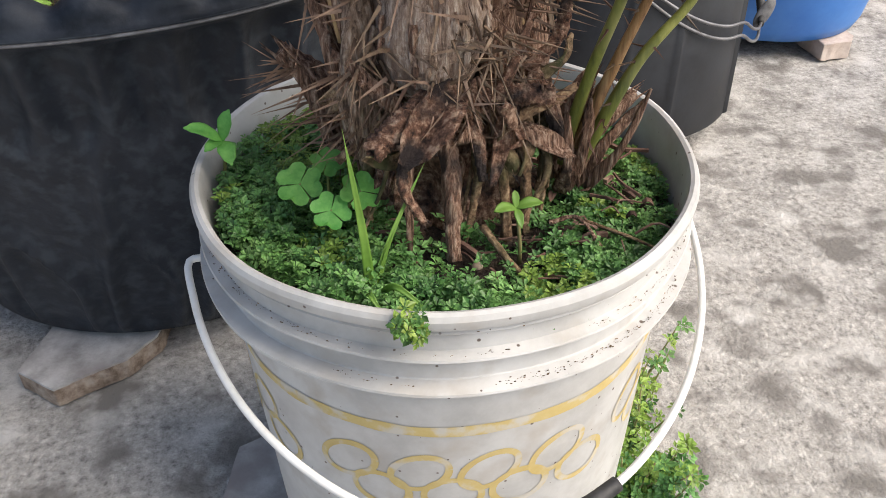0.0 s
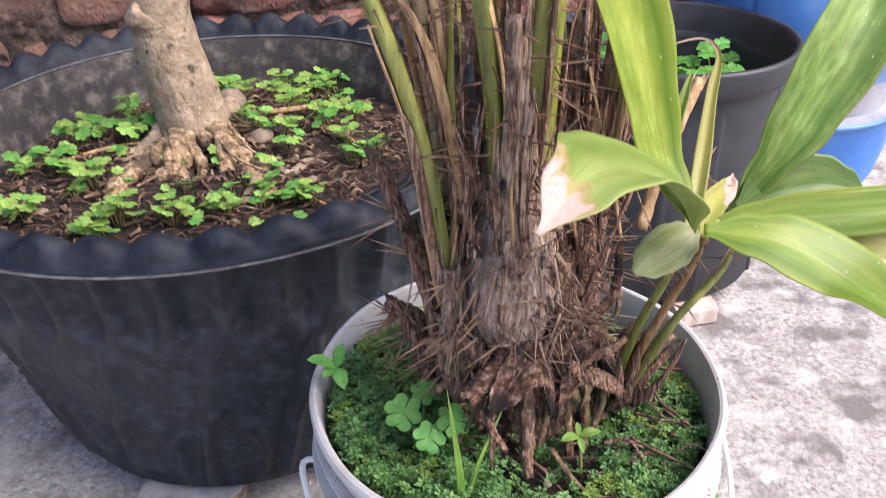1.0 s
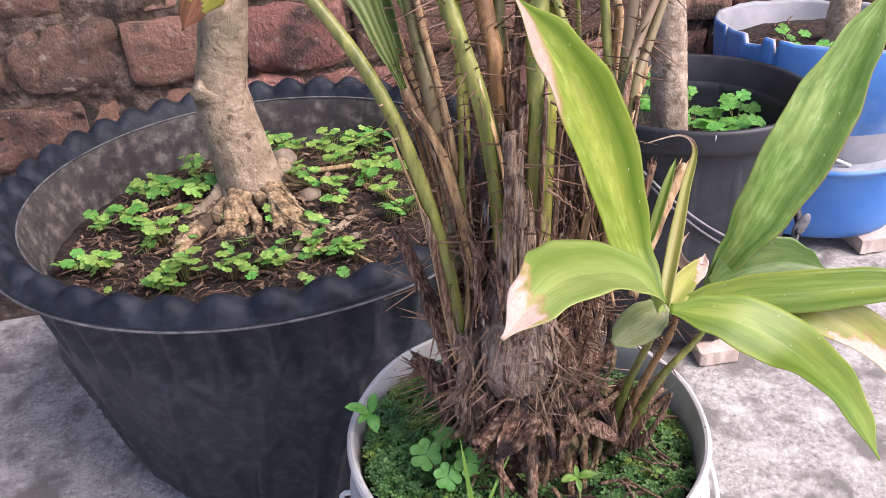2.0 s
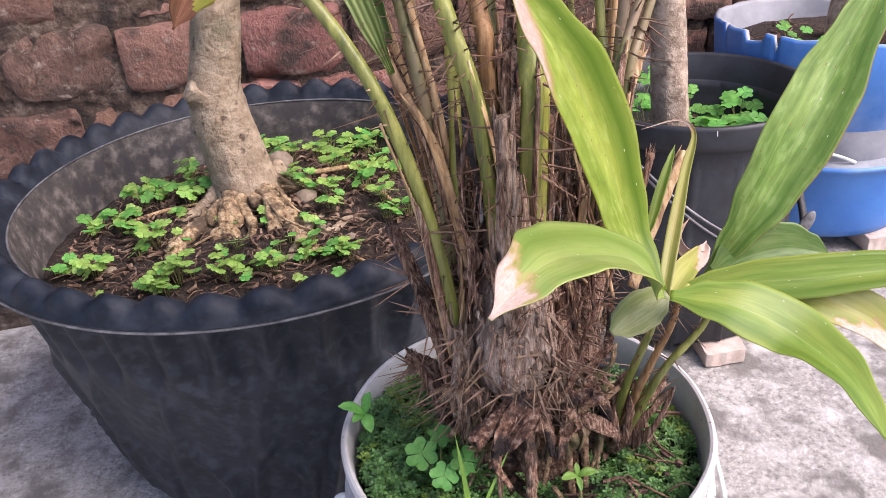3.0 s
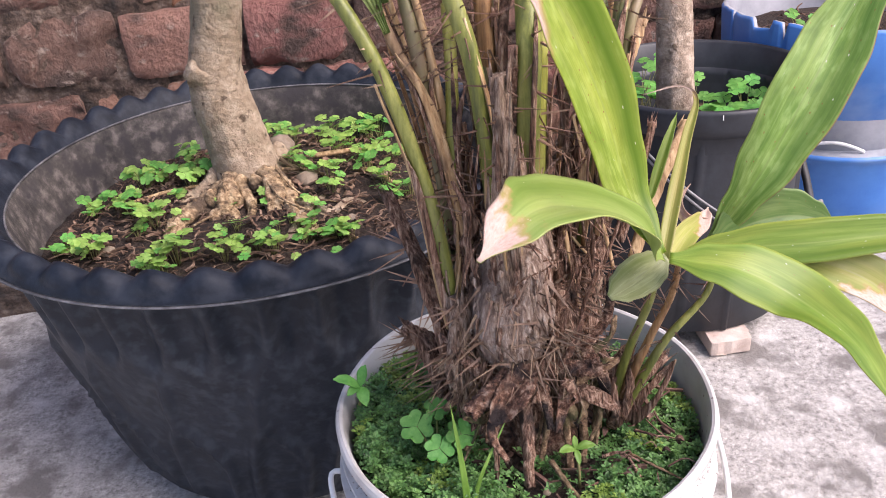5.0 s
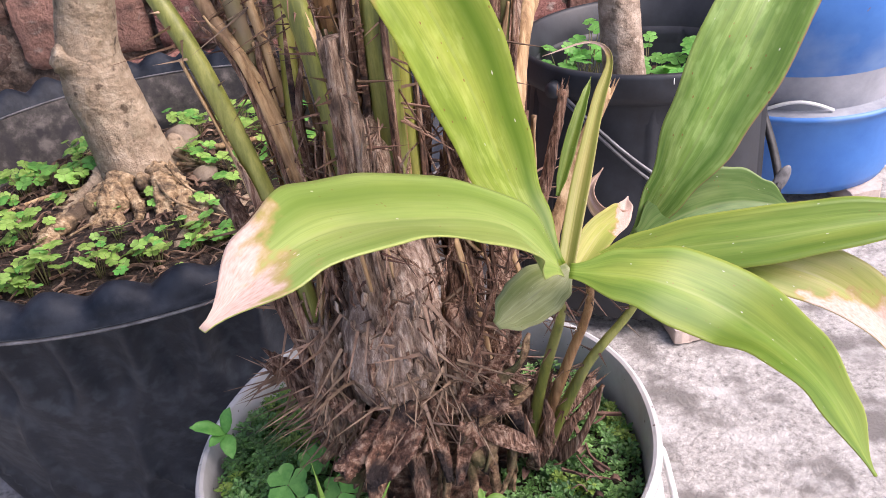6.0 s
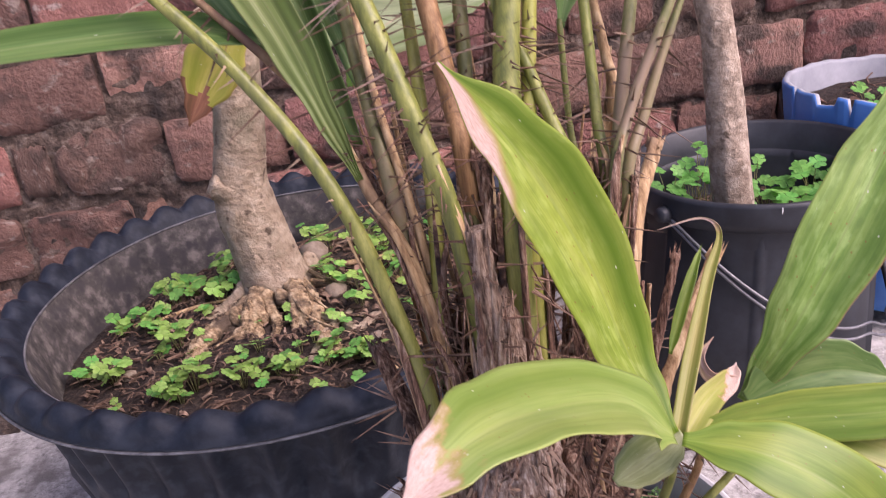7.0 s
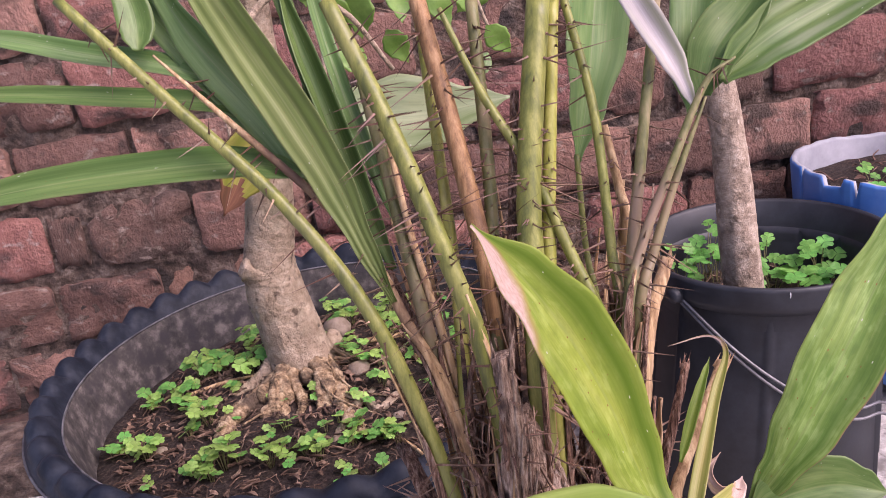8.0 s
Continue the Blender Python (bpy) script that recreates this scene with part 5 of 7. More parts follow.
def front_sheath():
    """A dead, split leaf base standing in front of the stems, set with short pale thorns."""
    rng = random.Random(5)
    line = [(-0.010, -0.032, 0.455), (-0.018, -0.036, 0.530), (-0.017, -0.036, 0.590), (-0.016, -0.033, 0.638)]
    old = part("split_sheath", ragged(line, [0.0105, 0.0100, 0.0092, 0.0080], 321), M_DRY_GREY, palm, "grey split leaf base with a torn top")
    pts = spline(line, 40)
    for k in range(16):
        a = -math.pi / 2 + rng.uniform(-1.7, 1.7)
        w = Vector((math.cos(a), math.sin(a), 0))
        i, n = rng.randrange(4, 26), rng.randrange(9, 15)
        top = pts[min(i + n, 40)] + w * 0.0095 * rng.choice((1.0, 1.05, 1.5)) + Vector((rng.uniform(-0.003, 0.003), 0, 0.010 if i + n > 36 else 0))
        part("torn_strip", blade([pts[i] + w * 0.0102, pts[i + n // 2] + w * 0.0108, top], rng.uniform(0.002, 0.0055), w, -0.5, (0.8, 1.0, 0.9, 0.6, 0.05), steps=12, across=4, thick=0.0009, wavy=0.3), rng.choice((M_DRY, M_DRY_GREY, M_TAN)), old)
    for k in range(34):
        i = rng.randrange(3, 39)
        a = -math.pi / 2 + rng.uniform(-1.8, 1.8)
        w = Vector((math.cos(a), math.sin(a), rng.uniform(-0.2, 0.5))).normalized()
        ob = new("thorn", THORN)
        ob.parent = old
        ob.matrix_basis = Matrix.Translation(pts[i] + w * 0.0085) @ w.to_track_quat("Z", "Y").to_matrix().to_4x4() @ Matrix.Diagonal((0.024, 0.024, rng.choice((0.005, 0.007, 0.012, 0.022)), 1))
        ob.matrix_parent_inverse = (palm.matrix_basis @ old.matrix_parent_inverse @ old.matrix_basis).inverted()


front_sheath()


def dry_straps():
    """Long thin straps of dried sheath standing between the green stems."""
    rng = random.Random(83)
    for k in range(26):
        x, y = rng.choice((rng.uniform(-0.062, -0.040), rng.uniform(0.045, 0.085), rng.uniform(-0.03, 0.03))), rng.uniform(0.0, 0.055)
        z0, h = rng.uniform(0.46, 0.56), rng.uniform(0.08, 0.20)
        lean = 0.55 * x / 0.08
        p = Vector((x * 0.85, y, z0))
        q = Vector((x * 0.85 + lean * h * 0.45 + rng.uniform(-0.014, 0.014), y + 0.30 * h + rng.uniform(-0.01, 0.012), z0 + h))
        m = (p + q) / 2 + Vector((rng.uniform(-0.007, 0.007), -0.008 + rng.uniform(-0.004, 0.006), 0))
        bm = blade([p, m, q], rng.uniform(0.0018, 0.0065), (rng.uniform(-0.5, 0.5), -0.9, 0.1), rng.uniform(-0.9, 0.9), (0.9, 1.0, 0.9, 0.7, rng.choice((0.05, 0.3))), steps=18, across=4, thick=0.0010, wavy=0.2)
        part("dry_strap", bm, rng.choice((M_TAN, M_TAN, M_DRY, M_ORANGE, M_DRY_GREY)), palm)


dry_straps()


J = (0.062, -0.107, 0.538)
BROAD = (0.22, 0.72, 1.0, 0.98, 0.80, 0.48, 0.04)
TAPERED = (0.14, 0.46, 0.82, 1.0, 0.96, 0.64, 0.04)
SLIM = (0.3, 0.8, 1.0, 1.0, 0.9, 0.6, 0.03)
LEAVES = [  # line, width, face, fold, outline, materials, pleats, waviness
    ([J, (0.047, -0.086, 0.575), (0.029, -0.084, 0.635), (0.004, -0.086, 0.69), (-0.030, -0.088, 0.741)], 0.050, (0.36, -0.85, 0.36), 0.18, TAPERED, [M_LEAF_A], None, 0.05),
    ([J, (0.034, -0.122, 0.572), (-0.008, -0.160, 0.606), (-0.044, -0.202, 0.630), (-0.076, -0.229, 0.624)], 0.056, (-0.1, -0.42, 0.9), 0.16, BROAD, [M_LEAF_B], None, 0.05),
    ([(0.128, -0.044, 0.503), (0.155, -0.046, 0.545), (0.188, -0.038, 0.595), (0.226, -0.018, 0.640), (0.275, 0.006, 0.700)], 0.050, (-0.30, -0.88, 0.36), 0.14, TAPERED, [M_LEAF_C], None, 0.10),
    ([(0.128, -0.050, 0.506), (0.156, -0.052, 0.517), (0.182, -0.056, 0.520), (0.210, -0.064, 0.514)], 0.040, (-0.2, -0.80, 0.55), 0.2, SLIM, [M_LEAF_DARK], None, 0.05),
    ([(0.085, -0.082, 0.518), (0.125, -0.094, 0.524), (0.165, -0.108, 0.529), (0.215, -0.122, 0.534), (0.275, -0.14, 0.532)], 0.029, (0.0, -0.62, 0.8), 0.25, SLIM, [M_LEAF, M_LEAF_DRY], None, 0.08),
    ([(0.120, -0.088, 0.520), (0.165, -0.108, 0.515), (0.202, -0.126, 0.499), (0.224, -0.146, 0.470), (0.232, -0.165, 0.425)], 0.032, (0.15, -0.65, 0.75), 0.25, SLIM, [M_LEAF_E], None, 0.12),
    ([(0.066, -0.110, 0.536), (0.098, -0.126, 0.532), (0.130, -0.146, 0.518), (0.142, -0.184, 0.511), (0.139, -0.229, 0.498)], 0.042, (0.12, -0.5, 0.86), 0.16, (0.2, 0.7, 1.0, 1.0, 0.82, 0.5, 0.03), [M_LEAF], None, 0.08),
    ([(0.070, -0.092, 0.522), (0.092, -0.058, 0.548), (0.120, -0.014, 0.572), (0.140, 0.016, 0.586), (0.132, 0.026, 0.594), (0.104, 0.028, 0.590)], 0.0100, (-0.5, -0.8, 0.2), 0.4, (0.9, 1.0, 0.72, 0.36, 0.13, 0.05), [M_LEAF_H], None, 0.05),
    ([(0.072, -0.095, 0.527), (0.052, -0.098, 0.519), (0.032, -0.101, 0.509)], 0.027, (-0.10, -0.62, 0.78), 0.1, (0.25, 0.8, 1.0, 0.95, 0.75, 0.2), [M_LEAF_G], None, 0.05),
    ([(0.074, -0.090, 0.520), (0.098, -0.066, 0.525), (0.118, -0.050, 0.525), (0.124, -0.044, 0.530)], 0.016, (-0.3, -0.8, 0.45), 0.5, (0.8, 1.0, 0.9, 0.5, 0.05), [M_LEAF_E], None, 0.1),
    ([(0.112, -0.040, 0.548), (0.104, -0.042, 0.538), (0.108, -0.046, 0.526), (0.122, -0.05, 0.522)], 0.008, (-0.6, -0.7, 0.3), 0.6, (0.05, 0.6, 1, 0.8), [M_LEAF_DRY], None, 0.1),
    ([(0.10, 0.0, 0.515), (0.118, 0.02, 0.542), (0.140, 0.045, 0.566)], 0.008, (-0.4, -0.9, 0.2), 0.5, SLIM, [M_LEAF], None, 0.05),
    # upper fronds
    ([(-0.118, 0.072, 0.737), (-0.163, 0.083, 0.749), (-0.246, 0.089, 0.753), (-0.322, 0.092, 0.751), (-0.40, 0.094, 0.742)], 0.026, (0.0, -0.72, 0.7), 0.25, SLIM, [M_LEAF_DARK], None, 0.03),
    ([(-0.112, 0.085, 0.756), (-0.166, 0.106, 0.784), (-0.241, 0.116, 0.799), (-0.316, 0.124, 0.811), (-0.39, 0.13, 0.818)], 0.016, (0.0, -0.7, 0.7), 0.25, SLIM, [M_LEAF_DARK], None, 0.03),
    ([(-0.156, 0.106, 0.792), (-0.200, 0.119, 0.814), (-0.255, 0.128, 0.829), (-0.310, 0.137, 0.846), (-0.38, 0.146, 0.862)], 0.018, (0.0, -0.7, 0.7), 0.25, SLIM, [M_LEAF_COOL], None, 0.03),
    ([(-0.114, 0.070, 0.726), (-0.140, 0.092, 0.775), (-0.177, 0.114, 0.826), (-0.205, 0.135, 0.880)], 0.028, (-0.3, -0.9, 0.2), 0.3, SLIM, [M_LEAF_COOL], None, 0.03),
    ([(-0.130, 0.086, 0.742), (-0.155, 0.106, 0.782), (-0.196, 0.128, 0.834), (-0.235, 0.15, 0.89)], 0.022, (-0.2, -0.9, 0.3), 0.3, SLIM, [M_LEAF_COOL], None, 0.03),
    ([(-0.075, 0.030, 0.655), (-0.088, 0.040, 0.695), (-0.101, 0.055, 0.735), (-0.118, 0.070, 0.774), (-0.137, 0.085, 0.812), (-0.152, 0.095, 0.842), (-0.170, 0.108, 0.880)], 0.032, (-0.25, -0.94, 0.2), 0.22, (0.15, 0.5, 0.85, 1.0, 1.0, 0.95, 0.8), [M_LEAF_OLIVE], "pleated", 0.04),
    ([(-0.072, 0.050, 0.670), (-0.090, 0.078, 0.745), (-0.106, 0.106, 0.809), (-0.125, 0.13, 0.880)], 0.020, (-0.35, -0.9, 0.2), 0.5, SLIM, [M_LEAF_DARK], None, 0.03),
    ([(-0.078, 0.060, 0.690), (-0.102, 0.093, 0.776), (-0.113, 0.112, 0.824), (-0.118, 0.128, 0.880)], 0.014, (0.5, -0.85, 0.2), 0.5, SLIM, [M_LEAF_DARK], None, 0.03),
    ([(-0.060, 0.060, 0.680), (-0.082, 0.088, 0.76), (-0.095, 0.11, 0.83), (-0.10, 0.12, 0.89)], 0.012, (0.3, -0.9, 0.2), 0.5, SLIM, [M_LEAF_COOL], None, 0.03),
    ([(-0.214, 0.106, 0.828), (-0.214, 0.120, 0.85), (-0.222, 0.135, 0.885)], 0.024, (0.2, -0.95, 0.1), 0.3, SLIM, [M_LEAF_DARK], None, 0.03),
    ([(0.128, 0.026, 0.750), (0.116, 0.036, 0.785), (0.094, 0.05, 0.83)], 0.018, (-0.1, -0.97, 0.1), 0.35, (0.1, 0.5, 0.9, 1.0, 0.9), [M_LEAF_WHITE], None, 0.08),
    ([(0.134, 0.050, 0.742), (0.141, 0.068, 0.777), (0.148, 0.080, 0.811), (0.156, 0.09, 0.85)], 0.030, (-0.1, -0.95, 0.2), 0.1, (0.2, 0.9, 1, 1, 0.9), [M_LEAF_COOL], None, 0.05),
    ([(0.138, 0.040, 0.756), (0.152, 0.050, 0.782), (0.172, 0.056, 0.802), (0.200, 0.06, 0.83)], 0.036, (-0.5, -0.75, 0.45), 0.35, SLIM, [M_LEAF_DARK], None, 0.08),
    ([(0.146, 0.034, 0.766), (0.180, 0.040, 0.785), (0.216, 0.046, 0.798), (0.262, 0.05, 0.812), (0.31, 0.05, 0.82)], 0.038, (0.1, -0.8, 0.6), 0.3, SLIM, [M_LEAF_DARK], "pleated", 0.06),
    ([(0.061, 0.068, 0.718), (0.076, 0.084, 0.765), (0.090, 0.103, 0.815), (0.10, 0.115, 0.86)], 0.048, (0.25, -0.95, 0.1), 0.25, (0.1, 0.6, 1.0, 1.0, 0.8), [M_LEAF_COOL], None, 0.05),
]
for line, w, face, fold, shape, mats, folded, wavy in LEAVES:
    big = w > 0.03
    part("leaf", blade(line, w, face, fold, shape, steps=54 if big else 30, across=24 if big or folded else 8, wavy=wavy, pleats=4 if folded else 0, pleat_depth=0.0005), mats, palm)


# ---- clover and small plants ----
def trifoliate(bm, at, r, tilt, turn, droop=0.25, steps=7):
    """Three heart-shaped leaflets round one point."""
    M = Matrix.Translation(at) @ Euler((tilt[0], tilt[1], 0)).to_matrix().to_4x4() @ Matrix.Rotation(turn, 4, "Z")
    for k in range(3):
        a = 2 * math.pi * k / 3
        R = M @ Matrix.Rotation(a, 4, "Z")
        mid = bm.verts.new(R @ Vector((0, 0, 0)))
        out = []
        for j in range(2 * steps + 1):
            t = j / steps - 1
            ang = t * 1.0
            rad = r * (0.98 - 0.20 * math.exp(-(t * 4.2) ** 2) - 0.20 * max(0, abs(t) - 0.72) / 0.28)
            out.append(bm.verts.new(R @ Vector((rad * math.cos(ang), rad * math.sin(ang) * 0.98, -droop * rad * (0.35 + abs(t) * 0.5) + 0.12 * r))))
        c = bm.verts.new(R @ Vector((r * 0.55, 0, -0.02 * r)))
        bm.faces.new((mid, out[0], c))
        for j in range(2 * steps):
            bm.faces.new((c, out[j], out[j + 1]))
        bm.faces.new((mid, c, out[-1]))


def clover_plant(at, count, spread, height, r, seed, label, mat=None, group="clover in the large black pot"):
    rng = random.Random(seed)
    p = thing("clover_plant", at, label, "clover", group)
    for k in range(count):
        a, d = 2.399 * k + rng.random(), spread * math.sqrt((k + 0.4) / count)
        q = Vector(at) + Vector((d * math.cos(a), d * math.sin(a), height * rng.uniform(0.5, 1.1)))
        bm = bmesh.new()
        trifoliate(bm, q, r * rng.uniform(0.7, 1.1), (rng.uniform(-0.35, 0.35) + 0.25, rng.uniform(-0.35, 0.35)), rng.random() * 6)
        leaf = part("leaf", bm, mat or (M_CLOVER if rng.random() < 0.35 else M_CLOVER_PALE), p, smooth=False)
        part("stalk", tube([Vector(at) + Vector((0.2 * d * math.cos(a), 0.2 * d * math.sin(a), -0.004)), (Vector(at) + q) / 2 + Vector((0, 0, 0.004)), q], [0.0007, 0.0006], 5, 5), M_STALK, p)
    return p


def clovers():
    rng = random.Random(21)
    kinds = []
    for k in range(6):
        small = k % 2
        kinds.append(clover_plant((0, 0, -3), (8, 3, 10, 5, 11, 4)[k], (0.024, 0.010, 0.030, 0.018, 0.030, 0.014)[k], (0.034, 0.018, 0.036, 0.020, 0.044, 0.022)[k], (0.0118, 0.008, 0.0124, 0.0112, 0.0128, 0.0115)[k], 40 + k,
                                  "bright green three-lobed clover plant on the dark soil"))
    used = set()
    spots = CLOVER_SPOTS
    for i, (x, y, k) in enumerate(spots):
        z = pot_soil(x, y)
        m = pose(x, y, z, rng.uniform(-8, 8), rng.uniform(-8, 8), rng.uniform(0, 360)) @ Matrix.Scale(rng.uniform(0.72, 1.05), 4)
        if k not in used:
            used.add(k)
            kinds[k].matrix_basis = m
        else:
            copy_thing(kinds[k], m)


def pot_soil(x, y):
    d = math.hypot(x - PX, y - PY) / 0.285
    return 0.318 + 0.028 * max(0, 1 - d * d) + 0.001


NEAR_CLOVER = [(-0.387, 0.535), (-0.351, 0.473), (-0.337, 0.463), (-0.358, 0.445), (-0.314, 0.530), (-0.336, 0.363), (-0.322, 0.358), (-0.305, 0.368), (-0.251, 0.354), (-0.237, 0.377), (-0.227, 0.346), (-0.212, 0.361), (-0.194, 0.351), (-0.237, 0.413), (-0.164, 0.315), (-0.163, 0.290), (-0.156, 0.391), (-0.135, 0.367), (-0.116, 0.369), (-0.106, 0.358), (-0.121, 0.305), (-0.426, 0.558), (-0.407, 0.424), (-0.460, 0.458), (-0.438, 0.452), (-0.415, 0.430), (-0.428, 0.548), (-0.392, 0.554), (-0.373, 0.512)]
FAR_CLOVER = [(-0.367, 0.599), (-0.340, 0.611), (-0.315, 0.689), (-0.304, 0.661), (-0.300, 0.570), (-0.285, 0.60), (-0.187, 0.775), (-0.158, 0.695), (-0.176, 0.715), (-0.164, 0.587), (-0.149, 0.549), (-0.098, 0.727), (-0.059, 0.726), (-0.026, 0.723), (-0.031, 0.648), (-0.120, 0.694), (-0.067, 0.587), (-0.064, 0.541), (-0.045, 0.492), (-0.117, 0.527), (-0.117, 0.477), (-0.023, 0.583), (-0.019, 0.453), (-0.049, 0.439), (-0.080, 0.66), (-0.045, 0.69), (-0.10, 0.61)]


def ring_spots():
    rng = random.Random(4)
    out = [(x, y, rng.choice((0, 3, 3, 5, 1))) for x, y in NEAR_CLOVER]
    out += [(x, y, rng.choice((0, 2, 4, 0))) for x, y in FAR_CLOVER]
    out += [(-0.24 + rng.uniform(-0.2, 0.22), 0.5 + rng.uniform(-0.16, 0.2), 1) for k in range(30)]
    return [o for o in out if math.hypot(o[0] + 0.230, o[1] - 0.555) > 0.060]


CLOVER_SPOTS = ring_spots()
clovers()

for x, y, n, h, r, s in ((0.440, 0.77, 5, 0.065, 0.017, 1), (0.375, 0.70, 5, 0.075, 0.018, 2), (0.380, 0.76, 4, 0.10, 0.017, 3), (0.505, 0.70, 5, 0.055, 0.017, 4), (0.525, 0.735, 4, 0.06, 0.017, 5), (0.545, 0.685, 5, 0.055, 0.018, 6), (0.572, 0.672, 5, 0.06, 0.018, 7), (0.590, 0.720, 5, 0.085, 0.019, 8), (0.605, 0.745, 4, 0.095, 0.018, 9), (0.42, 0.59, 3, 0.05, 0.016, 10), (0.418, 0.772, 6, 0.11, 0.016, 11), (0.436, 0.790, 6, 0.14, 0.016, 12), (0.525, 0.775, 5, 0.08, 0.015, 13)):
    clover_plant((x, y, 0.270), n, 0.036, 0.6 * h + 0.006, 0.9 * r, 300 + s, "fresh green clover plant inside the dark pot", M_CLOVER, "clover in the dark pot")
for x, y, n, s in ((0.75, 0.84, 5, 1), (0.78, 0.76, 5, 2), (0.93, 0.80, 5, 3), (0.72, 0.78, 3, 4)):
    clover_plant((x, y, 0.352), n, 0.034, 0.04, 0.0125, 330 + s, "small green clover plant in the blue drum", M_CLOVER, "clover in the blue drum")


# ---- inside the white bucket ----
def bed(x, y):
    """Height of the growth in the bucket: higher towards the front and one side."""
    return 0.328 + 0.010 * max(-1, min(1, (-x - 0.5 * y) / 0.13)) + 0.004 * noise.noise(Vector((x * 30, y * 30, 0)))


def rosette(bm, at, up, r, n, rng, layer=0):
    up = up.normalized()
    u = up.orthogonal().normalized()
    v = up.cross(u)
    off = rng.random() * 6
    for k in range(n):
        a = off + 2.4 * k
        ln = r * (0.55 + 0.5 * (k / n))
        rise = 0.55 - 0.5 * k / n
        d = (u * math.cos(a) + v * math.sin(a))
        s = up.cross(d)
        b = at + d * 0.12 * r
        m = at + d * ln * 0.6 + up * ln * rise
        t = at + d * ln + up * ln * rise * 0.8
        w = 0.26 * ln
        P = [bm.verts.new(q) for q in (b, m + s * w, t, m - s * w, m - up * w * 0.35)]
        for tri in ((0, 1, 4), (1, 2, 4), (2, 3, 4), (3, 0, 4)):
            f = bm.faces.new([P[i] for i in tri])
            f.material_index = layer


def groundcover():
    rng = random.Random(8)
    bm = bmesh.new()
    made = 0
    tries = 0
    while made < 3000 and tries < 30000:
        tries += 1
        a, d = rng.uniform(0, 6.283), 0.139 * math.sqrt(rng.random())
        x, y = d * math.cos(a), d * math.sin(a)
        deg = math.degrees(a) % 360
        if math.hypot(x - 0.005, y - 0.01) < 0.060 or (abs(x - 0.0) < 0.035 and -0.10 < y < 0.0 and rng.random() < 0.85):
            continue
        if 20 < deg < 110 and rng.random() < 0.8:
            continue
        z = bed(x, y) + rng.uniform(-0.004, 0.012)
        up = Vector((rng.uniform(-0.5, 0.5), rng.uniform(-0.5, 0.5) - 0.1, 1))
        p = Vector((BX + x, BY + y, z))
        sunny = noise.noise(Vector((x * 18, y * 18, 7))) > 0.27
        rosette(bm, p, up, rng.uniform(0.0040, 0.0074), rng.randint(6, 9), rng, 1 if sunny and rng.random() < 0.65 else 0)
        if rng.random() < 0.5:
            for q in range(2):
                rosette(bm, p - Vector((rng.uniform(-0.004, 0.004), rng.uniform(-0.004, 0.004), 0.006)), up + Vector((rng.uniform(-1, 1), rng.uniform(-1, 1), 0)), 0.0055, 5, rng, 0)
        made += 1
    tagged(part("groundcover", bm, [M_COVER, M_COVER_PALE], smooth=False), "dense low creeping green groundcover over the bucket soil", "groundcover", kind="stuff")


groundcover()


def sprig(at, tall, n, seed, label, lean=(0, 0), r=0.008, name="weed"):
    """A small leafy creeping weed: branching stems with rosettes."""
    rng = random.Random(seed)
    w = thing(name, at, label, "weed")
    leaves, stems = bmesh.new(), bmesh.new()
    for k in range(n):
        a = rng.random() * 6.283
        s = tall * rng.uniform(0.5, 1.0)
        tip = Vector(at) + Vector((lean[0] * s + 0.45 * s * math.cos(a) * rng.random(), lean[1] * s + 0.45 * s * math.sin(a) * rng.random(), s))
        mid = (Vector(at) + tip) / 2 + Vector((rng.uniform(-0.1, 0.1) * s, rng.uniform(-0.1, 0.1) * s, 0))
        line = spline([at, mid, tip], 8)
        tube([at, mid, tip], [0.0012, 0.0007], 5, 6, stems)
        for q in line[2:]:
            for _ in range(2):
                rosette(leaves, q + Vector((rng.uniform(-0.006, 0.006), rng.uniform(-0.006, 0.006), rng.uniform(-0.004, 0.004))), Vector((rng.uniform(-0.6, 0.6), rng.uniform(-0.9, 0.3), 0.8)), r * rng.uniform(0.7, 1.2), 7, rng, int(rng.random() < 0.6))
    tagged(part("stem_mass", stems, M_STALK, w), "thin branching stems", kind="stuff")
    tagged(part("foliage", leaves, [M_COVER, M_COVER_PALE], w, smooth=False), "tiny crowded green leaves", kind="stuff")
    return w


sprig((0.150, 0.000, 0.0), 0.17, 26, 3, "leafy green weed growing against the white bucket", (0.04, -0.01), 0.0085)
sprig((0.150, -0.045, 0.0), 0.10, 26, 4, "low bushy green weed at the foot of the bucket", (0.05, -0.12), 0.0095)
sprig((0.125, -0.085, 0.0), 0.07, 18, 6, "low bushy green weed in front of the bucket foot", (0.0, -0.15), 0.0095)
sprig((-0.054, -0.133, 0.344), 0.013, 4, 5, "tiny green sprig hanging over the bucket lip", (0.0, -0.35), 0.006)


def ovate_plant(name, at, leaves, label, stem_top=None, mat=None):
    """A seedling: a short stem with a few plain oval leaves (direction, length, width)."""
    p = thing(name, at, label, "seedling")
    top = Vector(stem_top or (at[0], at[1], at[2] + 0.02))
    part("stem", tube([at, (Vector(at) + top) / 2 + Vector((0.001, 0, 0)), top], [0.0013, 0.0009], 6, 6), M_STALK, p)
    for d, ln, w in leaves:
        d = Vector(d).normalized()
        part("leaf", blade([top, top + d * ln * 0.5 + Vector((0, 0, 0.12 * ln)), top + d * ln], w, (0, -0.35, 1), 0.2, (0.15, 0.8, 1.0, 0.75, 0.1), steps=12, across=6), mat or M_GRASS, p, smooth=True)
    return p


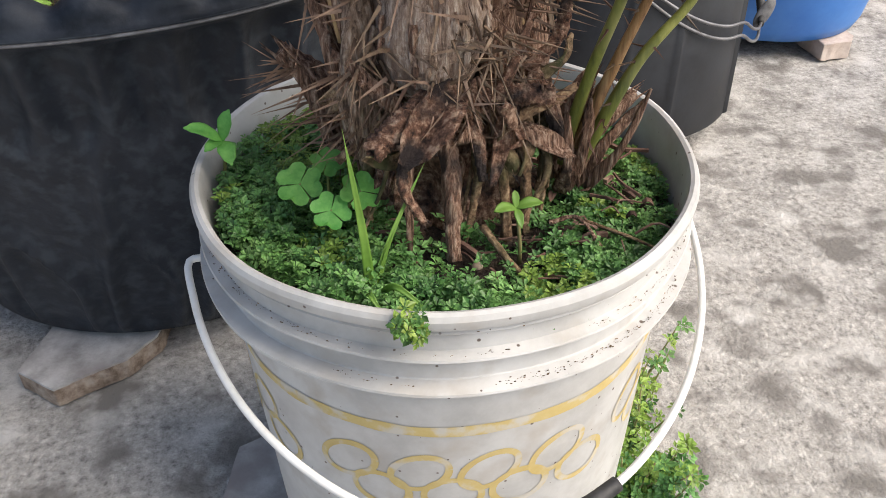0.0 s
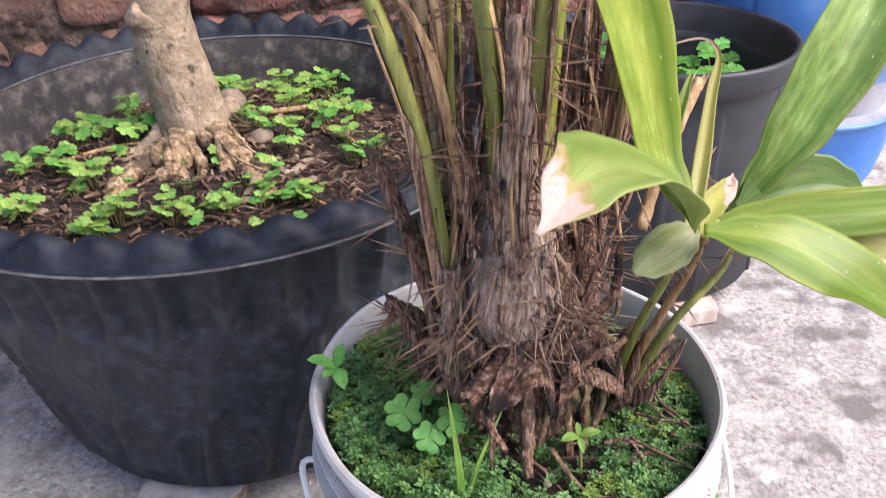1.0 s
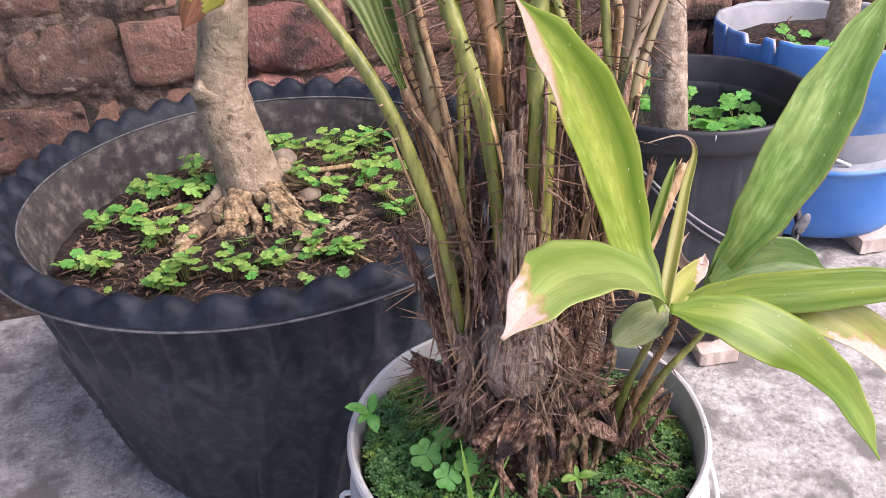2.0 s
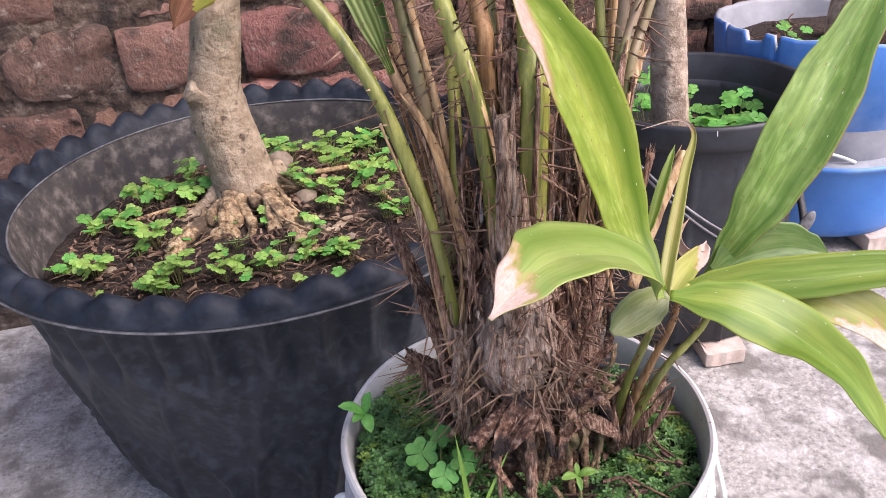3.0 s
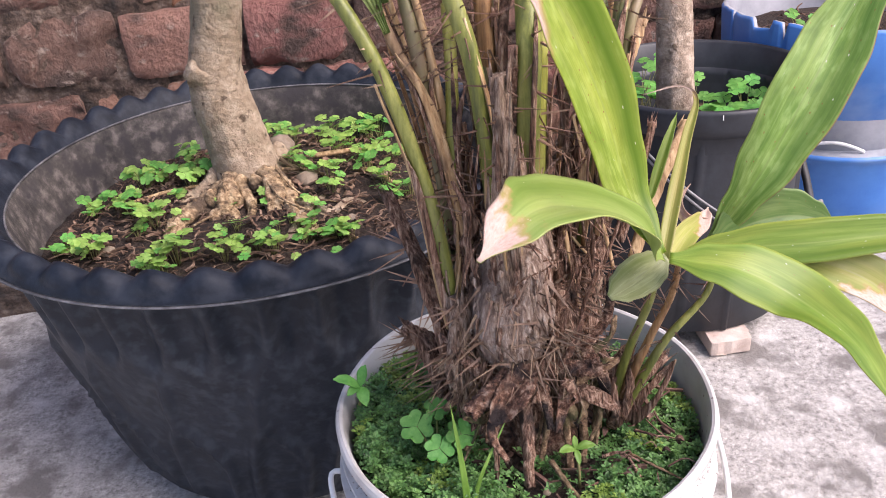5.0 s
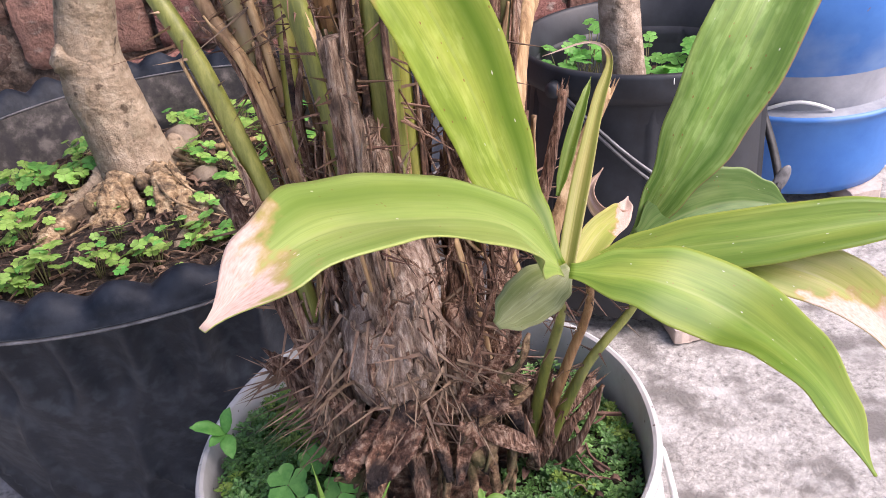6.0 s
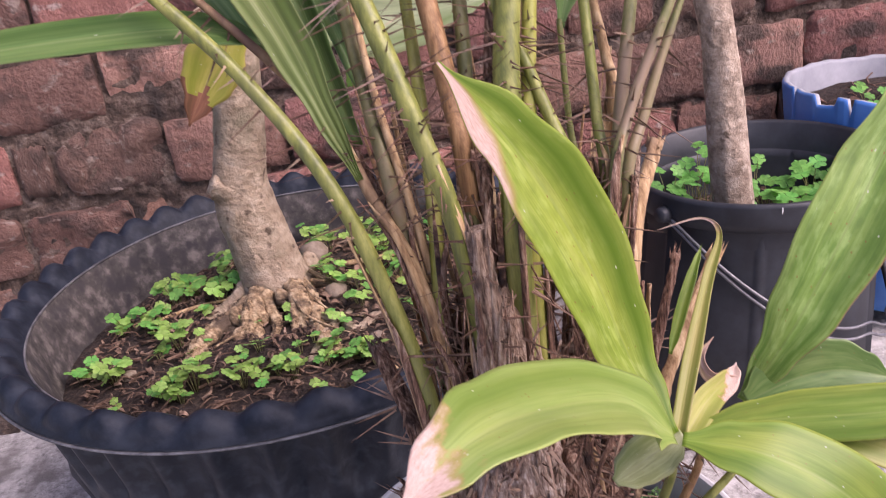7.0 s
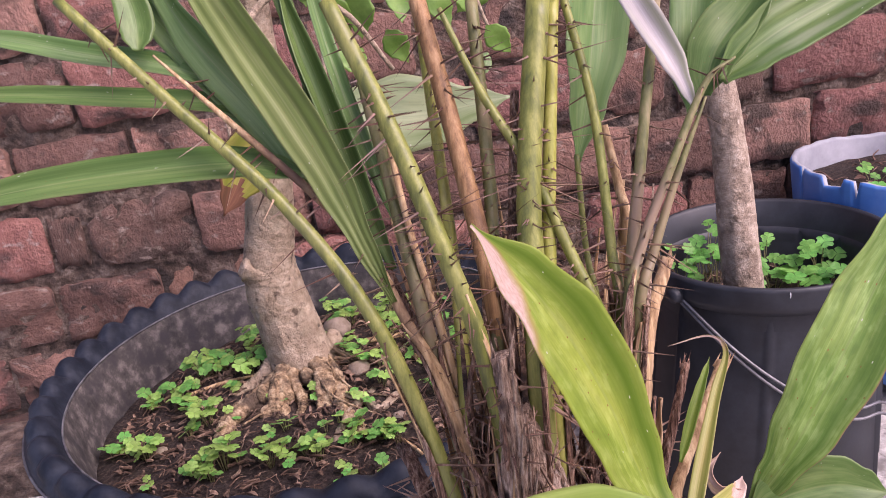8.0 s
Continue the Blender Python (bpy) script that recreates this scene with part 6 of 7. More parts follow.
ovate_plant("seedling", (0.024, -0.074, 0.325), [((-1, -0.2, 0.15), 0.014, 0.007), ((1, -0.1, 0.1), 0.015, 0.007), ((0.05, 0.5, 0.9), 0.010, 0.0045), ((0.0, -0.7, -0.5), 0.012, 0.005)], "small four-leaved seedling beside the palm roots", (0.021, -0.072, 0.362))
ovate_plant("seedling", (-0.130, 0.050, 0.335), [((-1, 0.0, 0.6), 0.024, 0.010), ((0.35, 0.2, 0.9), 0.020, 0.009), ((0.1, -0.6, -0.3), 0.018, 0.011), ((-0.7, -0.4, -0.1), 0.013, 0.008)], "bright green oval-leaved seedling at the bucket lip", (-0.126, 0.035, 0.370), M_CLOVER)

c = thing("clover_plant", (-0.075, -0.02, 0.33), "large-leaved green clover plant in the white bucket", "clover")
for q, r, tl in (((-0.089, -0.025, 0.370), 0.0138, (0.55, -0.1)), ((-0.076, -0.047, 0.364), 0.0118, (0.6, 0.1)), ((-0.058, -0.042, 0.370), 0.0125, (0.6, 0.15)), ((-0.071, -0.013, 0.374), 0.0105, (0.45, 0.0))):
    bm = bmesh.new()
    trifoliate(bm, Vector(q), r, tl, r * 900, 0.15, 9)
    part("leaf", bm, M_CLOVER, c, smooth=False)
    part("stalk", tube([(-0.075, -0.02, 0.325), ((q[0] - 0.075) / 2, (q[1] - 0.02) / 2, 0.35), q], [0.001, 0.0008], 6, 6), M_STALK, c)

g = thing("grass_tuft", (-0.063, -0.085, 0.33), "thin tuft of green grass blades in the bucket", "grass")
for line, w in (([(-0.064, -0.085, 0.33), (-0.065, -0.08, 0.37), (-0.069, -0.07, 0.425)], 0.0055), ([(-0.064, -0.085, 0.33), (-0.05, -0.075, 0.36), (-0.024, -0.055, 0.392)], 0.0035),
                ([(-0.062, -0.092, 0.335), (-0.055, -0.105, 0.352), (-0.038, -0.118, 0.338)], 0.0045), ([(-0.066, -0.09, 0.335), (-0.068, -0.105, 0.35), (-0.062, -0.118, 0.34)], 0.004), ([(-0.062, -0.085, 0.33), (-0.055, -0.08, 0.35), (-0.048, -0.078, 0.368)], 0.0025)):
    part("blade", blade(line, w, (0, -0.9, 0.4), 0.3, (0.7, 1, 0.8, 0.5, 0.02), steps=16, across=4, thick=0.0003), M_GRASS, g)


# ---- roots, litter and pebbles in the large pot ----
def flare_roots():
    R = [
        ([(-0.254, 0.545, 0.362), (-0.274, 0.505, 0.362), (-0.296, 0.472, 0.357), (-0.316, 0.448, 0.349), (-0.324, 0.424, 0.340), (-0.314, 0.404, 0.331)], [0.008, 0.010, 0.0115, 0.0105, 0.008, 0.005]),
        ([(-0.246, 0.530, 0.372), (-0.252, 0.492, 0.370), (-0.256, 0.468, 0.358), (-0.260, 0.450, 0.332)], [0.011, 0.0125, 0.0120, 0.008]),
        ([(-0.206, 0.530, 0.378), (-0.198, 0.490, 0.374), (-0.197, 0.464, 0.360), (-0.202, 0.442, 0.332)], [0.011, 0.0115, 0.0110, 0.007]),
        ([(-0.192, 0.545, 0.368), (-0.180, 0.490, 0.360), (-0.174, 0.440, 0.350), (-0.152, 0.392, 0.340), (-0.128, 0.372, 0.332)], [0.008, 0.009, 0.009, 0.007, 0.004]),
        ([(-0.130, 0.477, 0.342), (-0.160, 0.422, 0.349), (-0.175, 0.382, 0.340), (-0.178, 0.366, 0.333)], [0.006, 0.0055, 0.005, 0.0035]),
        ([(-0.067, 0.448, 0.331), (-0.095, 0.455, 0.344), (-0.122, 0.431, 0.343), (-0.140, 0.446, 0.346), (-0.172, 0.472, 0.352)], [0.003, 0.005, 0.005, 0.006, 0.007]),
        ([(-0.195, 0.560, 0.376), (-0.170, 0.560, 0.358), (-0.140, 0.555, 0.346), (-0.105, 0.535, 0.340)], [0.013, 0.009, 0.006, 0.003]),
        ([(-0.262, 0.560, 0.368), (-0.285, 0.545, 0.352), (-0.318, 0.525, 0.338)], [0.012, 0.008, 0.004]),
        ([(-0.230, 0.520, 0.372), (-0.226, 0.486, 0.366), (-0.218, 0.466, 0.352), (-0.224, 0.452, 0.336)], [0.008, 0.0085, 0.0075, 0.005]),
        ([(-0.262, 0.500, 0.362), (-0.276, 0.478, 0.352), (-0.280, 0.462, 0.336)], [0.006, 0.0065, 0.004]),
    ]
    for k, (line, radii) in enumerate(R):
        line = [(x + (0.006 if k < 4 else 0), y, z - 0.3 * max(0, z - 0.335)) for x, y, z in line]
        part("root", tube(line, radii, 20, 56, rough=0.6, seed=20 + k, rings=0.10 if k < 4 or k > 7 else 0.03), M_ROOT if k < 4 or k > 7 else M_BARK, ficus, "knobbly exposed root")
    knobs = (((-0.178, 0.590, 0.368), 0.012), ((-0.180, 0.56, 0.356), 0.011), ((-0.268, 0.482, 0.358), 0.011), ((-0.240, 0.476, 0.358), 0.011), ((-0.262, 0.458, 0.344), 0.010), ((-0.244, 0.458, 0.342), 0.009),
             ((-0.272, 0.470, 0.342), 0.008), ((-0.192, 0.478, 0.358), 0.009), ((-0.186, 0.470, 0.344), 0.008), ((-0.212, 0.500, 0.366), 0.009), ((-0.230, 0.505, 0.366), 0.010))
    for k, (p, r) in enumerate(knobs):
        bm = bmesh.new()
        bmesh.ops.create_icosphere(bm, subdivisions=3, radius=r)
        for v in bm.verts:
            v.co *= 1 + 0.30 * noise.noise(v.co * 90 + Vector((k, 0, 0)))
            v.co.z *= 1.25
            v.co += Vector(p)
        part("root_knob", bm, M_BARK if k < 2 else M_ROOT, ficus, "rounded root knob")


flare_roots()


def rootlets():
    rng = random.Random(15)
    for k in range(6):
        a = rng.uniform(-3.0, 0.5)
        r0, ln = 0.05, rng.uniform(0.04, 0.13)
        d = Vector((math.cos(a), math.sin(a), 0))
        s = Vector((-d.y, d.x, 0))
        c = Vector((-0.225, 0.53, 0))
        pts = [c + d * r0 + Vector((0, 0, rng.uniform(0.358, 0.380))), c + d * (r0 + ln * 0.4) + s * rng.uniform(-0.015, 0.015) + Vector((0, 0, rng.uniform(0.346, 0.360))), c + d * (r0 + ln) + s * rng.uniform(-0.03, 0.03)]
        pts[2].z = pot_soil(pts[2].x, pts[2].y) + 0.001
        w = rng.uniform(0.0010, 0.0022)
        part("rootlet", tube(pts, [w * 1.3, w, w * 0.6], 8, 16, rough=0.4, seed=k), M_ROOT if k % 3 else M_LITTER, ficus)


rootlets()


def litter(name, centre, radius, level, count, seed, label, size=(0.012, 0.05)):
    rng = random.Random(seed)
    bm = bmesh.new()
    for k in range(count):
        a, d = rng.random() * 6.283, radius * math.sqrt(rng.random())
        x, y = centre[0] + d * math.cos(a), centre[1] + d * math.sin(a)
        z = level(x, y) + 0.003
        ln, t = rng.uniform(*size), rng.random() * 6.283
        q = Vector((x, y, z))
        e = Vector((math.cos(t), math.sin(t), rng.uniform(-0.08, 0.2))) * ln
        bend = Vector((rng.uniform(-0.3, 0.3), rng.uniform(-0.3, 0.3), rng.uniform(0, 0.2))) * ln
        r = rng.choice((0.0006, 0.0008, 0.0012, 0.002))
        if rng.random() < 0.75:
            tube([q, q + e / 2 + bend, q + e], [r, r * 0.7], 4, 5, bm)
        else:
            blade([q, q + e * 0.25 + Vector((0, 0, 0.003)), q + e * 0.5], ln * 0.28, (rng.uniform(-0.5, 0.5), rng.uniform(-0.5, 0.5), 1), 0.3, (0.2, 1, 0.9, 0.1), steps=5, across=2, bm=bm)
    return tagged(part(name, bm, M_LITTER, smooth=False), label, "litter", kind="stuff")


litter("leaf_litter", (PX, PY), 0.258, pot_soil, 1700, 51, "dry twigs and shrivelled leaf bits on the pot soil", (0.006, 0.026))
litter("leaf_litter", (BX + 0.03, BY - 0.02), 0.095, lambda x, y: 0.334, 110, 52, "dry twigs and fibres round the palm roots", (0.006, 0.026))
litter("leaf_litter", (QX, QY), 0.14, lambda x, y: 0.268, 60, 53, "dry bits on the dark pot soil", (0.01, 0.04))
litter("leaf_litter", (DX, DY), 0.18, lambda x, y: 0.352, 60, 54, "dry bits on the blue drum soil", (0.01, 0.05))


def pebble(at, r, seed, label="small pale stone on the soil"):
    bm = bmesh.new()
    bmesh.ops.create_icosphere(bm, subdivisions=2, radius=r)
    for v in bm.verts:
        v.co = Vector((v.co.x * 1.15, v.co.y, v.co.z * 0.8)) * (1 + 0.2 * noise.noise(v.co * (1.2 / r) + Vector((seed, 0, 0))))
        v.co += Vector(at)
    tagged(part("pebble", bm, M_STONE), label, "stone")


pebble((-0.147, 0.522, 0.352), 0.013, 1)
pebble((-0.178, 0.66, 0.352), 0.019, 7)
pebble((-0.05, 0.52, 0.345), 0.009, 8)
pebble((-0.392, 0.43, 0.332), 0.009, 2)
pebble((-0.10, 0.41, 0.338), 0.008, 3)
pebble((-0.005, -0.085, 0.338), 0.0028, 4, "tiny orange-pink pebble in the bucket soil")

# a long dry stalk lying across the soil
for line, r in (([(-0.40, 0.55, 0.335), (-0.33, 0.56, 0.345), (-0.27, 0.565, 0.345)], 0.0028), ([(-0.135, 0.60, 0.352), (-0.08, 0.60, 0.352), (-0.03, 0.61, 0.348)], 0.0042), ([(-0.08, 0.55, 0.345), (-0.05, 0.52, 0.345), (-0.03, 0.47, 0.338)], 0.004), ([(-0.1, 0.36, 0.338), (-0.08, 0.32, 0.342), (-0.07, 0.29, 0.338)], 0.0022)):
    t = thing("twig", line[0], "dry brown twig lying on the pot soil", "twig", "twigs on the soil")
    part("stick", tube(line, [r, r * 0.9, r * 0.5], 8, 10, rough=0.2), M_TAN, t)

# ---- pieces on the floor ----
def tile_piece(name, outline, z0, z1, mat, label, category):
    """A broken piece lying flat; a tile shard has a glazed face over a rough clay body."""
    glazed = name == "tile_shard"
    cx, cy = sum(p[0] for p in outline) / len(outline), sum(p[1] for p in outline) / len(outline)
    ob = thing(name, (cx, cy, z0), label, category)

    def rough_slab(pts, a, b, bevel, amount):
        fine = []
        for p, q in zip(pts, pts[1:] + pts[:1]):
            for k in range(6):
                u = k / 6
                x, y = p[0] + (q[0] - p[0]) * u, p[1] + (q[1] - p[1]) * u
                s = 1 + amount * noise.noise(Vector((x * 90, y * 90, 1)))
                fine.append((cx + (x - cx) * s, cy + (y - cy) * s))
        return slab(bmesh.new(), fine, a, b, bevel)
    if glazed:
        part("clay_body", rough_slab(outline, z0, z1 - 0.003, 0.001, 0.05), M_CLAY, ob, "rough brown clay body")
        part("glazed_face", rough_slab(outline, z1 - 0.003, z1, 0.0008, 0.02), mat, ob, "worn grey glazed face", smooth=False)
    else:
        part("block", rough_slab(outline, z0, z1, 0.002, 0.07), mat, ob, smooth=False)
    return ob


tile_piece("tile_shard", [(-0.366, 0.258), (-0.330, 0.222), (-0.295, 0.236), (-0.262, 0.245), (-0.232, 0.272), (-0.215, 0.33), (-0.19, 0.43), (-0.30, 0.43), (-0.325, 0.34)], 0.004, 0.028, M_TILE, "broken grey floor tile under the large black pot", "tile")
tile_piece("tile_shard", [(-0.200, 0.02), (-0.175, -0.12), (0.0, -0.16), (0.10, -0.09), (0.12, 0.09), (-0.02, 0.145), (-0.165, 0.11)], 0.003, 0.016, M_TILE, "broken grey tile under the white bucket", "tile")
tile_piece("brick_piece", [(0.418, 0.462), (0.415, 0.440), (0.478, 0.437), (0.486, 0.46), (0.48, 0.58), (0.43, 0.58)], 0.002, 0.026, M_PALE_BRICK, "pale brick piece propping the dark pot", "brick")
tile_piece("brick_piece", [(0.855, 0.672), (0.905, 0.668), (0.925, 0.69), (0.92, 0.78), (0.86, 0.77)], 0.002, 0.031, M_PALE_BRICK, "pinkish brick piece propping the blue drum", "brick")
tile_piece("brick_piece", [(0.70, 0.90), (0.76, 0.87), (0.80, 0.93), (0.74, 0.97)], 0.002, 0.031, M_PALE_BRICK, "pinkish brick piece at the back of the blue drum", "brick")
tile_piece("brick_piece", [(0.42, 0.75), (0.50, 0.74), (0.52, 0.79), (0.44, 0.80)], 0.002, 0.026, M_PALE_BRICK, "pale brick piece at the back of the dark pot", "brick")
tile_piece("tile_shard", [(-0.30, 0.60), (-0.18, 0.58), (-0.12, 0.66), (-0.25, 0.72)], 0.004, 0.028, M_TILE, "broken grey tile at the back of the large pot", "tile")


# ---- wire handles ----
def bail(z, drop, skew, parent):
    """A wire handle fallen to the front of the smaller pot, sagging lower at one end; returns its line."""
    a, d = math.radians(205), math.radians(295)
    ux, f = Vector((math.cos(a), math.sin(a), 0)), Vector((math.cos(d), math.sin(d), 0))
    pts = []
    for k in range(21):
        t = math.pi * k / 20
        fall = drop * math.sin(t) ** 1.2 + skew * math.sin(t) * max(0.0, 1 - k / 10)
        pts.append(Vector((QX, QY, z)) - ux * (math.cos(t) * 0.186) + f * (math.sin(t) * 0.194) - Vector((0, 0, fall)))
    part("wire_handle", tube(pts, [0.0022, 0.0022], 8, 60), M_GREY_WIRE, parent, "thin grey wire handle hanging down the side")
    return pts


pot2 = [o for o in scene.objects if o.name == "plant_pot"][0]
M_GREY_WIRE = material("grey_wire", [(0.14, 0.14, 0.15), (0.24, 0.24, 0.25)], 60, 4, 0.4, 0.1, 0.05, 200, 0.0005, metal=0.5)
line = bail(0.345, 0.170, 0.20, pot2)
bail(0.339, 0.182, 0.20, pot2)
grip = part("grip", tube(line[2:8], [0.006, 0.0085, 0.009, 0.009, 0.0085, 0.006], 14, 40, flat=0.7), M_RUBBER, pot2, "black moulded hand grip")
pad = line[6] + Vector((-0.004, -0.012, 0.004))
bm = bmesh.new()
bmesh.ops.create_uvsphere(bm, u_segments=20, v_segments=10, radius=1.0)
bmesh.ops.transform(bm, matrix=Matrix.Translation(pad) @ Matrix.Rotation(0.5, 4, "Y") @ Matrix.Diagonal((0.012, 0.005, 0.024, 1)), verts=bm.verts)
part("grip_pad", bm, M_SCUFF, grip, "worn grey pad of the grip")
for s in (205, 25):
    a = math.radians(s)
    p = Vector((QX + 0.186 * math.cos(a), QY + 0.186 * math.sin(a), 0.345))
    part("handle_lug", tube([p, p + Vector((math.cos(a), math.sin(a), 0)) * 0.012], [0.013, 0.010], 12, 3), M_GREY_POT, pot2)
mark = [Vector((QX + 0.1868 * math.cos(math.radians(254)), QY + 0.1868 * math.sin(math.radians(254)), z)) for z in (0.362, 0.366, 0.370)]
part("scuff_mark", tube(mark, [0.0009, 0.0014, 0.0009], 8, 8, flat=0.6), M_WIRE_WHITE, pot2, "small pale scuff on the rim")

drum = [o for o in scene.objects if o.name == "drum_planter"][0]
pts = []
for k in range(13):
    t = math.pi * k / 12
    a = math.radians(222 + 34 * k / 12)
    pts.append(Vector((DX + 0.176 * math.cos(a), DY + 0.176 * math.sin(a), 0.188 + 0.016 * math.sin(t))))
part("wire_handle", tube(pts, [0.003, 0.003], 8, 36), M_WIRE_WHITE, drum, "white coated wire loop")


# ---- footing of the wall ----
def footing():
    bm = bmesh.new()
    rng = random.Random(3)
    x = -1.58
    while x < -0.45:
        ln = rng.uniform(0.16, 0.24)
        o = [(x, 0.900 + rng.uniform(-0.02, 0.02)), (x + ln - 0.012, 0.90 + rng.uniform(-0.02, 0.02)), (x + ln - 0.012, 1.10), (x, 1.10)]
        slab(bm, o, -0.01, 0.075 + rng.uniform(-0.012, 0.012))
        x += ln
    bmesh.ops.subdivide_edges(bm, edges=bm.edges[:], cuts=3, use_grid_fill=True)
    for v in bm.verts:
        v.co += Vector((noise.noise(v.co * 18), noise.noise(v.co * 18 + Vector((9, 0, 0))), noise.noise(v.co * 18 + Vector((0, 9, 0))))) * 0.010
    return tagged(part("wall_footing", bm, M_MORTAR, smooth=False), "rough mortared footing along the wall", "footing", kind="structure")


footing()

# ---- foliage behind the palm ----
def oval_leaf(parent, base, tip, w, face, mat, sag=0.0, name="leaf", dry=None):
    mid = (Vector(base) + Vector(tip)) / 2 + Vector((0, 0, sag))
    return part(name, blade([base, mid, tip], w, face, 0.12, (0.12, 0.75, 1.0, 0.85, 0.45, 0.03), steps=26, across=10, dry=dry), mat, parent)


def branch(line, r, seed):
    return part("branch", tube(line, [r, r * 0.6], 8, 14, rough=0.1, seed=seed), M_BARK, ficus)


branch([(-0.205, 0.53, 0.80), (-0.16, 0.55, 0.83), (-0.09, 0.58, 0.80), (-0.04, 0.59, 0.72)], 0.005, 1)
branch([(-0.205, 0.53, 0.86), (-0.10, 0.56, 0.90), (0.04, 0.60, 0.86), (0.09, 0.60, 0.74)], 0.004, 2)
branch([(-0.215, 0.53, 0.72), (-0.235, 0.51, 0.71), (-0.24, 0.50, 0.685)], 0.003, 3)
branch([(-0.12, 0.57, 0.82), (-0.12, 0.52, 0.74), (-0.13, 0.50, 0.70)], 0.003, 4)
oval_leaf(ficus, (-0.132, 0.50, 0.695), (0.09, 0.50, 0.682), 0.095, (0.1, -0.85, 0.5), M_LEAF_SAGE, -0.01)
oval_leaf(ficus, (-0.190, 0.49, 0.705), (-0.264, 0.485, 0.598), 0.066, (0.2, -0.95, 0.1), [M_LEAF_YELLOW, M_LEAF_BROWN], 0.0, dry=lambda u, x: u + 0.22 * noise.noise(Vector((u * 5, x * 3, 0))) > 0.72)
rngf = random.Random(77)
for x, z, s in ((-0.099, 0.735, 0.05), (-0.069, 0.79, 0.06), (-0.02, 0.80, 0.055), (-0.11, 0.79, 0.05), (-0.066, 0.675, 0.045), (-0.060, 0.60, 0.04), (0.095, 0.785, 0.06), (0.08, 0.735, 0.045), (0.055, 0.80, 0.05), (0.085, 0.70, 0.035), (-0.04, 0.74, 0.05), (0.02, 0.78, 0.05), (-0.13, 0.84, 0.06), (0.12, 0.83, 0.06), (-0.05, 0.86, 0.06), (0.04, 0.86, 0.06)):
    a = rngf.uniform(-0.9, 0.9)
    b = Vector((x, 0.60 + rngf.uniform(-0.03, 0.03), z + s * 0.5))
    oval_leaf(ficus, b, b + Vector((math.sin(a) * s, rngf.uniform(-0.02, 0.02), -math.cos(a) * s)), s * 0.72, (rngf.uniform(-0.4, 0.4), -0.9, 0.35), M_GRASS if rngf.random() < 0.8 else M_LEAF_COOL)


# ---- dirt caught on the ribs of the bucket ----
def rib_dirt():
    rng = random.Random(19)
    bm = bmesh.new()
    for z, r, n in ((0.3060, 0.1500, 700), (0.3271, 0.1490, 420), (0.3420, 0.1486, 80)):
        for k in range(n):
            a = rng.uniform(3.0, 6.5)
            if noise.noise(Vector((a * 3, z * 50, 0))) < -0.12:
                continue
            s = rng.choice((0.0002, 0.0002, 0.0003, 0.0005))
            q = Vector((BX + (r + rng.uniform(-0.0022, 0.0022)) * math.cos(a), BY + (r + rng.uniform(-0.0022, 0.0022)) * math.sin(a), z + rng.uniform(-0.0004, 0.0006)))
            M = Matrix.Translation(q) @ Euler((0, 0, a)).to_matrix().to_4x4() @ Matrix.Diagonal((0.8, 1.6, 0.35, 1))
            bmesh.ops.create_icosphere(bm, subdivisions=1, radius=s, matrix=M)
    return tagged(part("dirt_crumbs", bm, M_LITTER), "brown dirt crumbs caught on the bucket ribs", "dirt", kind="stuff")


rib_dirt()


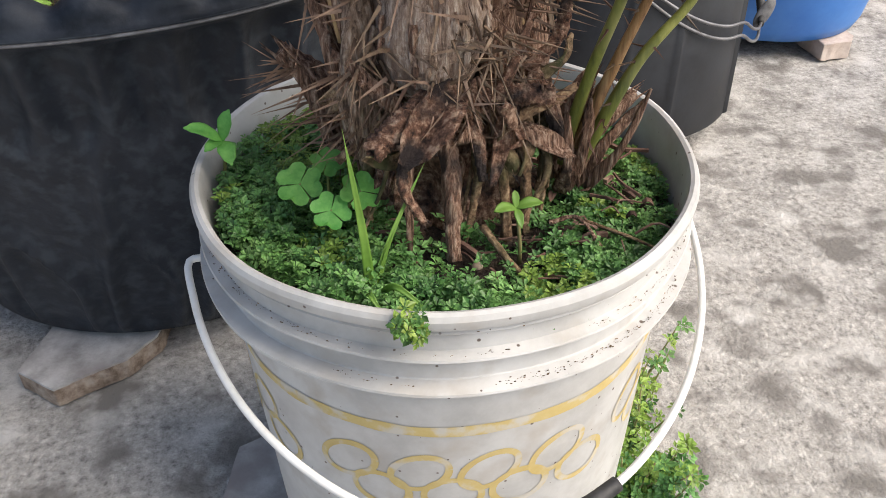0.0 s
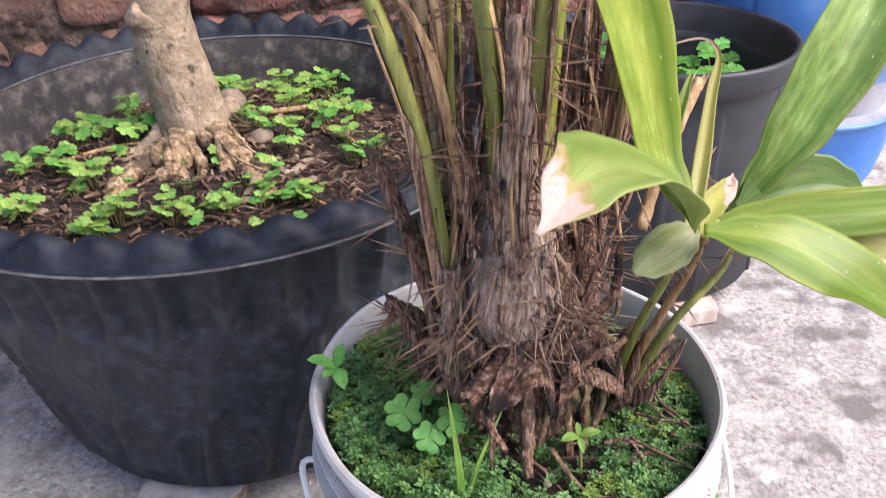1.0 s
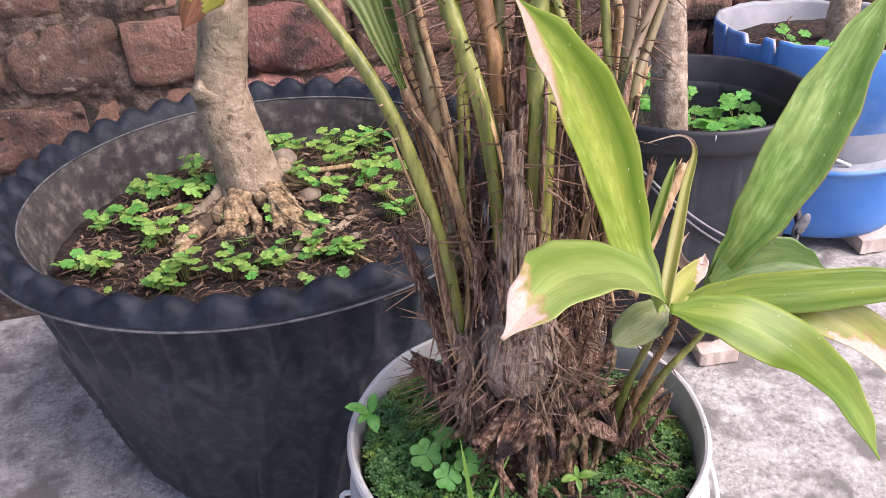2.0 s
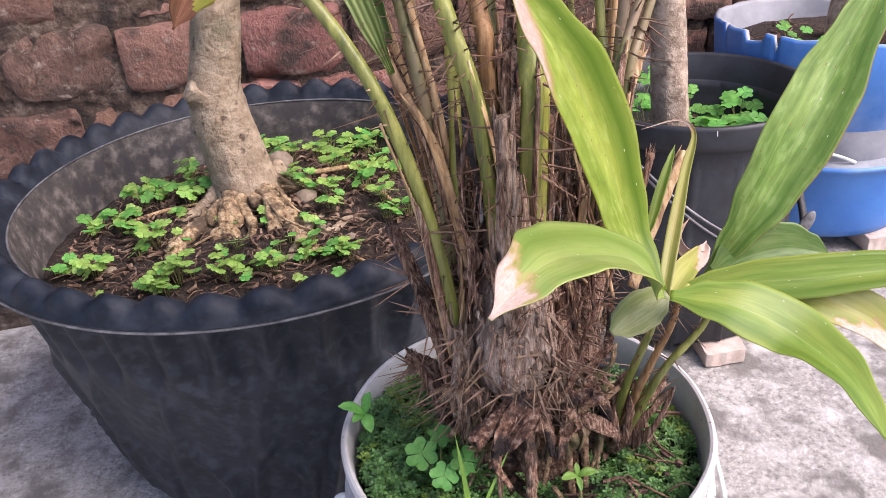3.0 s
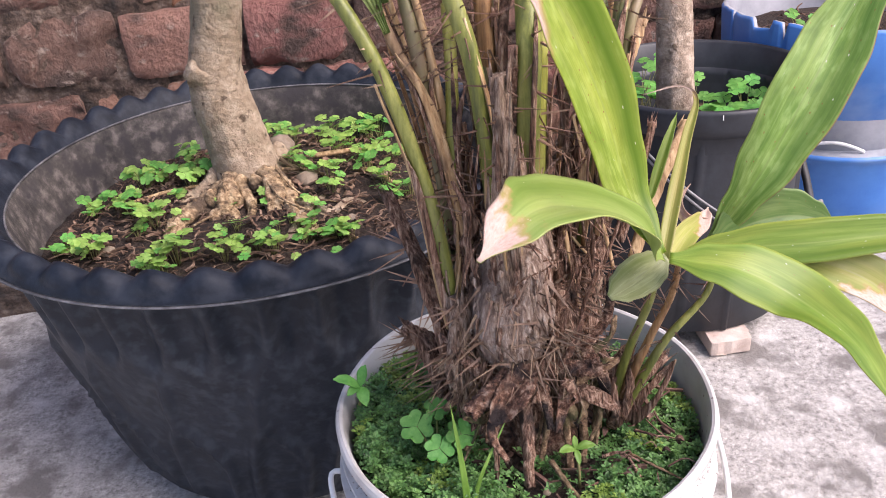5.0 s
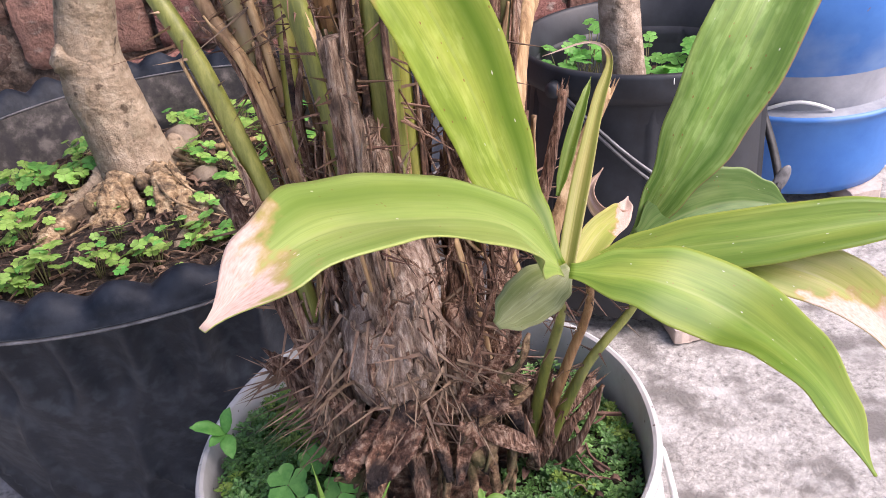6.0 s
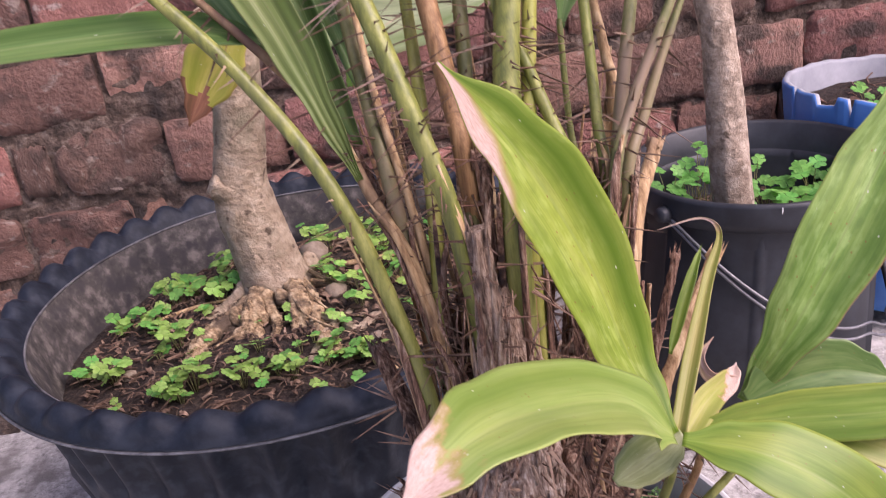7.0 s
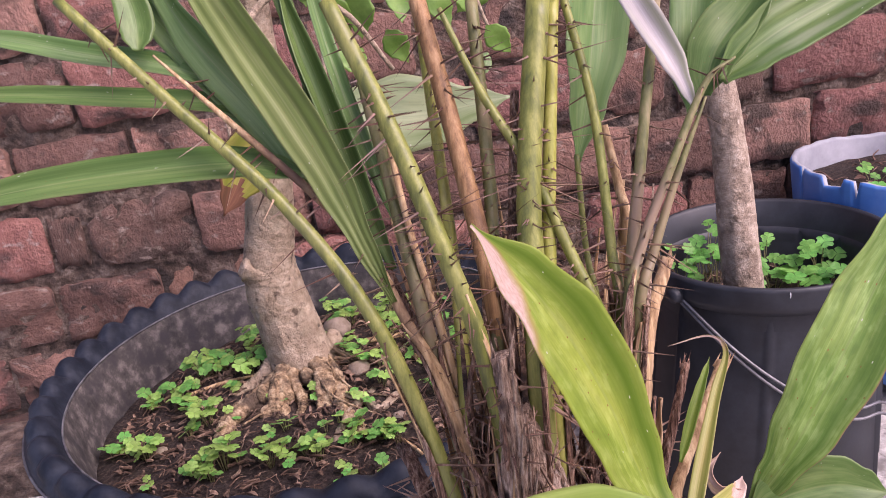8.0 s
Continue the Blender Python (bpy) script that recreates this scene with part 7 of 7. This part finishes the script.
# ---- bricks of the wall ----
def brick_mesh(k):
    """A hand-made brick, about 1 x 1 x 1 before scaling: worn corners, an uneven face."""
    rng = random.Random(100 + k)
    bm = bmesh.new()
    nx, nz = 10, 6
    broken = rng.random() < 0.45
    front, back = [], []
    for j in range(nz + 1):
        row = []
        for i in range(nx + 1):
            x, z = i / nx - 0.5, j / nz - 0.5
            edge = max(abs(x) * 2, abs(z) * 2)
            y = -0.5 + 0.10 * noise.noise(Vector((x * 5, z * 3, k * 7))) + 0.04 * rng.random()
            if edge > 0.99:
                y += 0.08 + 0.14 * rng.random()
            if broken and noise.noise(Vector((x * 3.2, z * 2.0, k * 3 + 0.5))) > 0.10:      # spalled away in flakes
                y += 0.22 + 0.12 * rng.random()
            wx = 0.022 * noise.noise(Vector((z * 4, k * 5 + (x > 0), 2))) * abs(x) * 2
            wz = 0.07 * noise.noise(Vector((x * 4, k * 5 + (z > 0), 9))) * abs(z) * 2
            c = 0.025 * rng.random() if abs(x) > 0.49 and abs(z) > 0.49 else 0.0
            row.append(bm.verts.new((x * (1 - 2 * c) + wx + 0.006 * rng.uniform(-1, 1), y, z * (1 - 4 * c) + wz + 0.016 * rng.uniform(-1, 1))))
        front.append(row)
    for j in range(nz):
        for i in range(nx):
            bm.faces.new((front[j][i], front[j][i + 1], front[j + 1][i + 1], front[j + 1][i]))
    loop = [front[0][i] for i in range(nx + 1)] + [front[j][nx] for j in range(1, nz + 1)] + [front[nz][i] for i in range(nx - 1, -1, -1)] + [front[j][0] for j in range(nz - 1, 0, -1)]
    deep = [bm.verts.new((v.co.x, 0.5, v.co.z)) for v in loop]
    for i in range(len(loop)):
        j = (i + 1) % len(loop)
        bm.faces.new((loop[i], deep[i], deep[j], loop[j]))
    bmesh.ops.recalc_face_normals(bm, faces=bm.faces[:])
    me = bpy.data.meshes.new("brick")
    bm.to_mesh(me)
    bm.free()
    me.materials.append(M_BRICK)
    for p in me.polygons:
        p.use_smooth = p.normal.y < -0.2
    return me


# upright joints of the courses where the wall shows best
JOINTS = {
    2: (-0.74, -0.528, -0.325, -0.115, 0.095, 0.30, 0.51, 0.715, 0.92),
    3: (-0.92, -0.718, -0.645, -0.440, -0.228, -0.022, 0.185, 0.405, 0.612, 0.760, 0.975),
    4: (-0.735, -0.525, -0.318, -0.11, 0.10, 0.31, 0.49, 0.683, 0.91),
    5: (-0.81, -0.602, -0.395, -0.19, 0.02, 0.225, 0.43, 0.60, 0.81, 1.01),
}


def lay_bricks():
    meshes = [brick_mesh(k) for k in range(24)]
    rng = random.Random(5)
    pitch, first = 0.137, -0.060
    for row in range(13):
        z0 = first + pitch * row
        known = JOINTS.get(row, ())
        x, cuts = -1.75 + (0.032 if row % 2 else 0.105), []
        while x < 1.95:
            if known and known[0] - 0.26 < x < known[-1]:
                cuts += known
                x = known[-1]
            else:
                cuts.append(x)
            x += rng.uniform(0.195, 0.22)
        for a, b in zip(cuts, cuts[1:]):
            gap = rng.choice((0.005, 0.008, 0.012, 0.018))
            h = pitch - rng.uniform(0.010, 0.026)
            if b - a < 0.09:
                h *= 0.8
            ob = new("brick", rng.choice(meshes))
            ob.parent = wall
            ob.matrix_basis = pose((a + b) / 2, WALL_Y + 0.020 + rng.uniform(-0.008, 0.009), z0 + pitch / 2 + rng.uniform(-0.005, 0.005), rng.uniform(-1.5, 1.5), rng.uniform(-1.6, 1.6), rng.uniform(-2, 2)) @ Matrix.Diagonal((b - a - gap, 0.05, h, 1))


lay_bricks()
